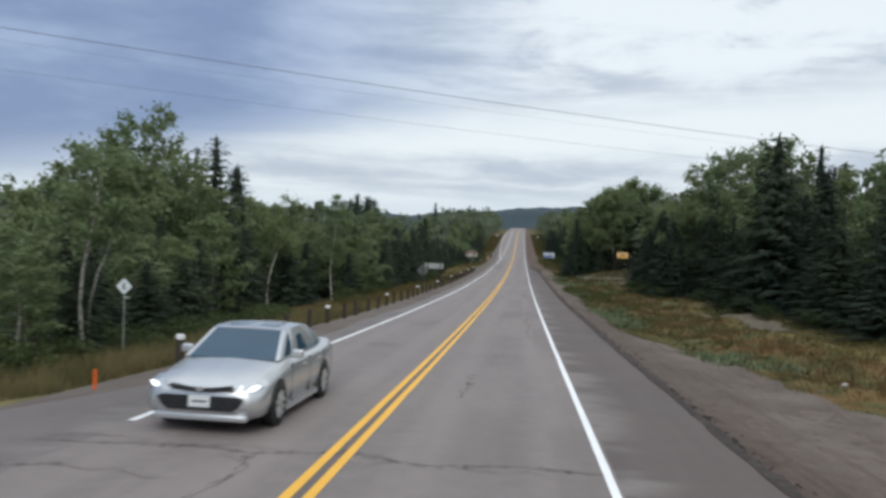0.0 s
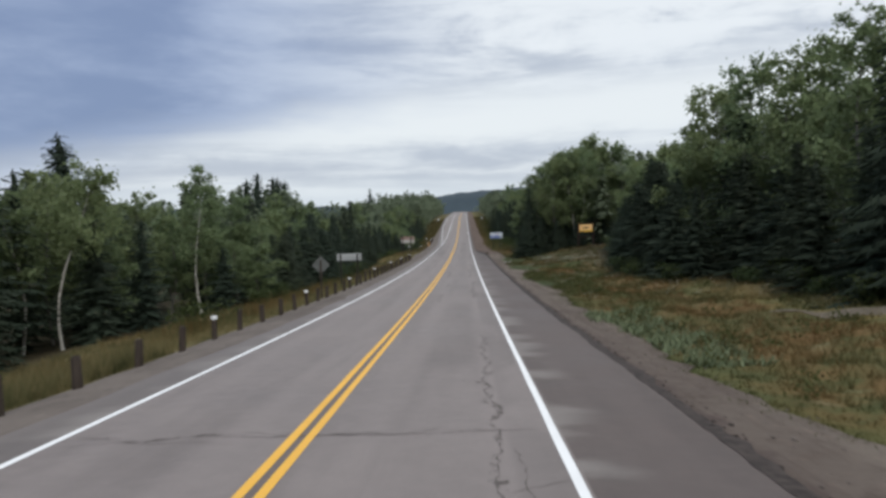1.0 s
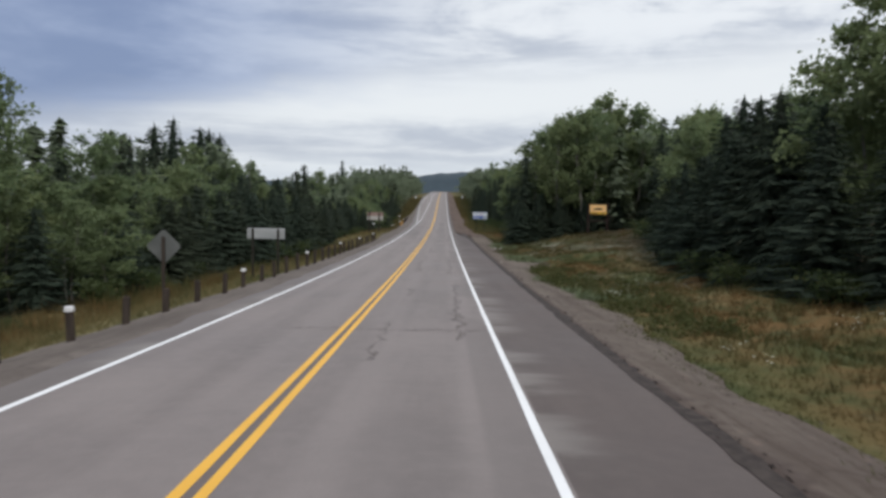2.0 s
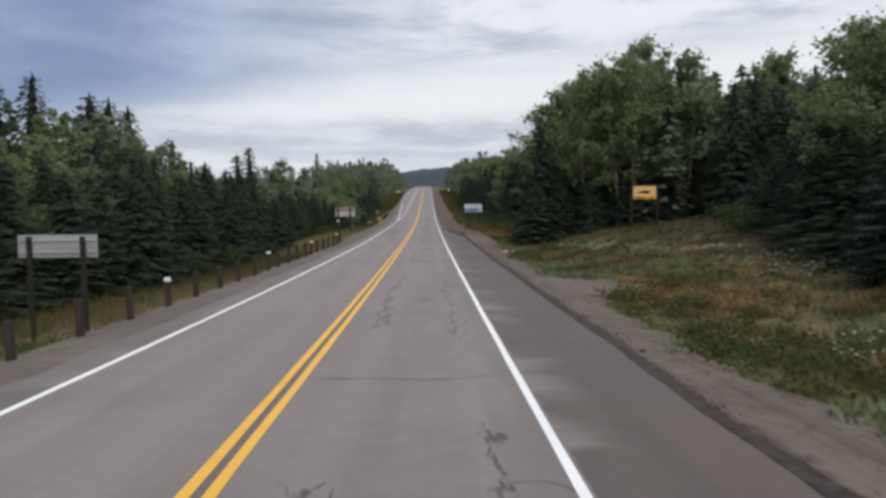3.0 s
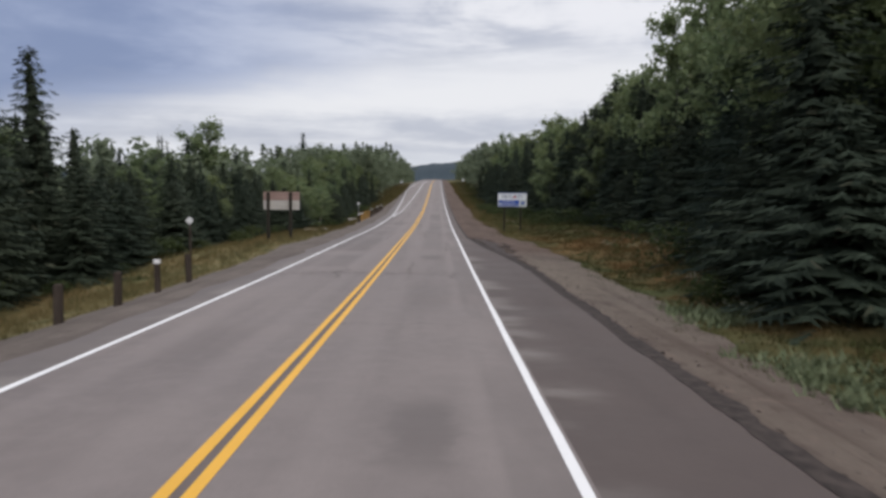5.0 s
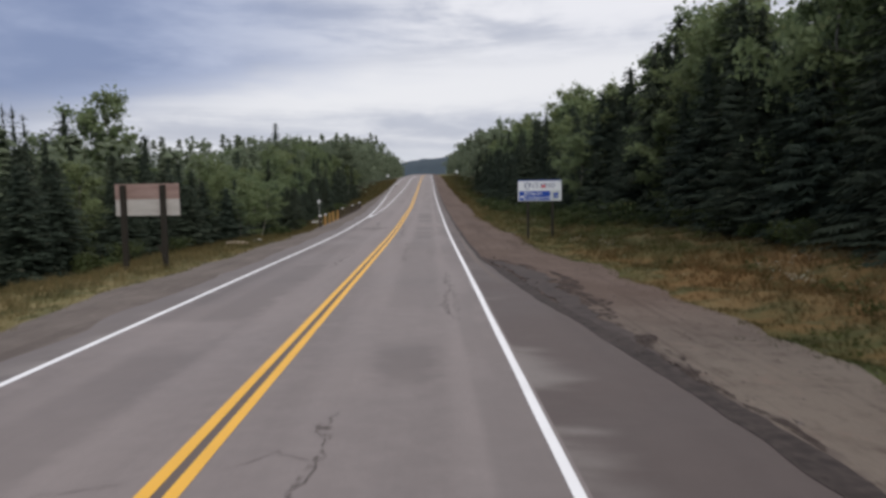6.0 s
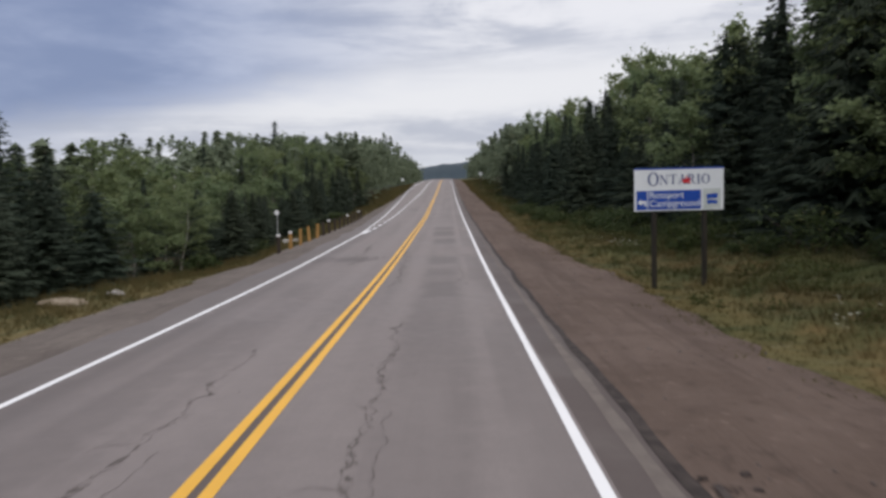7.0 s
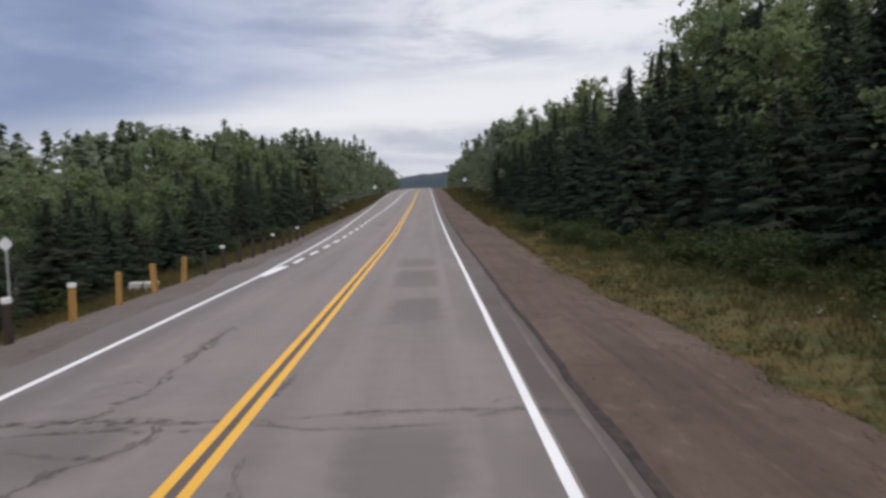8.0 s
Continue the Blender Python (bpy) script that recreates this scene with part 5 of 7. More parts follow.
own = random.Random(5)
for kind, x, y, top in (("tall_spruce", -22.85, 63.4, 12.5), ("tall_spruce", -30.4, 88.0, 12.9), ("thin_spruce", -28.0, 68.1, 11.7), ("thin_spruce", -28.0, 64.7, 10.2), ("spruce", -21.0, 213.0, 7.6), ("birch", 16.2, 142.4, 15.0), ("birch", 18.4, 141.6, 15.8), ("open_birch", 20.2, 143.2, 16.4), ("birch", 20.6, 80.0, 13.5), ("birch", 21.0, 75.5, 14.2), ("birch", 22.4, 84.5, 14.4), ("birch", 21.0, 107.0, 10.9), ("birch", 21.6, 110.5, 11.1), ("birch", 20.6, 104.6, 10.2), ("birch", 22.2, 206.3, 15.9), ("birch", 21.0, 202.5, 15.0), ("spruce", 20.4, 207.8, 13.9), ("birch", 20.8, 198.5, 14.6), ("tall_spruce", -24.0, 205.2, 8.9)):
    stand(kind, x, y, top, own)
for x, y, top in ((-24.0, 198.3, 8.7), (-24.2, 199.7, 8.8), (-24.0, 200.9, 8.3)):
    stand("thin_spruce", x, y, top, own, 0.42)
# crooked white birch below the posts
trunk, crown = birch(9.6, 2.3, 141, 3000, 0.135, 0.66, lean=(1.7, 0.8))
tree("birch_tree", LABELS["open_birch"], trunk, crown, GROUPS["open_birch"], Matrix.Translation((-18.9, 65.1, float(land(-18.9, 65.1)) - 0.05)))
# two birches leaning out over the near bank
for x, y, lean, seed in ((-12.9, 26.5, (0.3, 0.2), 131), (-13.1, 27.2, (1.9, 0.4), 132)):
    trunk, crown = birch(7.9, 1.7, seed, 1500, 0.13, 0.66, lean=lean)
    tree("birch_tree", "slender birch leaning out with a bare pale trunk", trunk, crown, "birches at the roadside", Matrix.Translation((x, y, float(land(x, y)) - 0.05)))


# bare pale trunk rising from the canopy
def snag(x, y, top):
    z = float(land(x, y))
    h = float(road_z(y)) + top - z
    r2 = random.Random(int(x * 7 + y))
    parts = [tube([(0, 0, -0.3), (0.1, 0, h * 0.4), (0.05, 0.1, h * 0.8), (0.2, 0.1, h)], [0.10, 0.08, 0.05, 0.015], 7)]
    for i in range(7):
        f = r2.uniform(0.45, 0.95)
        a = r2.uniform(0, 6.28)
        ln = r2.uniform(0.3, 0.9)
        parts.append(tube([(0.08, 0.05, h * f), (0.08 + math.cos(a) * ln, 0.05 + math.sin(a) * ln, h * f + ln * 0.4)], [0.025, 0.006], 5))
    v, f_ = join(parts)
    t = thing("dead_tree", "bare bleached trunk of a dead tree", "tree", "", Matrix.Translation((x, y, z)))
    part("trunk", mesh_of("snag_trunk", v, f_, BIRCH_BARK, True), t)


# rank of spruces behind the amber sign
for x in np.arange(11.6, 30, 2.3):
    stand("spruce", x + rnd.uniform(-0.5, 0.5), 141.2 + rnd.uniform(0, 2.0), rnd.uniform(4.0, 6.0), rnd, 1.35)
    stand("spruce", x + rnd.uniform(-0.5, 0.5) + 1.1, 145.0 + rnd.uniform(0, 2.0), rnd.uniform(4.6, 6.8), rnd, 1.3)
    stand("birch", x + rnd.uniform(-0.5, 0.5) + 3.0, 149.0 + rnd.uniform(0, 3.0), rnd.uniform(12.5, 16.0), rnd, 1.1)
    stand("open_birch" if x > 17 else "birch", x + rnd.uniform(-0.5, 0.5) + 2.0, 146.8 + rnd.uniform(0, 1.5), rnd.uniform(9.5, 13.5), rnd, 1.0)
snag(-20.5, 238, 4.6)

# far woods, many trees joined
rs = np.random.RandomState(5)


def far_tree(x, y, top, conifer, leaves):
    z = float(land(x, y))
    h = float(road_z(y)) + top - z
    if h < 3:
        return None
    if conifer:
        n = leaves
        f = rs.uniform(0, 1, n) ** 0.75
        rad = (1 - f) * 0.20 * h * rs.uniform(0.55, 1.05, n) + 0.08
        a = rs.uniform(0, 6.283, n)
        p = np.stack([rad * np.cos(a), rad * np.sin(a), h * (0.06 + 0.94 * f)], 1)
        o = np.stack([np.cos(a), np.sin(a), np.full(n, -0.45)], 1)
        s = np.stack([-np.sin(a), np.cos(a), np.zeros(n)], 1)
        sz = rs.uniform(0.5, 0.95, n)[:, None] * (1.1 if n < 80 else 1.0)
        t = np.stack([p - o * sz * 0.7, p + o * sz * 0.5 + s * sz * 0.55, p + o * sz * 0.5 - s * sz * 0.55], 1)
    else:
        k = max(6, leaves // 16)
        c = np.stack([rs.normal(0, 0.13 * h, k), rs.normal(0, 0.13 * h, k), h * rs.uniform(0.35, 0.95, k)], 1)
        q = leaves_at(c, rs.uniform(0.9, 1.5, k), 20, 0.48, rs, core=np.array([0, 0, h * 0.55]), three=True)
        t = q
    return t + np.array([x, y, z])


chunks = []
for side, front, top in ((1, RIGHT_FRONT, RIGHT_TOP), (-1, LEFT_FRONT, LEFT_TOP)):
    # behind the front ranks
    for _ in range(430):
        y = rs.uniform(10, 330)
        back = 8.5 + 24 * rs.uniform(0, 1) ** 1.4
        x = side * (np.interp(y, *front) + back)
        t = float(np.interp(y, *top)) * rs.uniform(0.78, 0.98)
        chunks.append(far_tree(x, y, t, rs.uniform() < (0.55 if side > 0 else 0.65), 150))
    # along the far part of the road
    for _ in range(520):
        y = 312 + 548 * rs.uniform() ** 1.3
        x = side * (np.interp(y, *front) + 26 * rs.uniform(0, 1) ** 1.5)
        t = float(np.interp(y, *top)) * rs.uniform(0.60, 1.0)
        chunks.append(far_tree(x, y, t, rs.uniform() < 0.55, 150))
# wooded slope down to the lake
for _ in range(500):
    y = rs.uniform(20, 900)
    x = -rs.uniform(45, 230)
    chunks.append(far_tree(x, y, min(float(np.interp(y, *LEFT_TOP)), float(land(x, y) - road_z(y)) + rs.uniform(9, 13)), rs.uniform() < 0.6, 110))
# the forest goes on behind the road's edge and back along the road
for _ in range(900):
    side = 1 if rs.uniform() < 0.6 else -1
    y = rs.uniform(-150, 330)
    x = side * (rs.uniform(20, 150) if y < 12 else rs.uniform(44, 170) if side > 0 else rs.uniform(38, 120))
    chunks.append(far_tree(x, y, float(land(x, y) - road_z(y)) + rs.uniform(8, 13), rs.uniform() < 0.55, 64))
woods = new("far_woods", tri_mesh("far_woods", np.concatenate([c for c in chunks if c is not None]), HAZY_LEAF))
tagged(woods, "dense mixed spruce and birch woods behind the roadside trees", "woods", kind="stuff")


# ---- undergrowth ----
def bush(seed, r, h):
    rs2 = np.random.RandomState(seed)
    k = 16
    c = np.stack([rs2.normal(0, r * 0.42, k), rs2.normal(0, r * 0.42, k), h * rs2.uniform(0.18, 0.85, k)], 1)
    stems = []
    for i in range(7):
        stems.append(tube([(0, 0, -0.1), tuple(c[i] * 0.5), tuple(c[i])], [0.02, 0.014, 0.005], 5))
    v, f_ = join(stems)
    return mesh_of("shrub_stems", v, f_, BARK, True), tri_mesh("shrub_leaves", leaves_at(c, r * 0.55, 40, 0.09, rs2, three=True), SHRUB_LEAF)


BUSHES = [bush(200 + i, r, h) for i, (r, h) in enumerate(((0.9, 1.3), (1.2, 1.7), (0.7, 0.9)))]
for side, front in ((1, RIGHT_FRONT), (-1, LEFT_FRONT)):
    y = 26.0
    while y < 270:
        x = side * (float(np.interp(y, *front)) - rnd.uniform(0.3, 2.4))
        keep = 0.12 if side < 0 and 48 < y < 86 else 0.8 if (side > 0 and y > 185) or (side < 0 and y < 110) else 0.5
        if rnd.random() < keep:
            st, lv = rnd.choice(BUSHES)
            s = rnd.uniform(0.6, 1.15)
            t = thing("shrub", "low leafy green shrub at the forest edge", "shrub", "shrubs along the forest edge", Matrix.Translation((x, y, float(land(x, y)) - 0.03)) @ Euler((0, 0, rnd.uniform(0, 6))).to_matrix().to_4x4() @ Matrix.Diagonal((s * 1.2, s * 1.2, s, 1)))
            part("stem", st, t)
            part("leaves", lv, t)
        y += rnd.uniform(1.6, 4.0)


# band of shrubs before the spruces
for i in range(44):
    y = rnd.uniform(203, 262)
    x = float(np.interp(y, *RIGHT_FRONT)) - rnd.uniform(1.6, 4.0)
    st, lv = rnd.choice(BUSHES)
    k = rnd.uniform(0.5, 0.95)
    t = thing("shrub", "low leafy green shrub at the forest edge", "shrub", "shrubs along the forest edge", Matrix.Translation((x, y, float(land(x, y)) - 0.03)) @ Euler((0, 0, rnd.uniform(0, 6))).to_matrix().to_4x4() @ Matrix.Diagonal((k * 1.3, k * 1.3, k, 1)))
    part("stem", st, t)
    part("leaves", lv, t)

# leafy thicket on the near left bank
for i in range(46):
    y = rnd.uniform(18, 47)
    x = -rnd.uniform(10.4, 13.8)
    st, lv = rnd.choice(BUSHES)
    k = rnd.uniform(0.55, 0.95) * (0.7 if x > -11.2 else 1.0)
    t = thing("shrub", "leafy green thicket on the roadside bank", "shrub", "shrubs on the near bank", Matrix.Translation((x, y, float(land(x, y)) - 0.03)) @ Euler((0, 0, rnd.uniform(0, 6))).to_matrix().to_4x4() @ Matrix.Diagonal((k * 1.3, k * 1.3, k, 1)))
    part("stem", st, t)
    part("leaves", lv, t)


def blades(x, y, per, height, width, lean, seed):
    """Tufts of grass blades standing at x, y: an array of triangles."""
    r = np.random.RandomState(seed)
    n = len(x) * per
    X, Y = np.repeat(x, per) + r.normal(0, 0.10, n), np.repeat(y, per) + r.normal(0, 0.10, n)
    Z = land(X, Y) - 0.02
    h = np.repeat(height, per) * r.uniform(0.5, 1.15, n)
    a = r.uniform(0, 6.283, n)
    b = r.uniform(0, 6.283, n)
    w = width * r.uniform(0.6, 1.4, n)
    base = np.stack([X, Y, Z], 1)
    s = np.stack([np.cos(a) * w, np.sin(a) * w, np.zeros(n)], 1)
    tip = base + np.stack([np.cos(b) * lean * h, np.sin(b) * lean * h, h], 1)
    return np.stack([base - s, base + s, tip], 1)


def scatter(n, y0, y1, inner, outer, seed, power=1.0):
    r = np.random.RandomState(seed)
    y = r.uniform(y0, y1, n)
    f = r.uniform(0, 1, n) ** power
    return inner(y) * (1 - f) + outer(y) * f + road_x(y), y, r


# bare dirt track along the forest edge
TRACK_Y, TRACK_U = [38, 42, 45, 48, 50, 52, 55], [15.0, 15.2, 15.7, 16.1, 16.0, 15.2, 14.0]
ys_t = np.arange(38, 55.1, 0.5)
u_t = np.interp(ys_t, TRACK_Y, TRACK_U) + wander(ys_t, 61, 0.12, 1.5)
w_t = np.interp(ys_t, [38, 41, 51, 55], [0.2, 0.8, 0.7, 0.1]) + wander(ys_t, 62, 0.10, 1.1)
track = new("dirt_track", ribbon("dirt_track", u_t - w_t, u_t + w_t, ys_t, 0.03, TRACK_SOIL, follow=lambda x, y: float(land(x, y)), cols=4))
tagged(track, "bare brown dirt track along the forest edge", "dirt track", kind="structure")
right_in = lambda y: np.interp(y, ys_road, g_right_out) - 0.15
right_out = lambda y: np.interp(y, *RIGHT_FRONT) + 2.0
left_in = lambda y: np.interp(y, ys_road, g_left_out) + 0.1
left_out = lambda y: -np.interp(y, *LEFT_FRONT) - 2.0
x, y, r = scatter(34000, 18, 264, right_in, right_out, 301, 1.7)
near = np.clip((x - right_in(y)) / 2.5, 0.3, 1)
off = np.abs(x - np.interp(y, TRACK_Y, TRACK_U)) > 0.75
off |= (y < TRACK_Y[0]) | (y > TRACK_Y[-1])
tr = [blades(x[off], y[off], 6, (r.uniform(0.18, 0.42, len(x)) * near)[off], 0.015, 0.55, 302)]
x, y, r = scatter(5000, 262, 470, right_in, right_out, 303)
tr.append(blades(x, y, 4, r.uniform(0.3, 0.6, len(x)), 0.07, 0.4, 304))
# stray tufts creeping out over the gravel
x, y, r = scatter(1500, 22, 236, lambda y: right_in(y) - 0.85, lambda y: right_in(y) + 0.25, 315, 0.6)
keep = np.sin(y * 0.9) + np.sin(y * 0.37 + 1.0) + np.sin(y * 2.3) > -0.3
tr.append(blades(x[keep], y[keep], 7, r.uniform(0.05, 0.16, len(x))[keep], 0.016, 0.8, 316))
tagged(new("verge_grass", tri_mesh("verge_grass_right", np.concatenate(tr), GRASS_RIGHT)), "uncut green, straw and rust-coloured grass", "grass", kind="stuff")
x, y, r = scatter(21000, 18, 264, left_in, left_out, 305, 1.3)
near = np.clip(-(x - left_in(y)) / 1.5, 0.35, 1)
tr = [blades(x, y, 6, r.uniform(0.20, 0.50, len(x)) * near, 0.015, 0.55, 306)]
x, y, r = scatter(4500, 262, 470, left_in, left_out, 307)
tr.append(blades(x, y, 4, r.uniform(0.3, 0.6, len(x)), 0.07, 0.4, 308))
# tall olive grass on the near bank
x, y, r = scatter(3600, 17, 50, lambda y: left_in(y) - 0.5, lambda y: left_in(y) - 4.6, 317)
tr.append(blades(x, y, 6, r.uniform(0.35, 0.85, len(x)), 0.016, 0.4, 318))
tagged(new("verge_grass", tri_mesh("verge_grass_left", np.concatenate(tr), GRASS_LEFT)), "pale green and straw grass behind the posts", "grass", kind="stuff")
# low blue-green weeds creeping onto the gravel
x, y, r = scatter(3600, 25, 150, lambda y: right_in(y) - 0.35, lambda y: right_in(y) + 2.2, 309)
keep = (np.sin(y * 0.23 + 1.0) + 0.6 * np.sin(y * 0.71) > 0.75) | ((y > 43) & (y < 58) & (x > 7.7))
tagged(new("weeds", tri_mesh("weeds", blades(x[keep], y[keep], 9, r.uniform(0.14, 0.36, len(x))[keep], 0.032, 0.8, 310), WEED)), "low blue-green weeds at the gravel's edge", "weeds", kind="stuff")
# lumpy herbs standing in the grass
r = np.random.RandomState(321)
hy = np.concatenate([r.uniform(30, 235, 200), r.uniform(69, 93, 110), r.uniform(95, 104, 26), r.uniform(186, 235, 90), r.uniform(208, 246, 170)])
reach = np.concatenate([np.full(200, 99.0), np.full(110, 2.6), np.full(26, 2.2), np.full(260, 99.0)])
hf = np.concatenate([r.uniform(0, 1, 336) ** 1.2, r.uniform(0.35, 1, 90), r.uniform(0.42, 1, 170)])
hx = (right_in(hy) + 0.3) + np.minimum(right_out(hy) - 1.5 - right_in(hy), reach) * hf
n = len(hy)
hc = np.repeat(np.stack([hx, hy, land(hx, hy) + r.uniform(0.08, 0.30, n)], 1), 3, axis=0) + r.normal(0, 0.24, (3 * n, 3)) * np.array([1, 1, 0.3])
tagged(new("herbs", quad_mesh("herbs", leaves_at(hc, r.uniform(0.18, 0.40, 3 * n), 23, 0.06, r, 0.7), HERB)), "low leafy herbs in the rough grass", "weeds", kind="stuff")
# tall dry stalks at the left bank
x, y, r = scatter(900, 60, 110, lambda y: left_in(y) - 3.2, lambda y: left_in(y) - 6.0, 311)
tagged(new("dry_stalks", tri_mesh("dry_stalks", blades(x, y, 4, r.uniform(0.6, 1.1, len(x)), 0.018, 0.25, 312), GRASS_RIGHT)), "tall dry rust-brown stalks below the bank", "weeds", kind="stuff")
# white flower heads among the grass
x, y, r = scatter(1500, 60, 225, lambda y: right_in(y) + 1.2, right_out, 313)
keep = np.sin(y * 0.31) + np.sin(x * 0.8 + y * 0.13) > np.where(y > 170, 1.6, 0.95)
x, y = x[keep], y[keep]
# thick drifts of them on the bank
for fx, fy, wx, wy, m in ((12.9, 122.5, 0.9, 0.6, 46), (13.2, 125.4, 0.7, 0.4, 18), (15.2, 116.0, 2.2, 0.9, 60), (15.6, 112.0, 2.4, 1.1, 70), (16.4, 101.5, 2.0, 1.3, 60), (14.1, 117.6, 1.0, 0.5, 22), (17.5, 106.5, 1.6, 1.2, 40), (9.9, 115.2, 0.4, 0.4, 8), (11.8, 129.6, 0.3, 0.2, 7), (12.6, 129.2, 0.3, 0.2, 7), (13.8, 173.1, 0.8, 0.4, 4), (9.2, 80.0, 0.5, 0.5, 7), (10.4, 210.0, 0.9, 2.0, 10)):
    x, y = np.concatenate([x, r.normal(fx, wx * 0.6, m)]), np.concatenate([y, r.normal(fy, wy * 0.6, m)])
n = len(x) * 9
X, Y = np.repeat(x, 9) + r.normal(0, 0.24, n), np.repeat(y, 9) + r.normal(0, 0.24, n)
Z = land(X, Y) + r.uniform(0.30, 0.52, n)
c = np.stack([X, Y, Z], 1)
a = r.uniform(0, 6.28, n)
e1, e2 = np.stack([np.cos(a), np.sin(a), r.uniform(-0.3, 0.3, n)], 1) * 0.034, np.stack([-np.sin(a), np.cos(a), r.uniform(-0.3, 0.3, n)], 1) * 0.034
tagged(new("wildflowers", quad_mesh("wildflowers", np.stack([c - e1, c + e2, c + e1, c - e2], 1), FLOWER)), "white flower heads scattered through the verge", "wildflowers", kind="stuff")


# ---- roadside posts ----
def post_mesh(h, r, seed, mat, square=False):
    rnd2 = random.Random(seed)
    sides = 4 if square else 10
    bm = bmesh.new()
    bmesh.ops.create_cone(bm, cap_ends=True, segments=sides, radius1=r * 1.04, radius2=r * 0.96, depth=h + 0.3, matrix=Matrix.Translation((0, 0, (h - 0.3) / 2)) @ Matrix.Rotation(0.785, 4, "Z"))
    bmesh.ops.bevel(bm, geom=[e for e in bm.edges if e.verts[0].co.z > h - 0.01 and e.verts[1].co.z > h - 0.01], offset=0.02, segments=2, affect="EDGES")
    for v in bm.verts:
        v.co.x += rnd2.uniform(-0.008, 0.008)
        v.co.y += rnd2.uniform(-0.008, 0.008)
        if v.co.z > h * 0.9:
            v.co.z += rnd2.uniform(-0.02, 0.02) + v.co.x * rnd2.uniform(-0.3, 0.3)
    return bm_mesh("post", bm, mat)


POSTS = [post_mesh(h, r, 400 + i, POST_WOOD) for i, (h, r) in enumerate(((0.97, 0.102), (1.0, 0.095), (0.94, 0.108), (1.02, 0.100)))]
LOW_POSTS = [post_mesh(h, r, 410 + i, POST_WOOD) for i, (h, r) in enumerate(((0.78, 0.108), (0.82, 0.102), (0.75, 0.112), (0.80, 0.098)))]
YELLOW_POSTS = [post_mesh(1.0, 0.108, 420 + i, YELLOW_WOOD, True) for i in range(2)]
bm = bmesh.new()
bmesh.ops.create_cone(bm, cap_ends=True, segments=14, radius1=0.118, radius2=0.114, depth=0.12, matrix=Matrix.Translation((0, 0, 0)))
bmesh.ops.bevel(bm, geom=bm.edges[:], offset=0.012, segments=2, affect="EDGES")
BAND = bm_mesh("reflective_cap", bm, REFLECTIVE)


def guide_post(x, y, capped, mesh, label, group):
    z = float(land(x, y)) + 0.02
    t = thing("guide_post", label, "post", group, pose(x, y, z, rnd.uniform(-3, 3), rnd.uniform(-3, 3), rnd.uniform(0, 360)))
    part("post", mesh, t)
    if capped:
        part("reflective_cap", BAND, t, "white reflective cap", Matrix.Translation((0, 0, max(v.co.z for v in mesh.vertices) - 0.05)))


rnd = random.Random(5)
LINE = "wooden guide posts along the left shoulder"
row = [19.7 + 3.195 * i for i in range(42)]
for i, y in enumerate(row):
    cap = i % 5 == 0
    guide_post(-6.38 + rnd.uniform(-0.06, 0.06), y + rnd.uniform(-0.05, 0.05), cap, rnd.choice(LOW_POSTS if y < 90 else POSTS), "dark weathered wooden guide post with a white cap" if cap else "dark weathered wooden guide post on the shoulder", LINE)
for i in range(15):
    y = 215.1 + 3.1 * i
    x = -6.9 - 0.012 * max(0, y - 228)
    gold = 1 <= i <= 4
    cap = i in (0, 1, 6, 10, 13)
    guide_post(x, y, cap, rnd.choice(YELLOW_POSTS if gold else POSTS), "golden unweathered wooden guide post" if gold else "dark weathered wooden guide post on the shoulder", "wooden guide posts beside the opening lane")

# orange stake on the near bank
t = thing("marker_stake", "short orange plastic marker stake on the gravel", "marker", "", pose(-6.25, 15.5, float(land(-6.25, 15.5))))
part("stake", box("stake", ORANGE, -0.038, 0.038, -0.015, 0.015, -0.1, 0.47, bevel=0.012), t)


# ---- signs ----
def text_mesh(body, size, mat, name, width=None, depth=0.004, bold=0.0):
    cu = bpy.data.curves.new(name, "FONT")
    cu.body, cu.size, cu.extrude, cu.offset = body, size, depth, bold
    ob = bpy.data.objects.new(name, cu)
    scene.collection.objects.link(ob)
    me = bpy.data.meshes.new_from_object(ob.evaluated_get(bpy.context.evaluated_depsgraph_get()))
    bpy.data.objects.remove(ob)
    xs_ = [v.co.x for v in me.vertices]
    k = (width / (max(xs_) - min(xs_))) if width else 1.0
    lo = min(xs_)
    for v in me.vertices:
        v.co = ((v.co.x - lo) * k, -v.co.z, v.co.y)
    me.materials.clear()
    me.materials.append(mat)
    me.name = name
    return me


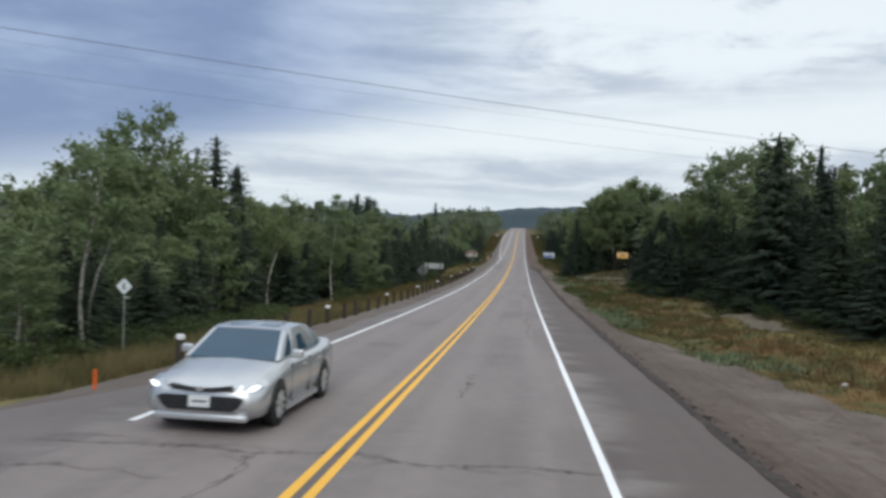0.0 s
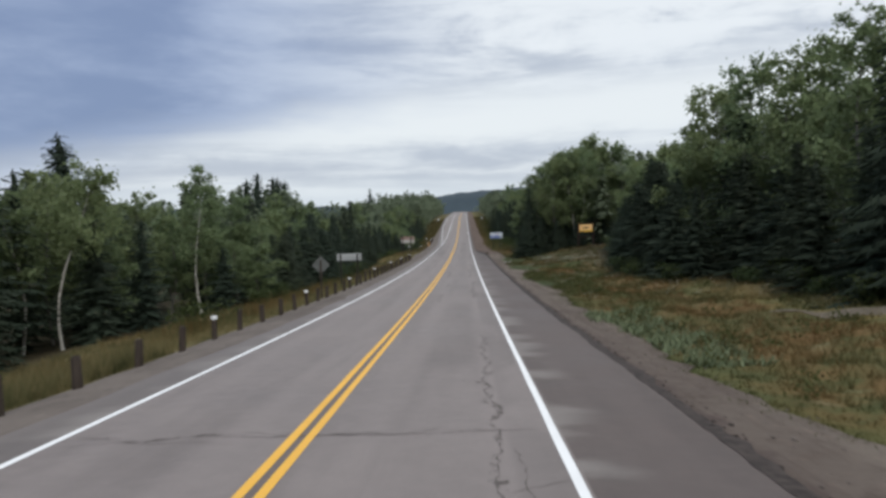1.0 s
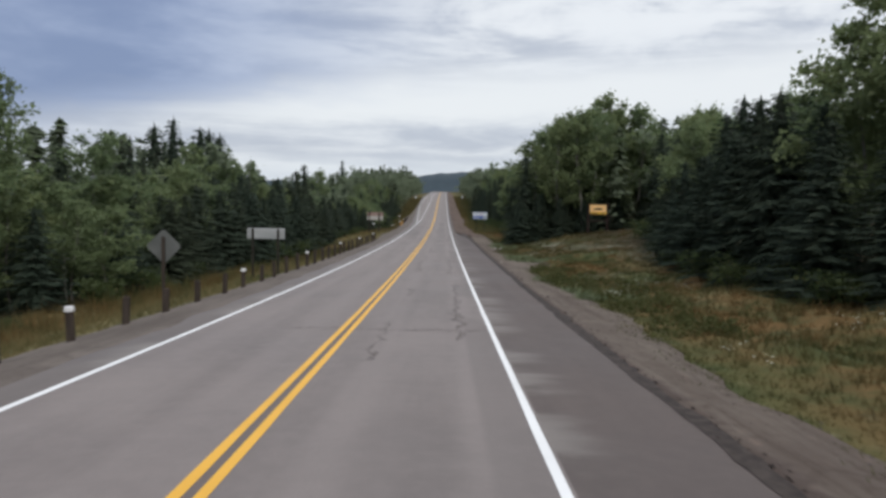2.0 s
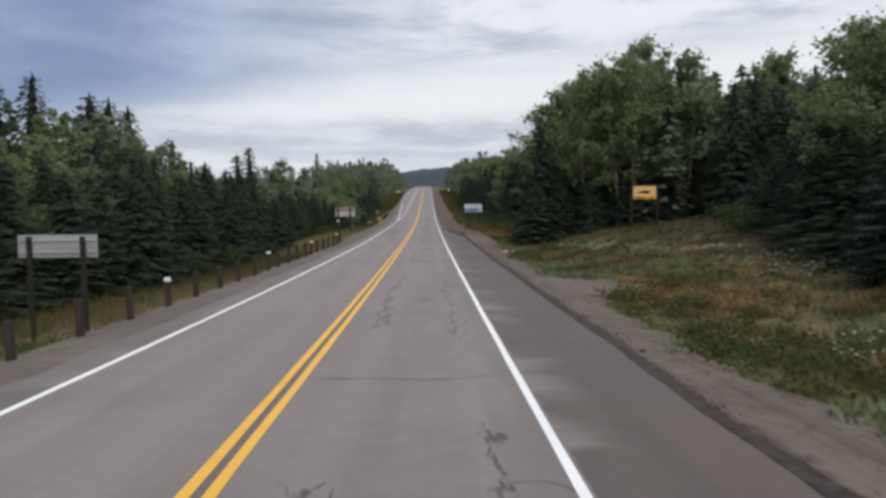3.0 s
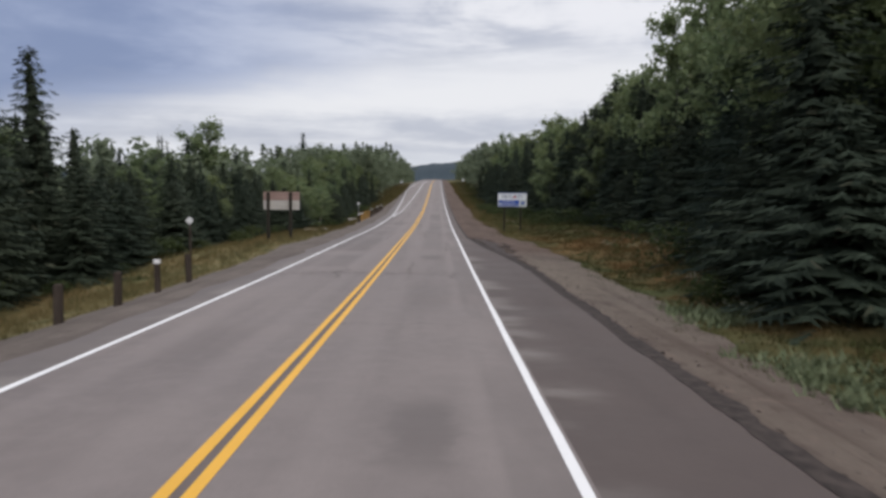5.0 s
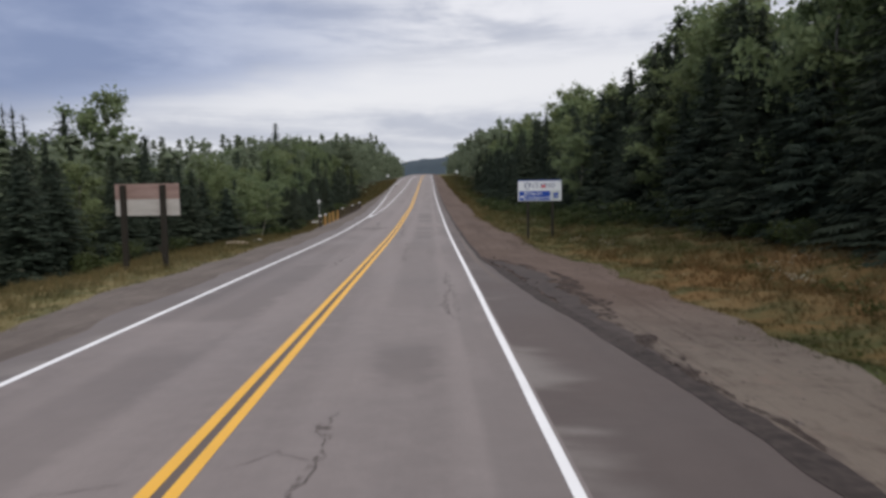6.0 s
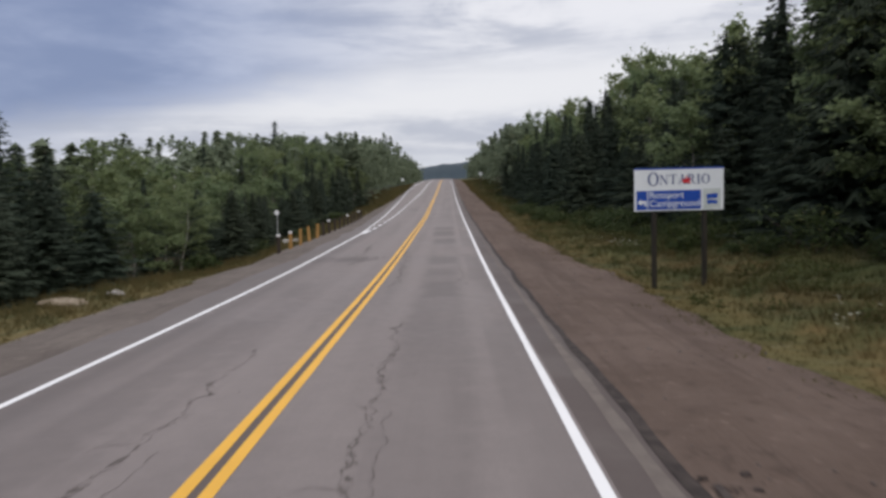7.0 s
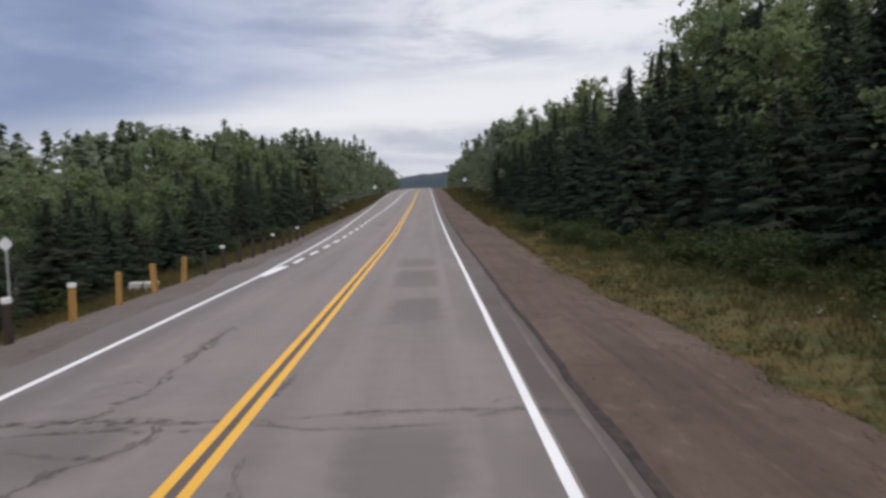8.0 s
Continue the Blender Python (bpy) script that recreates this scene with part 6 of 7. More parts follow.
def serif_word(word, height, width, mat, first=1.0):
    """Roman capitals with thick and thin strokes; first scales the first letter."""
    a, n, e = 0.17, 0.065, 0.05  # thick stroke, thin stroke, serif height

    def bar(x0, z0, x1, z1, w):
        return [(x0 - w / 2, z0), (x0 + w / 2, z0), (x1 + w / 2, z1), (x1 - w / 2, z1)]

    def foot(x, z, w=0.30):
        return [(x - w / 2, z), (x + w / 2, z), (x + w / 2, z + e), (x - w / 2, z + e)]

    def arc(cx, cz, rx, rz, t0, t1, wx, wz, parts=14):
        out, inn = [], []
        for i in range(parts + 1):
            w = radians(t0 + (t1 - t0) * i / parts)
            out.append((cx + rx * math.cos(w), cz + rz * math.sin(w)))
            inn.append((cx + (rx - wx) * math.cos(w), cz + (rz - wz) * math.sin(w)))
        return [[out[i], out[i + 1], inn[i + 1], inn[i]] for i in range(parts)]

    letters = {
        "O": (0.92, arc(0.46, 0.5, 0.46, 0.52, 0, 360, a, n, 28)),
        "N": (0.98, [bar(0.15, 0, 0.15, 1, n), bar(0.80, 0, 0.80, 1, n), bar(0.80, 0.0, 0.15, 1.0, a), foot(0.15, 0), foot(0.12, 1 - e, 0.24), foot(0.80, 1 - e)]),
        "T": (0.86, [bar(0.43, 0, 0.43, 1, a), foot(0.43, 0, 0.36), foot(0.43, 1 - e, 0.82), bar(0.045, 0.76, 0.045, 1, n), bar(0.815, 0.76, 0.815, 1, n)]),
        "A": (0.96, [bar(0.14, 0, 0.46, 1, n), bar(0.80, 0, 0.48, 1, a), foot(0.14, 0), foot(0.80, 0, 0.34), [(0.24, 0.30), (0.70, 0.30), (0.70, 0.36), (0.24, 0.36)]]),
        "R": (0.94, [bar(0.20, 0, 0.20, 1, a), foot(0.20, 0, 0.36), foot(0.16, 1 - e, 0.28), bar(0.82, 0, 0.46, 0.48, a), foot(0.84, 0, 0.24)] + arc(0.40, 0.74, 0.34, 0.26, -90, 90, a, n, 12) + [[(0.2, 1 - n), (0.4, 1 - n), (0.4, 1), (0.2, 1)], [(0.2, 0.48), (0.4, 0.48), (0.4, 0.48 + n), (0.2, 0.48 + n)]]),
        "I": (0.46, [bar(0.22, 0, 0.22, 1, a), foot(0.22, 0, 0.38), foot(0.22, 1 - e, 0.38)]),
    }
    parts, x = [], 0.0
    for i, ch in enumerate(word):
        w, polys = letters[ch]
        s = first if i == 0 else 1.0
        drop = -(s - 1) * 0.35
        for poly in polys:
            pts = [(x + px * s, drop + pz * s) for px, pz in poly]
            n_ = len(pts)
            parts.append(([Vector((px, 0, pz)) for px, pz in pts] + [Vector((px, -0.004, pz)) for px, pz in pts], [tuple(range(n_)), tuple(range(n_, 2 * n_))[::-1]] + [(j, n_ + j, n_ + (j + 1) % n_, (j + 1) % n_) for j in range(n_)]))
        x += w * s + 0.10
    v, f = join(parts)
    k = width / (x - 0.10)
    return mesh_of("lettering", [(p.x * k, p.y, p.z * height) for p in v], f, mat)


def plate(name, mat, x0, x1, z0, z1, y0=0.0, thick=0.006, bevel=0.0):
    return box(name, mat, x0, x1, y0 - thick, y0, z0, z1, bevel=bevel)


def shape(name, mat, pts, y0, thick=0.005):
    """A flat cut-out with thickness, from outline points in x and z."""
    n = len(pts)
    verts = [(x, y0, z) for x, z in pts] + [(x, y0 - thick, z) for x, z in pts]
    faces = [tuple(range(n))[::-1], tuple(range(n, 2 * n))] + [(i, (i + 1) % n, n + (i + 1) % n, n + i) for i in range(n)]
    return mesh_of(name, verts, faces, mat)


def sign_post(name, mat, x, y, zbot, ztop, r=0.075, bevel=0.015):
    return box(name, mat, x - r, x + r, y - r, y + r, zbot, ztop, bevel=bevel)


# campground sign; its face looks back along the road
Z0 = float(road_z(196.5))
t = thing("campground_sign", "white and blue campground sign on two timber posts", "road sign", "", pose(7.89, 196.5, Z0, 0, 0, 1.0))
panel = part("panel", box("panel", SIGN_WHITE, 0, 2.68, -0.02, 0.02, 2.05, 3.31, bevel=0.006), t, "white panel with blue top edge")
part("top_trim", box("top_trim", SIGN_BLUE, -0.004, 2.684, -0.026, 0.026, 3.285, 3.33, bevel=0.004), panel)
part("blue_field", plate("blue_field", SIGN_BLUE, 0.06, 2.0, 2.09, 2.66, -0.0215), panel, "blue field with white lettering")
part("divider", plate("divider", SIGN_WHITE, 0.385, 0.41, 2.09, 2.66, -0.0285, 0.003), panel)
part("border", plate("border", SIGN_WHITE, 0.06, 2.0, 2.662, 2.675, -0.0215, 0.009), panel)
part("badge_square", plate("badge_square", BADGE_GREY, 2.06, 2.60, 2.09, 2.69, -0.0215), panel)
part("badge_mark", shape("badge_mark", SIGN_BLUE, [(2.16, 2.52), (2.50, 2.55), (2.49, 2.40), (2.40, 2.38), (2.30, 2.40), (2.17, 2.37)], -0.0285), panel)
part("badge_mark", shape("badge_mark", SIGN_BLUE, [(2.17, 2.33), (2.28, 2.36), (2.40, 2.33), (2.49, 2.34), (2.48, 2.22), (2.30, 2.24), (2.19, 2.21)], -0.0285), panel)
part("arrow", shape("arrow", SIGN_WHITE, [(0.09, 2.31), (0.21, 2.42), (0.20, 2.355), (0.34, 2.36), (0.355, 2.345), (0.355, 2.20), (0.30, 2.20), (0.30, 2.285), (0.20, 2.27), (0.21, 2.21)], -0.0285), panel)
part("lettering", serif_word("ONTARIO", 0.29, 1.86, SIGN_NAVY, 1.35), panel, "", pose(0.40, -0.0215, 2.84))
part("emblem", shape("emblem", SIGN_RED, [(1.46, 2.86), (1.42, 2.98), (1.50, 2.98), (1.56, 3.08), (1.62, 2.99), (1.70, 3.02), (1.66, 2.93), (1.68, 2.85), (1.57, 2.88)], -0.0295), panel)
part("lettering", text_mesh("Rossport", 0.28, SIGN_WHITE, "lettering", 1.03), panel, "", pose(0.46, -0.0285, 2.435))
part("lettering", text_mesh("Campground", 0.28, SIGN_WHITE, "lettering", 1.50), panel, "", pose(0.46, -0.0285, 2.18))
for x in (0.62, 2.14):
    zb = float(land(7.89 + x, 196.6)) - Z0
    part("post", sign_post("sign_post", SIGN_POST, x, 0.095, zb - 0.3, 3.2, 0.068), t, "dark timber post")

# amber sign on the bank
gy0 = 136.65
Z0 = float(road_z(gy0))
t = thing("amber_sign", "amber roadside sign in a red-brown timber frame", "road sign", "", pose(18.66, gy0, Z0, 0, 0, 2))
panel = part("panel", box("panel", AMBER, 0, 1.86, -0.02, 0.02, 3.59, 4.62, bevel=0.005), t)
part("strip", plate("strip", AMBER_YELLOW, 0.02, 1.84, 3.61, 3.80, -0.0215), panel)
part("silhouette", shape("silhouette", BLACK_PAINT, [(0.40, 4.06), (0.44, 4.18), (0.66, 4.20), (0.90, 4.27), (1.12, 4.25), (1.28, 4.22), (1.33, 4.32), (1.36, 4.16), (1.44, 4.08), (1.30, 4.10), (1.12, 4.02), (0.86, 4.06), (0.62, 4.05)], -0.0215), panel, "dark plain silhouette")
for x0, x1 in ((0.10, 0.24), (0.28, 0.40), (0.44, 0.58), (0.62, 0.72), (0.76, 0.90), (1.30, 1.46), (1.52, 1.64)):
    part("bar", plate("bar", BLACK_PAINT, x0, x1, 3.65, 3.76, -0.0285), panel)
for x in (-0.13, 1.99):
    zb = float(land(18.66 + x, gy0)) - Z0
    part("post", sign_post("sign_post", RED_BROWN, x, 0.05, zb - 0.3, 4.75, 0.09), t)
part("crossbar", box("crossbar", RED_BROWN, -0.04, 1.90, 0.0, 0.08, 4.63, 4.72, bevel=0.01), t)
part("crossbar", box("crossbar", RED_BROWN, -0.04, 1.90, 0.0, 0.08, 2.78, 2.90, bevel=0.01), t)
part("crossbar", box("crossbar", RED_BROWN, -0.04, 1.90, 0.0, 0.08, 3.49, 3.58, bevel=0.01), t)

# back of a wide sign for the other direction
Z0 = float(road_z(96.1))
t = thing("sign_back", "wide grey aluminium sign seen from behind", "road sign", "", pose(-9.38, 96.1, Z0, 0, 0, -3))
panel = part("panel", box("panel", ALUMINIUM, 0, 2.28, 0.09, 0.115, 1.60, 2.24, bevel=0.006), t)
for z in (1.74, 2.08):
    part("rail", box("rail", ALUMINIUM, 0.03, 2.25, 0.06, 0.088, z - 0.025, z + 0.025, bevel=0.005), panel)
for x in (0.37, 1.90):
    zb = float(land(-9.38 + x, 96.1)) - Z0
    part("post", sign_post("sign_post", SIGN_POST, x, 0.0, zb - 0.3, 2.20, 0.06), t, "dark timber post")

# back of a plywood sign
Z0 = float(road_z(180.2))
t = thing("plywood_sign_back", "plywood sign back, faded red above pale grey", "road sign", "", pose(-10.38, 180.25, Z0, 0, 0, -4))
panel = part("panel", box("panel", PLY_PALE, 0, 2.66, 0.11, 0.135, 1.89, 2.56, bevel=0.004), t, "pale grey plywood sheet")
part("panel", box("upper_panel", PLY_RED, 0, 2.66, 0.108, 0.133, 2.563, 3.18, bevel=0.004), t, "faded red plywood sheet")
for x in (0.38, 2.02):
    zb = float(land(-10.38 + x, 180.2)) - Z0
    part("post", sign_post("sign_post", SIGN_POST, x, 0.0, zb - 0.3, 3.14, 0.10), t, "dark timber post")
part("brace", bm_mesh("brace", (lambda b: (bmesh.ops.rotate(b, verts=b.verts, cent=(2.14, 0, 0), matrix=Matrix.Rotation(-0.42, 3, "Y")), b)[1])(box_bm(2.10, 2.18, -0.2, -0.12, -0.5, 0.75, 0.01)), SIGN_POST), t)


def diamond_sign(name, label, x, y, zc, half, face, back, post_mat, r, front=True):
    z0 = float(road_z(y))
    t = thing(name, label, "road sign", "", pose(x, y, z0, 0, 0, 2))
    bm = box_bm(-half * 0.7071, half * 0.7071, -0.006, 0.006, -half * 0.7071, half * 0.7071)
    bmesh.ops.bevel(bm, geom=[e for e in bm.edges if abs(e.verts[0].co.y - e.verts[1].co.y) > 0.001], offset=half * 0.09, segments=3, affect="EDGES")
    bmesh.ops.rotate(bm, verts=bm.verts, cent=(0, 0, 0), matrix=Matrix.Rotation(radians(45), 3, "Y"))
    off = -0.012 - r if front else r + 0.012
    bmesh.ops.translate(bm, verts=bm.verts, vec=(0, off, zc))
    p = part("panel", bm_mesh("panel", bm, face if front else back), t)
    zb = float(land(x, y)) - z0
    part("post", box("sign_post", post_mat, -r, r, -r, r, zb - 0.3, zc + (half * 0.55 if not front else 0.05), bevel=r * 0.25), t)
    return t, p, off


t, p, off = diamond_sign("warning_sign_back", "grey back of a diamond warning sign on a timber post", -7.05, 75.6, 1.80, 0.60, DARK_SHEET, DARK_SHEET, POST_WOOD, 0.05, False)
t, p, off = diamond_sign("trail_marker_sign", "small pale diamond sign on a thin steel post", -11.66, 26.9, 1.45, 0.30, SIGN_WHITE, DARK_SHEET, ALUMINIUM, 0.014)
part("bar", plate("bar", BLACK_PAINT, -0.03, 0.03, 1.34, 1.56, off - 0.0065), p)
part("tab", box("tab", ALUMINIUM, 0.04, 0.20, -0.045, -0.035, 1.02, 1.10), t)
t, p, off = diamond_sign("delineator_sign", "small pale diamond marker at the end of the posts", -6.75, 151.9, 1.90, 0.15, SIGN_GREY, DARK_SHEET, POST_WOOD, 0.03)
t, p, off = diamond_sign("delineator_sign", "small pale diamond marker beside the capped post", -7.0, 215.4, 1.86, 0.17, SIGN_GREY, DARK_SHEET, ALUMINIUM, 0.018)
t, p, off = diamond_sign("distant_sign", "small white roadside sign near the crest", -9.2, 372, 2.1, 0.45, SIGN_WHITE, DARK_SHEET, POST_WOOD, 0.05)
t, p, off = diamond_sign("distant_sign", "small white roadside sign near the crest", 9.2, 340, 3.6, 0.42, SIGN_WHITE, DARK_SHEET, POST_WOOD, 0.05)


# ---- rocks and clods ----
def rock(x, y, size, mat, name, label, group, seed):
    bm = bmesh.new()
    bmesh.ops.create_icosphere(bm, subdivisions=2, radius=1)
    for v in bm.verts:
        k = 1 + 0.32 * noise.noise(v.co * 1.4 + Vector((seed, 0, 0))) + 0.15 * noise.noise(v.co * 3.3 + Vector((0, seed, 0)))
        v.co = Vector((v.co.x * size[0], v.co.y * size[1], v.co.z * size[2])) * k
    ob = new(name, bm_mesh(name, bm, mat))
    u = x - float(road_x(y))
    ob.matrix_basis = pose(x, y, max(float(land(x, y)), float(road_z(y)) - 0.14 if abs(u) < 6 else -99) + size[2] * 0.45, 0, 0, seed * 37)
    tagged(ob, label, "rock" if mat is ROCK else "soil mound" if mat is SAND else "dirt clod", group)


for i, (x, y, s) in enumerate(((7.9, 131.8, (0.19, 0.14, 0.10)), (8.5, 132.6, (0.16, 0.13, 0.12)), (6.6, 105.5, (0.09, 0.07, 0.05)), (-8.5, 198.0, (0.34, 0.22, 0.13)), (-9.0, 196.2, (0.16, 0.12, 0.08)), (11.0, 21.7, (0.14, 0.07, 0.05)))):
    rock(x, y, s, ROCK, "rock", "pale grey rock lying in the verge", "rocks in the verge", i + 1)
rock(-9.4, 196.4, (1.0, 0.6, 0.14), SAND, "sand_mound", "low mound of pale sandy soil in the grass", "", 77)
for i, (x, y, s) in enumerate(((5.49, 186.1, 0.09), (5.62, 185.5, 0.05), (5.21, 183.1, 0.07), (5.05, 183.3, 0.04), (5.88, 183.9, 0.05), (5.35, 183.3, 0.04), (5.7, 184.8, 0.04), (5.3, 184.9, 0.03), (6.2, 205.2, 0.07), (6.5, 186.9, 0.05))):
    rock(x, y, (s, s * 0.8, s * 0.5), CLOD, "dirt_clod", "dark clod of dirt on the gravel", "clods on the gravel", i + 30)
t = thing("concrete_block", "pale concrete culvert block beside the golden posts", "concrete block", "", pose(-9.3, 230.0, float(land(-9.3, 230.0)), 0, 0, 8))
part("block", box("block", CONCRETE, -0.55, 0.55, -0.3, 0.3, -0.35, 0.34, bevel=0.04), t)

# ---- power cables crossing high over the road ----
for y0, lift, k in ((30.08, 0.0, 0.010), (33.0, -0.88, 0.0045), (33.0, 0.03, 0.003)):
    pts, rad = [], []
    for j in range(41):
        x = -45 + 105 * j / 40
        pts.append((x, y0 + 0.669 * x, 6.656 + lift - 0.018 * x + 0.00053 * (x - 5) ** 2))
        rad.append(k)
    v, f = tube(pts, rad, 6)
    tagged(new("power_cable", mesh_of("power_cable", v, f, CABLE, True)), "thin dark power cable crossing over the road", "cable", "power cables over the road")


# ---- the silver car ----
def sedan(m):
    car = thing("car", "silver-blue four-door sedan with lit headlights", "car", "", m)
    # stations from nose to tail: y, sill, waist, hood or deck height, half width at sill, waist, top
    st = [(0.00, 0.30, 0.50, 0.60, 0.64, 0.72, 0.54), (0.10, 0.22, 0.55, 0.70, 0.80, 0.85, 0.68), (0.28, 0.18, 0.62, 0.78, 0.87, 0.90, 0.74), (0.60, 0.18, 0.70, 0.86, 0.88, 0.905, 0.74),
          (1.00, 0.18, 0.76, 0.93, 0.895, 0.915, 0.76), (1.45, 0.18, 0.82, 0.99, 0.90, 0.92, 0.78), (2.00, 0.18, 0.86, 1.00, 0.90, 0.92, 0.80), (2.80, 0.18, 0.88, 1.01, 0.90, 0.92, 0.80),
          (3.60, 0.18, 0.90, 1.02, 0.90, 0.92, 0.79), (4.15, 0.20, 0.92, 1.06, 0.89, 0.91, 0.77), (4.60, 0.24, 0.92, 1.08, 0.86, 0.88, 0.74), (4.88, 0.30, 0.86, 1.04, 0.78, 0.82, 0.68), (4.96, 0.40, 0.74, 0.90, 0.66, 0.72, 0.58)]
    verts, faces = [], []
    for y, zs_, zw, zt, ws, ww, wt in st:
        ring = [(0, zs_), (ws * 0.8, zs_), (ws, zs_ + 0.08), (ww + 0.005, (zs_ + zw) / 2), (ww, zw), (wt + 0.05, zt - 0.03), (wt, zt), (wt * 0.5, zt + 0.02), (0, zt + 0.03)]
        ring = [(-x, z) for x, z in ring[::-1]][:-1] + ring
        verts += [(x, y, z) for x, z in ring]
    n = 17
    for i in range(len(st) - 1):
        for k in range(n - 1):
            a = i * n + k
            faces.append((a, a + n, a + n + 1, a + 1))
    faces.append(tuple(range(n))[::-1])
    faces.append(tuple((len(st) - 1) * n + k for k in range(n)))
    me = mesh_of("body", verts, faces, CAR_PAINT, True)
    bm = bmesh.new()
    bm.from_mesh(me)
    # wheel arches
    bmesh.ops.recalc_face_normals(bm, faces=bm.faces)
    bm.to_mesh(me)
    bm.free()
    body = part("body", me, car)
    # greenhouse: base and roof outlines
    base = [(1.24, 0.80, 0.985), (1.95, 0.83, 1.00), (2.75, 0.83, 1.01), (3.55, 0.82, 1.02), (4.26, 0.70, 1.07)]
    roof = [(2.00, 0.645, 1.405), (2.25, 0.665, 1.44), (2.80, 0.67, 1.46), (3.25, 0.65, 1.445), (3.55, 0.60, 1.40)]

    def pane(name, mat, pts, label="", push=0.0):
        c = Vector((0, 2.8, 1.1))
        front = [Vector(p) for p in pts]
        nrm = (front[1] - front[0]).cross(front[2] - front[0]).normalized()
        if nrm.dot(front[0] - c) < 0:
            nrm = -nrm
        outer = [p + nrm * (0.006 + push) for p in front]
        inner = [p - nrm * 0.02 for p in front]
        k = len(pts)
        fs = [tuple(range(k)), tuple(range(k, 2 * k))[::-1]] + [(i, k + i, k + (i + 1) % k, (i + 1) % k) for i in range(k)]
        return part(name, mesh_of(name, outer + inner, fs, mat), body, label)

    shell, sf = [], []
    for (y0, w0, z0), (y1, w1, z1) in zip(base, roof):
        shell += [(-w0, y0, z0), (-w1, y1, z1), (-w1 * 0.5, y1, z1 + 0.022), (0, y1, z1 + 0.03), (w1 * 0.5, y1, z1 + 0.022), (w1, y1, z1), (w0, y0, z0)]
    for i in range(4):
        for k in range(6):
            a = i * 7 + k
            sf.append((a, a + 1, a + 8, a + 7))
    sf += [tuple(range(7))[::-1], tuple(range(28, 35))]
    part("roof", mesh_of("roof", shell, sf, CAR_PAINT), body)
    part("sunroof", mesh_of("sunroof", [(-0.42, 2.22, 1.466), (0.42, 2.22, 1.466), (0.42, 2.80, 1.490), (-0.42, 2.80, 1.490), (-0.42, 2.22, 1.44), (0.42, 2.22, 1.44), (0.42, 2.80, 1.46), (-0.42, 2.80, 1.46)], [(0, 1, 2, 3), (7, 6, 5, 4), (0, 4, 5, 1), (1, 5, 6, 2), (2, 6, 7, 3), (3, 7, 4, 0)], CAR_GLASS), body, "dark glass sunroof")
    lerp = lambda a, b, f: tuple(p + (q - p) * f for p, q in zip(a, b))
    wl0, wr0 = (-0.80, 1.24, 0.985), (0.80, 1.24, 0.985)
    wl1, wr1 = (-0.645, 2.00, 1.405), (0.645, 2.00, 1.405)
    pane("windshield", CAR_GLASS, [lerp(wl0, wr0, 0.04), lerp(wl0, wr0, 0.96), lerp(wl1, wr1, 0.95), lerp(wl1, wr1, 0.05)], "tinted windshield")
    pane("rear_window", CAR_GLASS, [(-0.64, 4.21, 1.09), (0.64, 4.21, 1.09), (0.52, 3.58, 1.39), (-0.52, 3.58, 1.39)], "tinted rear window")
    for s in (-1, 1):
        pane("side_window", CAR_GLASS, [(s * 0.80, 1.48, 1.015), (s * 0.825, 2.71, 1.03), (s * 0.675, 2.71, 1.415), (s * 0.662, 2.10, 1.385)])
        pane("side_window", CAR_GLASS, [(s * 0.825, 2.75, 1.03), (s * 0.800, 3.82, 1.055), (s * 0.645, 3.48, 1.385), (s * 0.675, 2.75, 1.415)])
        # mirror
        bm = box_bm(s * 0.90 - 0.02 if s > 0 else s * 0.90 - 0.17, s * 0.90 + 0.17 if s > 0 else s * 0.90 + 0.02, 1.66, 1.80, 0.99, 1.13, 0.035, 3)
        part("mirror", bm_mesh("mirror", bm, CAR_PAINT, True), body, "silver door mirror")
        # headlight: wedge wrapped round the corner
        hl = [(s * 0.56, 0.065, 0.655), (s * 0.80, 0.15, 0.66), (s * 0.905, 0.40, 0.72), (s * 0.84, 0.50, 0.795), (s * 0.72, 0.26, 0.765), (s * 0.56, 0.11, 0.725)]
        inner = [(x * 0.97, y + 0.08, z - 0.01) for x, y, z in hl]
        k = len(hl)
        part("headlight", mesh_of("headlight", [(x * 1.012, y - 0.012, z + 0.004) for x, y, z in hl] + inner, [tuple(range(k)), tuple(range(k, 2 * k))[::-1]] + [(i, k + i, k + (i + 1) % k, (i + 1) % k) for i in range(k)], LAMP_HOUSING), body, "clear headlight lens")
        bm = bmesh.new()
        bmesh.ops.create_uvsphere(bm, u_segments=12, v_segments=8, radius=0.055, matrix=pose(s * 0.775, 0.125, 0.69, 0, -20 * s, 24 * s) @ Matrix.Diagonal((1.75, 0.6, 0.62, 1)))
        part("running_lamp", bm_mesh("running_lamp", bm, HEADLIGHT, True), body, "lit white running lamp")
        bm = box_bm(s * 0.72 - 0.06, s * 0.72 + 0.06, 4.80, 4.95, 0.80, 0.92, 0.03, 2)
        part("tail_light", bm_mesh("tail_light", bm, SIGN_RED), body, "red tail light")
        # fog light recess
        part("fog_recess", bm_mesh("fog_recess", box_bm(s * 0.68 - 0.05, s * 0.68 + 0.05, 0.055, 0.16, 0.36, 0.43, 0.02), CAR_TRIM), body)
        # door seams
        for y in (1.62, 2.72, 3.70):
            part("door_seam", box("door_seam", CAR_TRIM, s * 0.915 - 0.012, s * 0.915 + 0.012, y - 0.006, y + 0.006, 0.28, 0.92), body)
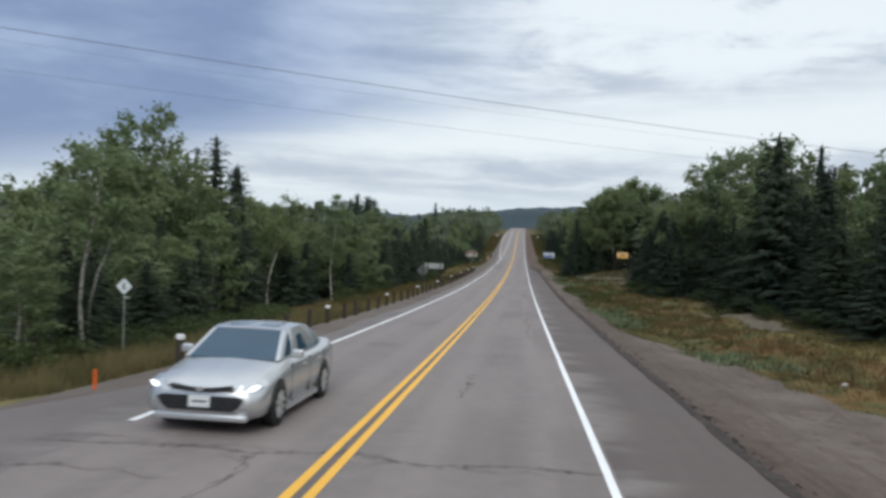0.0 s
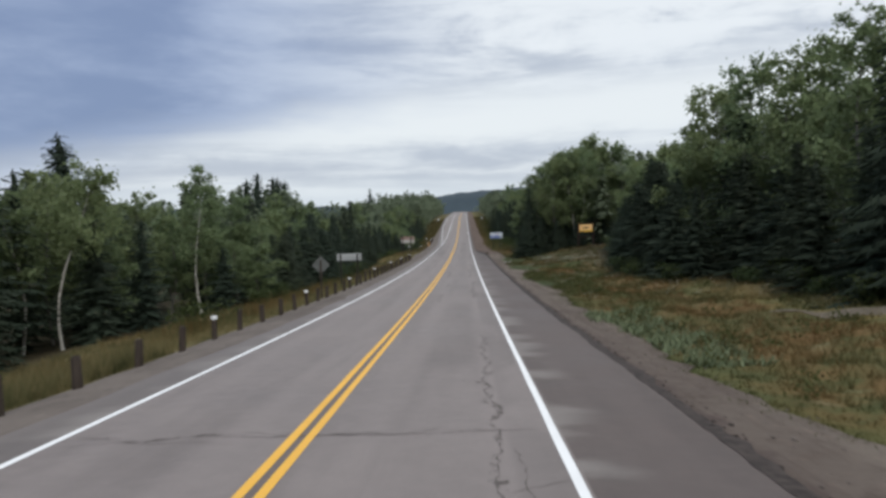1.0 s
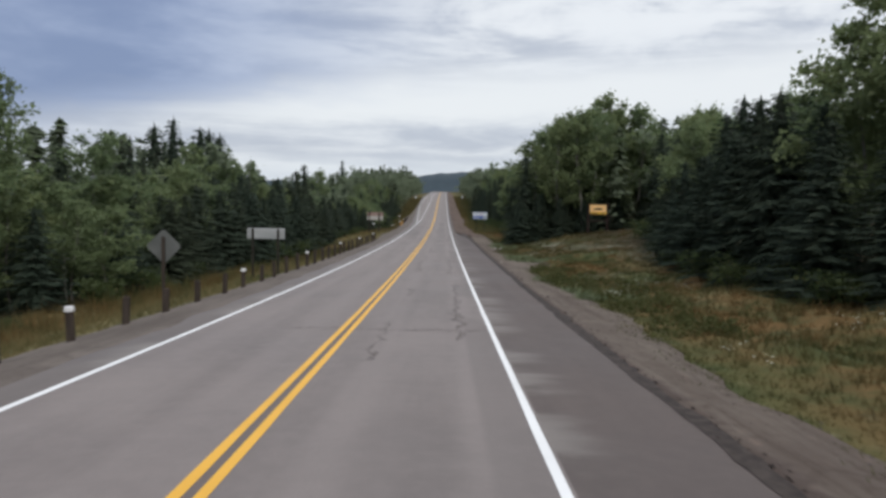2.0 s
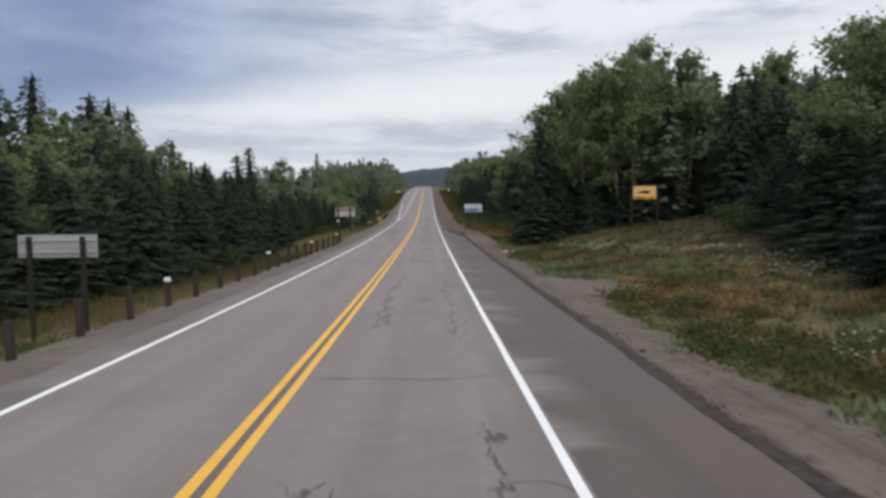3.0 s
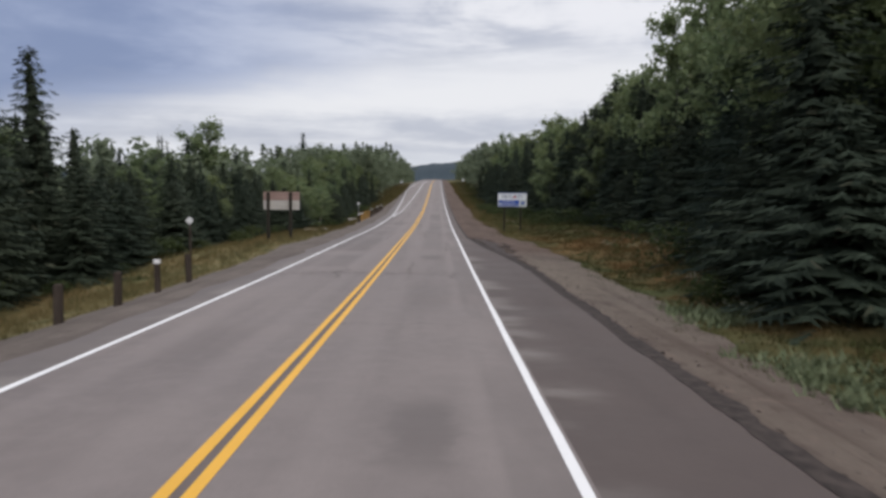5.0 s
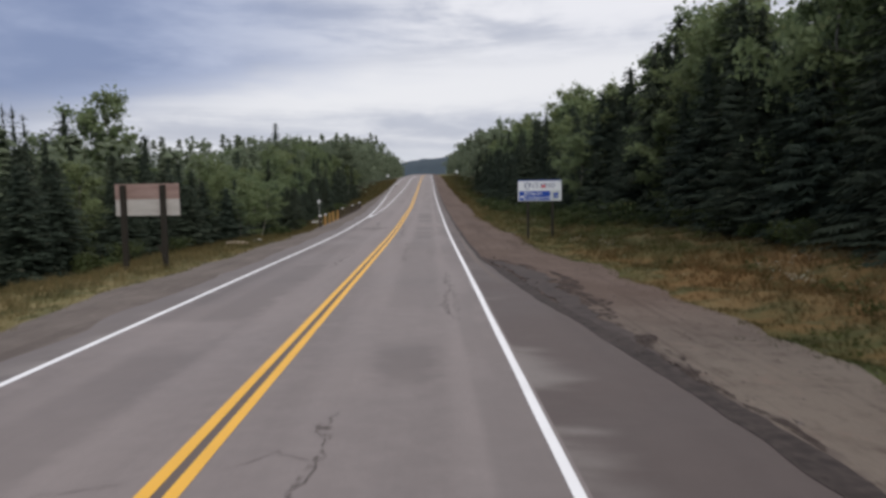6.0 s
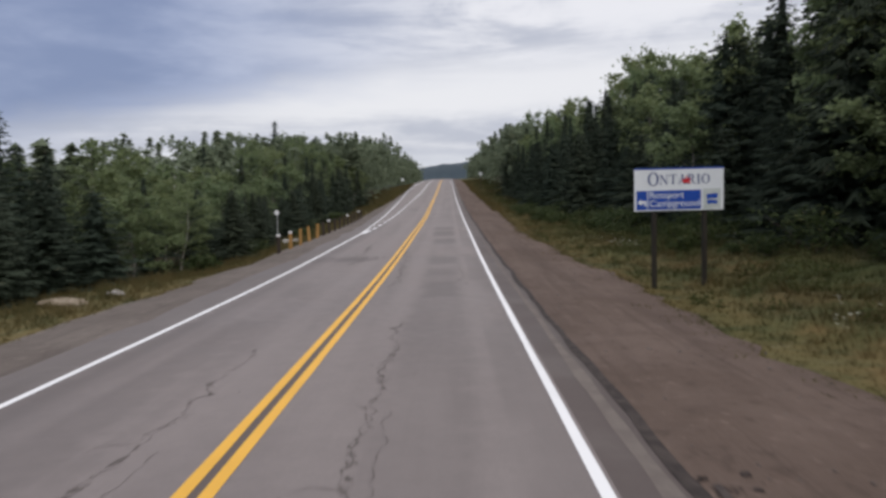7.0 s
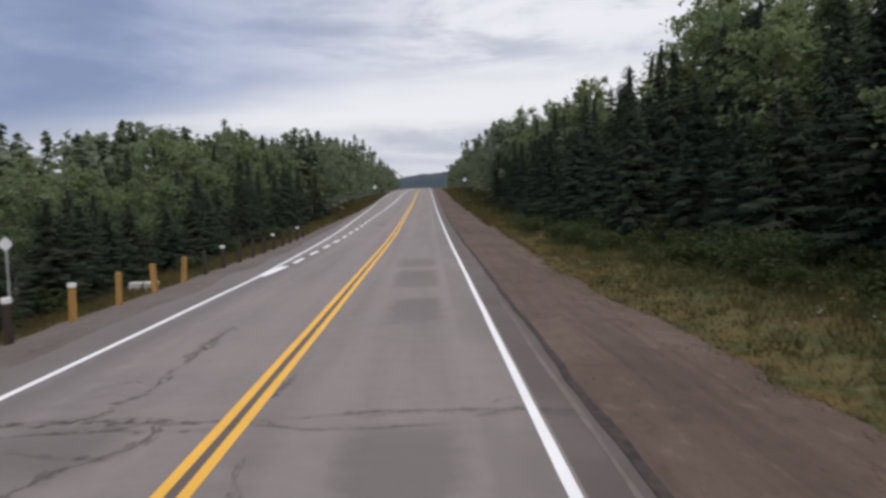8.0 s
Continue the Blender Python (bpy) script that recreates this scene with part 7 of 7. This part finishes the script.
        for y in (2.45, 3.45):
            part("door_handle", bm_mesh("door_handle", box_bm(s * 0.925 - 0.02, s * 0.925 + 0.02, y - 0.09, y + 0.09, 0.80, 0.83, 0.01), CHROME), body)
        part("sill", bm_mesh("sill", box_bm(s * 0.885 - 0.03, s * 0.885 + 0.03, 1.35, 3.42, 0.15, 0.25, 0.02), CAR_PAINT), body)
    # grilles and plate
    g = [(-0.50, 0.685), (-0.20, 0.64), (0, 0.63), (0.20, 0.64), (0.50, 0.685), (0.46, 0.725), (0.18, 0.685), (0, 0.675), (-0.18, 0.685), (-0.46, 0.725)]
    part("upper_grille", shape("upper_grille", CAR_TRIM, g, 0.06, 0.10), body, "narrow dark upper grille")
    part("lower_grille", shape("lower_grille", CAR_TRIM, [(-0.50, 0.345), (0.50, 0.345), (0.60, 0.42), (0.67, 0.53), (0.58, 0.565), (-0.58, 0.565), (-0.67, 0.53), (-0.60, 0.42)], 0.04, 0.062), body, "wide dark lower grille")
    for z, w in ((0.41, 0.53), (0.46, 0.57), (0.51, 0.60)):
        part("grille_slat", box("grille_slat", CAR_TRIM, -w, w, -0.032, -0.018, z - 0.008, z + 0.008), body)
    part("chin_spoiler", bm_mesh("chin_spoiler", box_bm(-0.72, 0.72, -0.01, 0.22, 0.19, 0.29, 0.03, 2), CAR_PAINT, True), body)
    plate_ = part("number_plate", box("number_plate", SIGN_GREY, -0.165, 0.165, -0.05, -0.04, 0.40, 0.57, bevel=0.004), body, "white number plate")
    part("bar", box("bar", DARK_SHEET, -0.11, 0.11, -0.0535, -0.0505, 0.47, 0.50), plate_)
    part("emblem", shape("emblem", CHROME, [(-0.07, 0.67), (-0.04, 0.635), (0.04, 0.635), (0.07, 0.67), (0.04, 0.70), (-0.04, 0.70)], -0.042, 0.008), body)
    # wheels
    for y in (0.95, 3.77):
        for s in (-1, 1):
            arch = bmesh.new()
            bmesh.ops.create_cone(arch, cap_ends=True, segments=28, radius1=0.385, radius2=0.385, depth=0.02, matrix=pose(s * 0.915, y, 0.36, 0, 90, 0))
            part("wheel_arch", bm_mesh("wheel_arch", arch, CAR_TRIM), body)
            wheel = new("wheel")
            wheel.parent = car
            wheel.matrix_basis = pose(s * 0.835, y, 0.335)
            bm = bmesh.new()
            prof = [(0.20, -0.11), (0.30, -0.115), (0.328, -0.09), (0.335, 0.0), (0.328, 0.09), (0.30, 0.115), (0.20, 0.11)]
            vs = [bm.verts.new((w, 0, r)) for r, w in prof]
            es = [bm.edges.new(e) for e in zip(vs, vs[1:])]
            bmesh.ops.spin(bm, geom=vs + es, cent=(0, 0, 0), axis=(1, 0, 0), angle=2 * math.pi, steps=32)
            bmesh.ops.remove_doubles(bm, verts=bm.verts, dist=0.0005)
            part("tyre", bm_mesh("tyre", bm, RUBBER, True), wheel)
            bm = bmesh.new()
            bmesh.ops.create_cone(bm, cap_ends=True, segments=28, radius1=0.225, radius2=0.225, depth=0.15, matrix=pose(0, 0, 0, 0, 90, 0))
            for k in range(10):
                a = 2 * math.pi * k / 10
                bmesh.ops.create_cube(bm, size=1, matrix=Matrix.Rotation(a, 4, "X") @ Matrix.Translation((s * 0.095, 0, 0.125)) @ Matrix.Diagonal((0.04, 0.05, 0.20, 1)))
            part("rim", bm_mesh("rim", bm, ALLOY), wheel, "silver alloy rim")
    return car


slope = math.degrees(math.atan((float(road_z(15.17)) - float(road_z(12.35))) / 2.82))
sedan(pose(-2.30, 11.42, float(road_z(11.42)) + 0.005, slope, 0, 0))
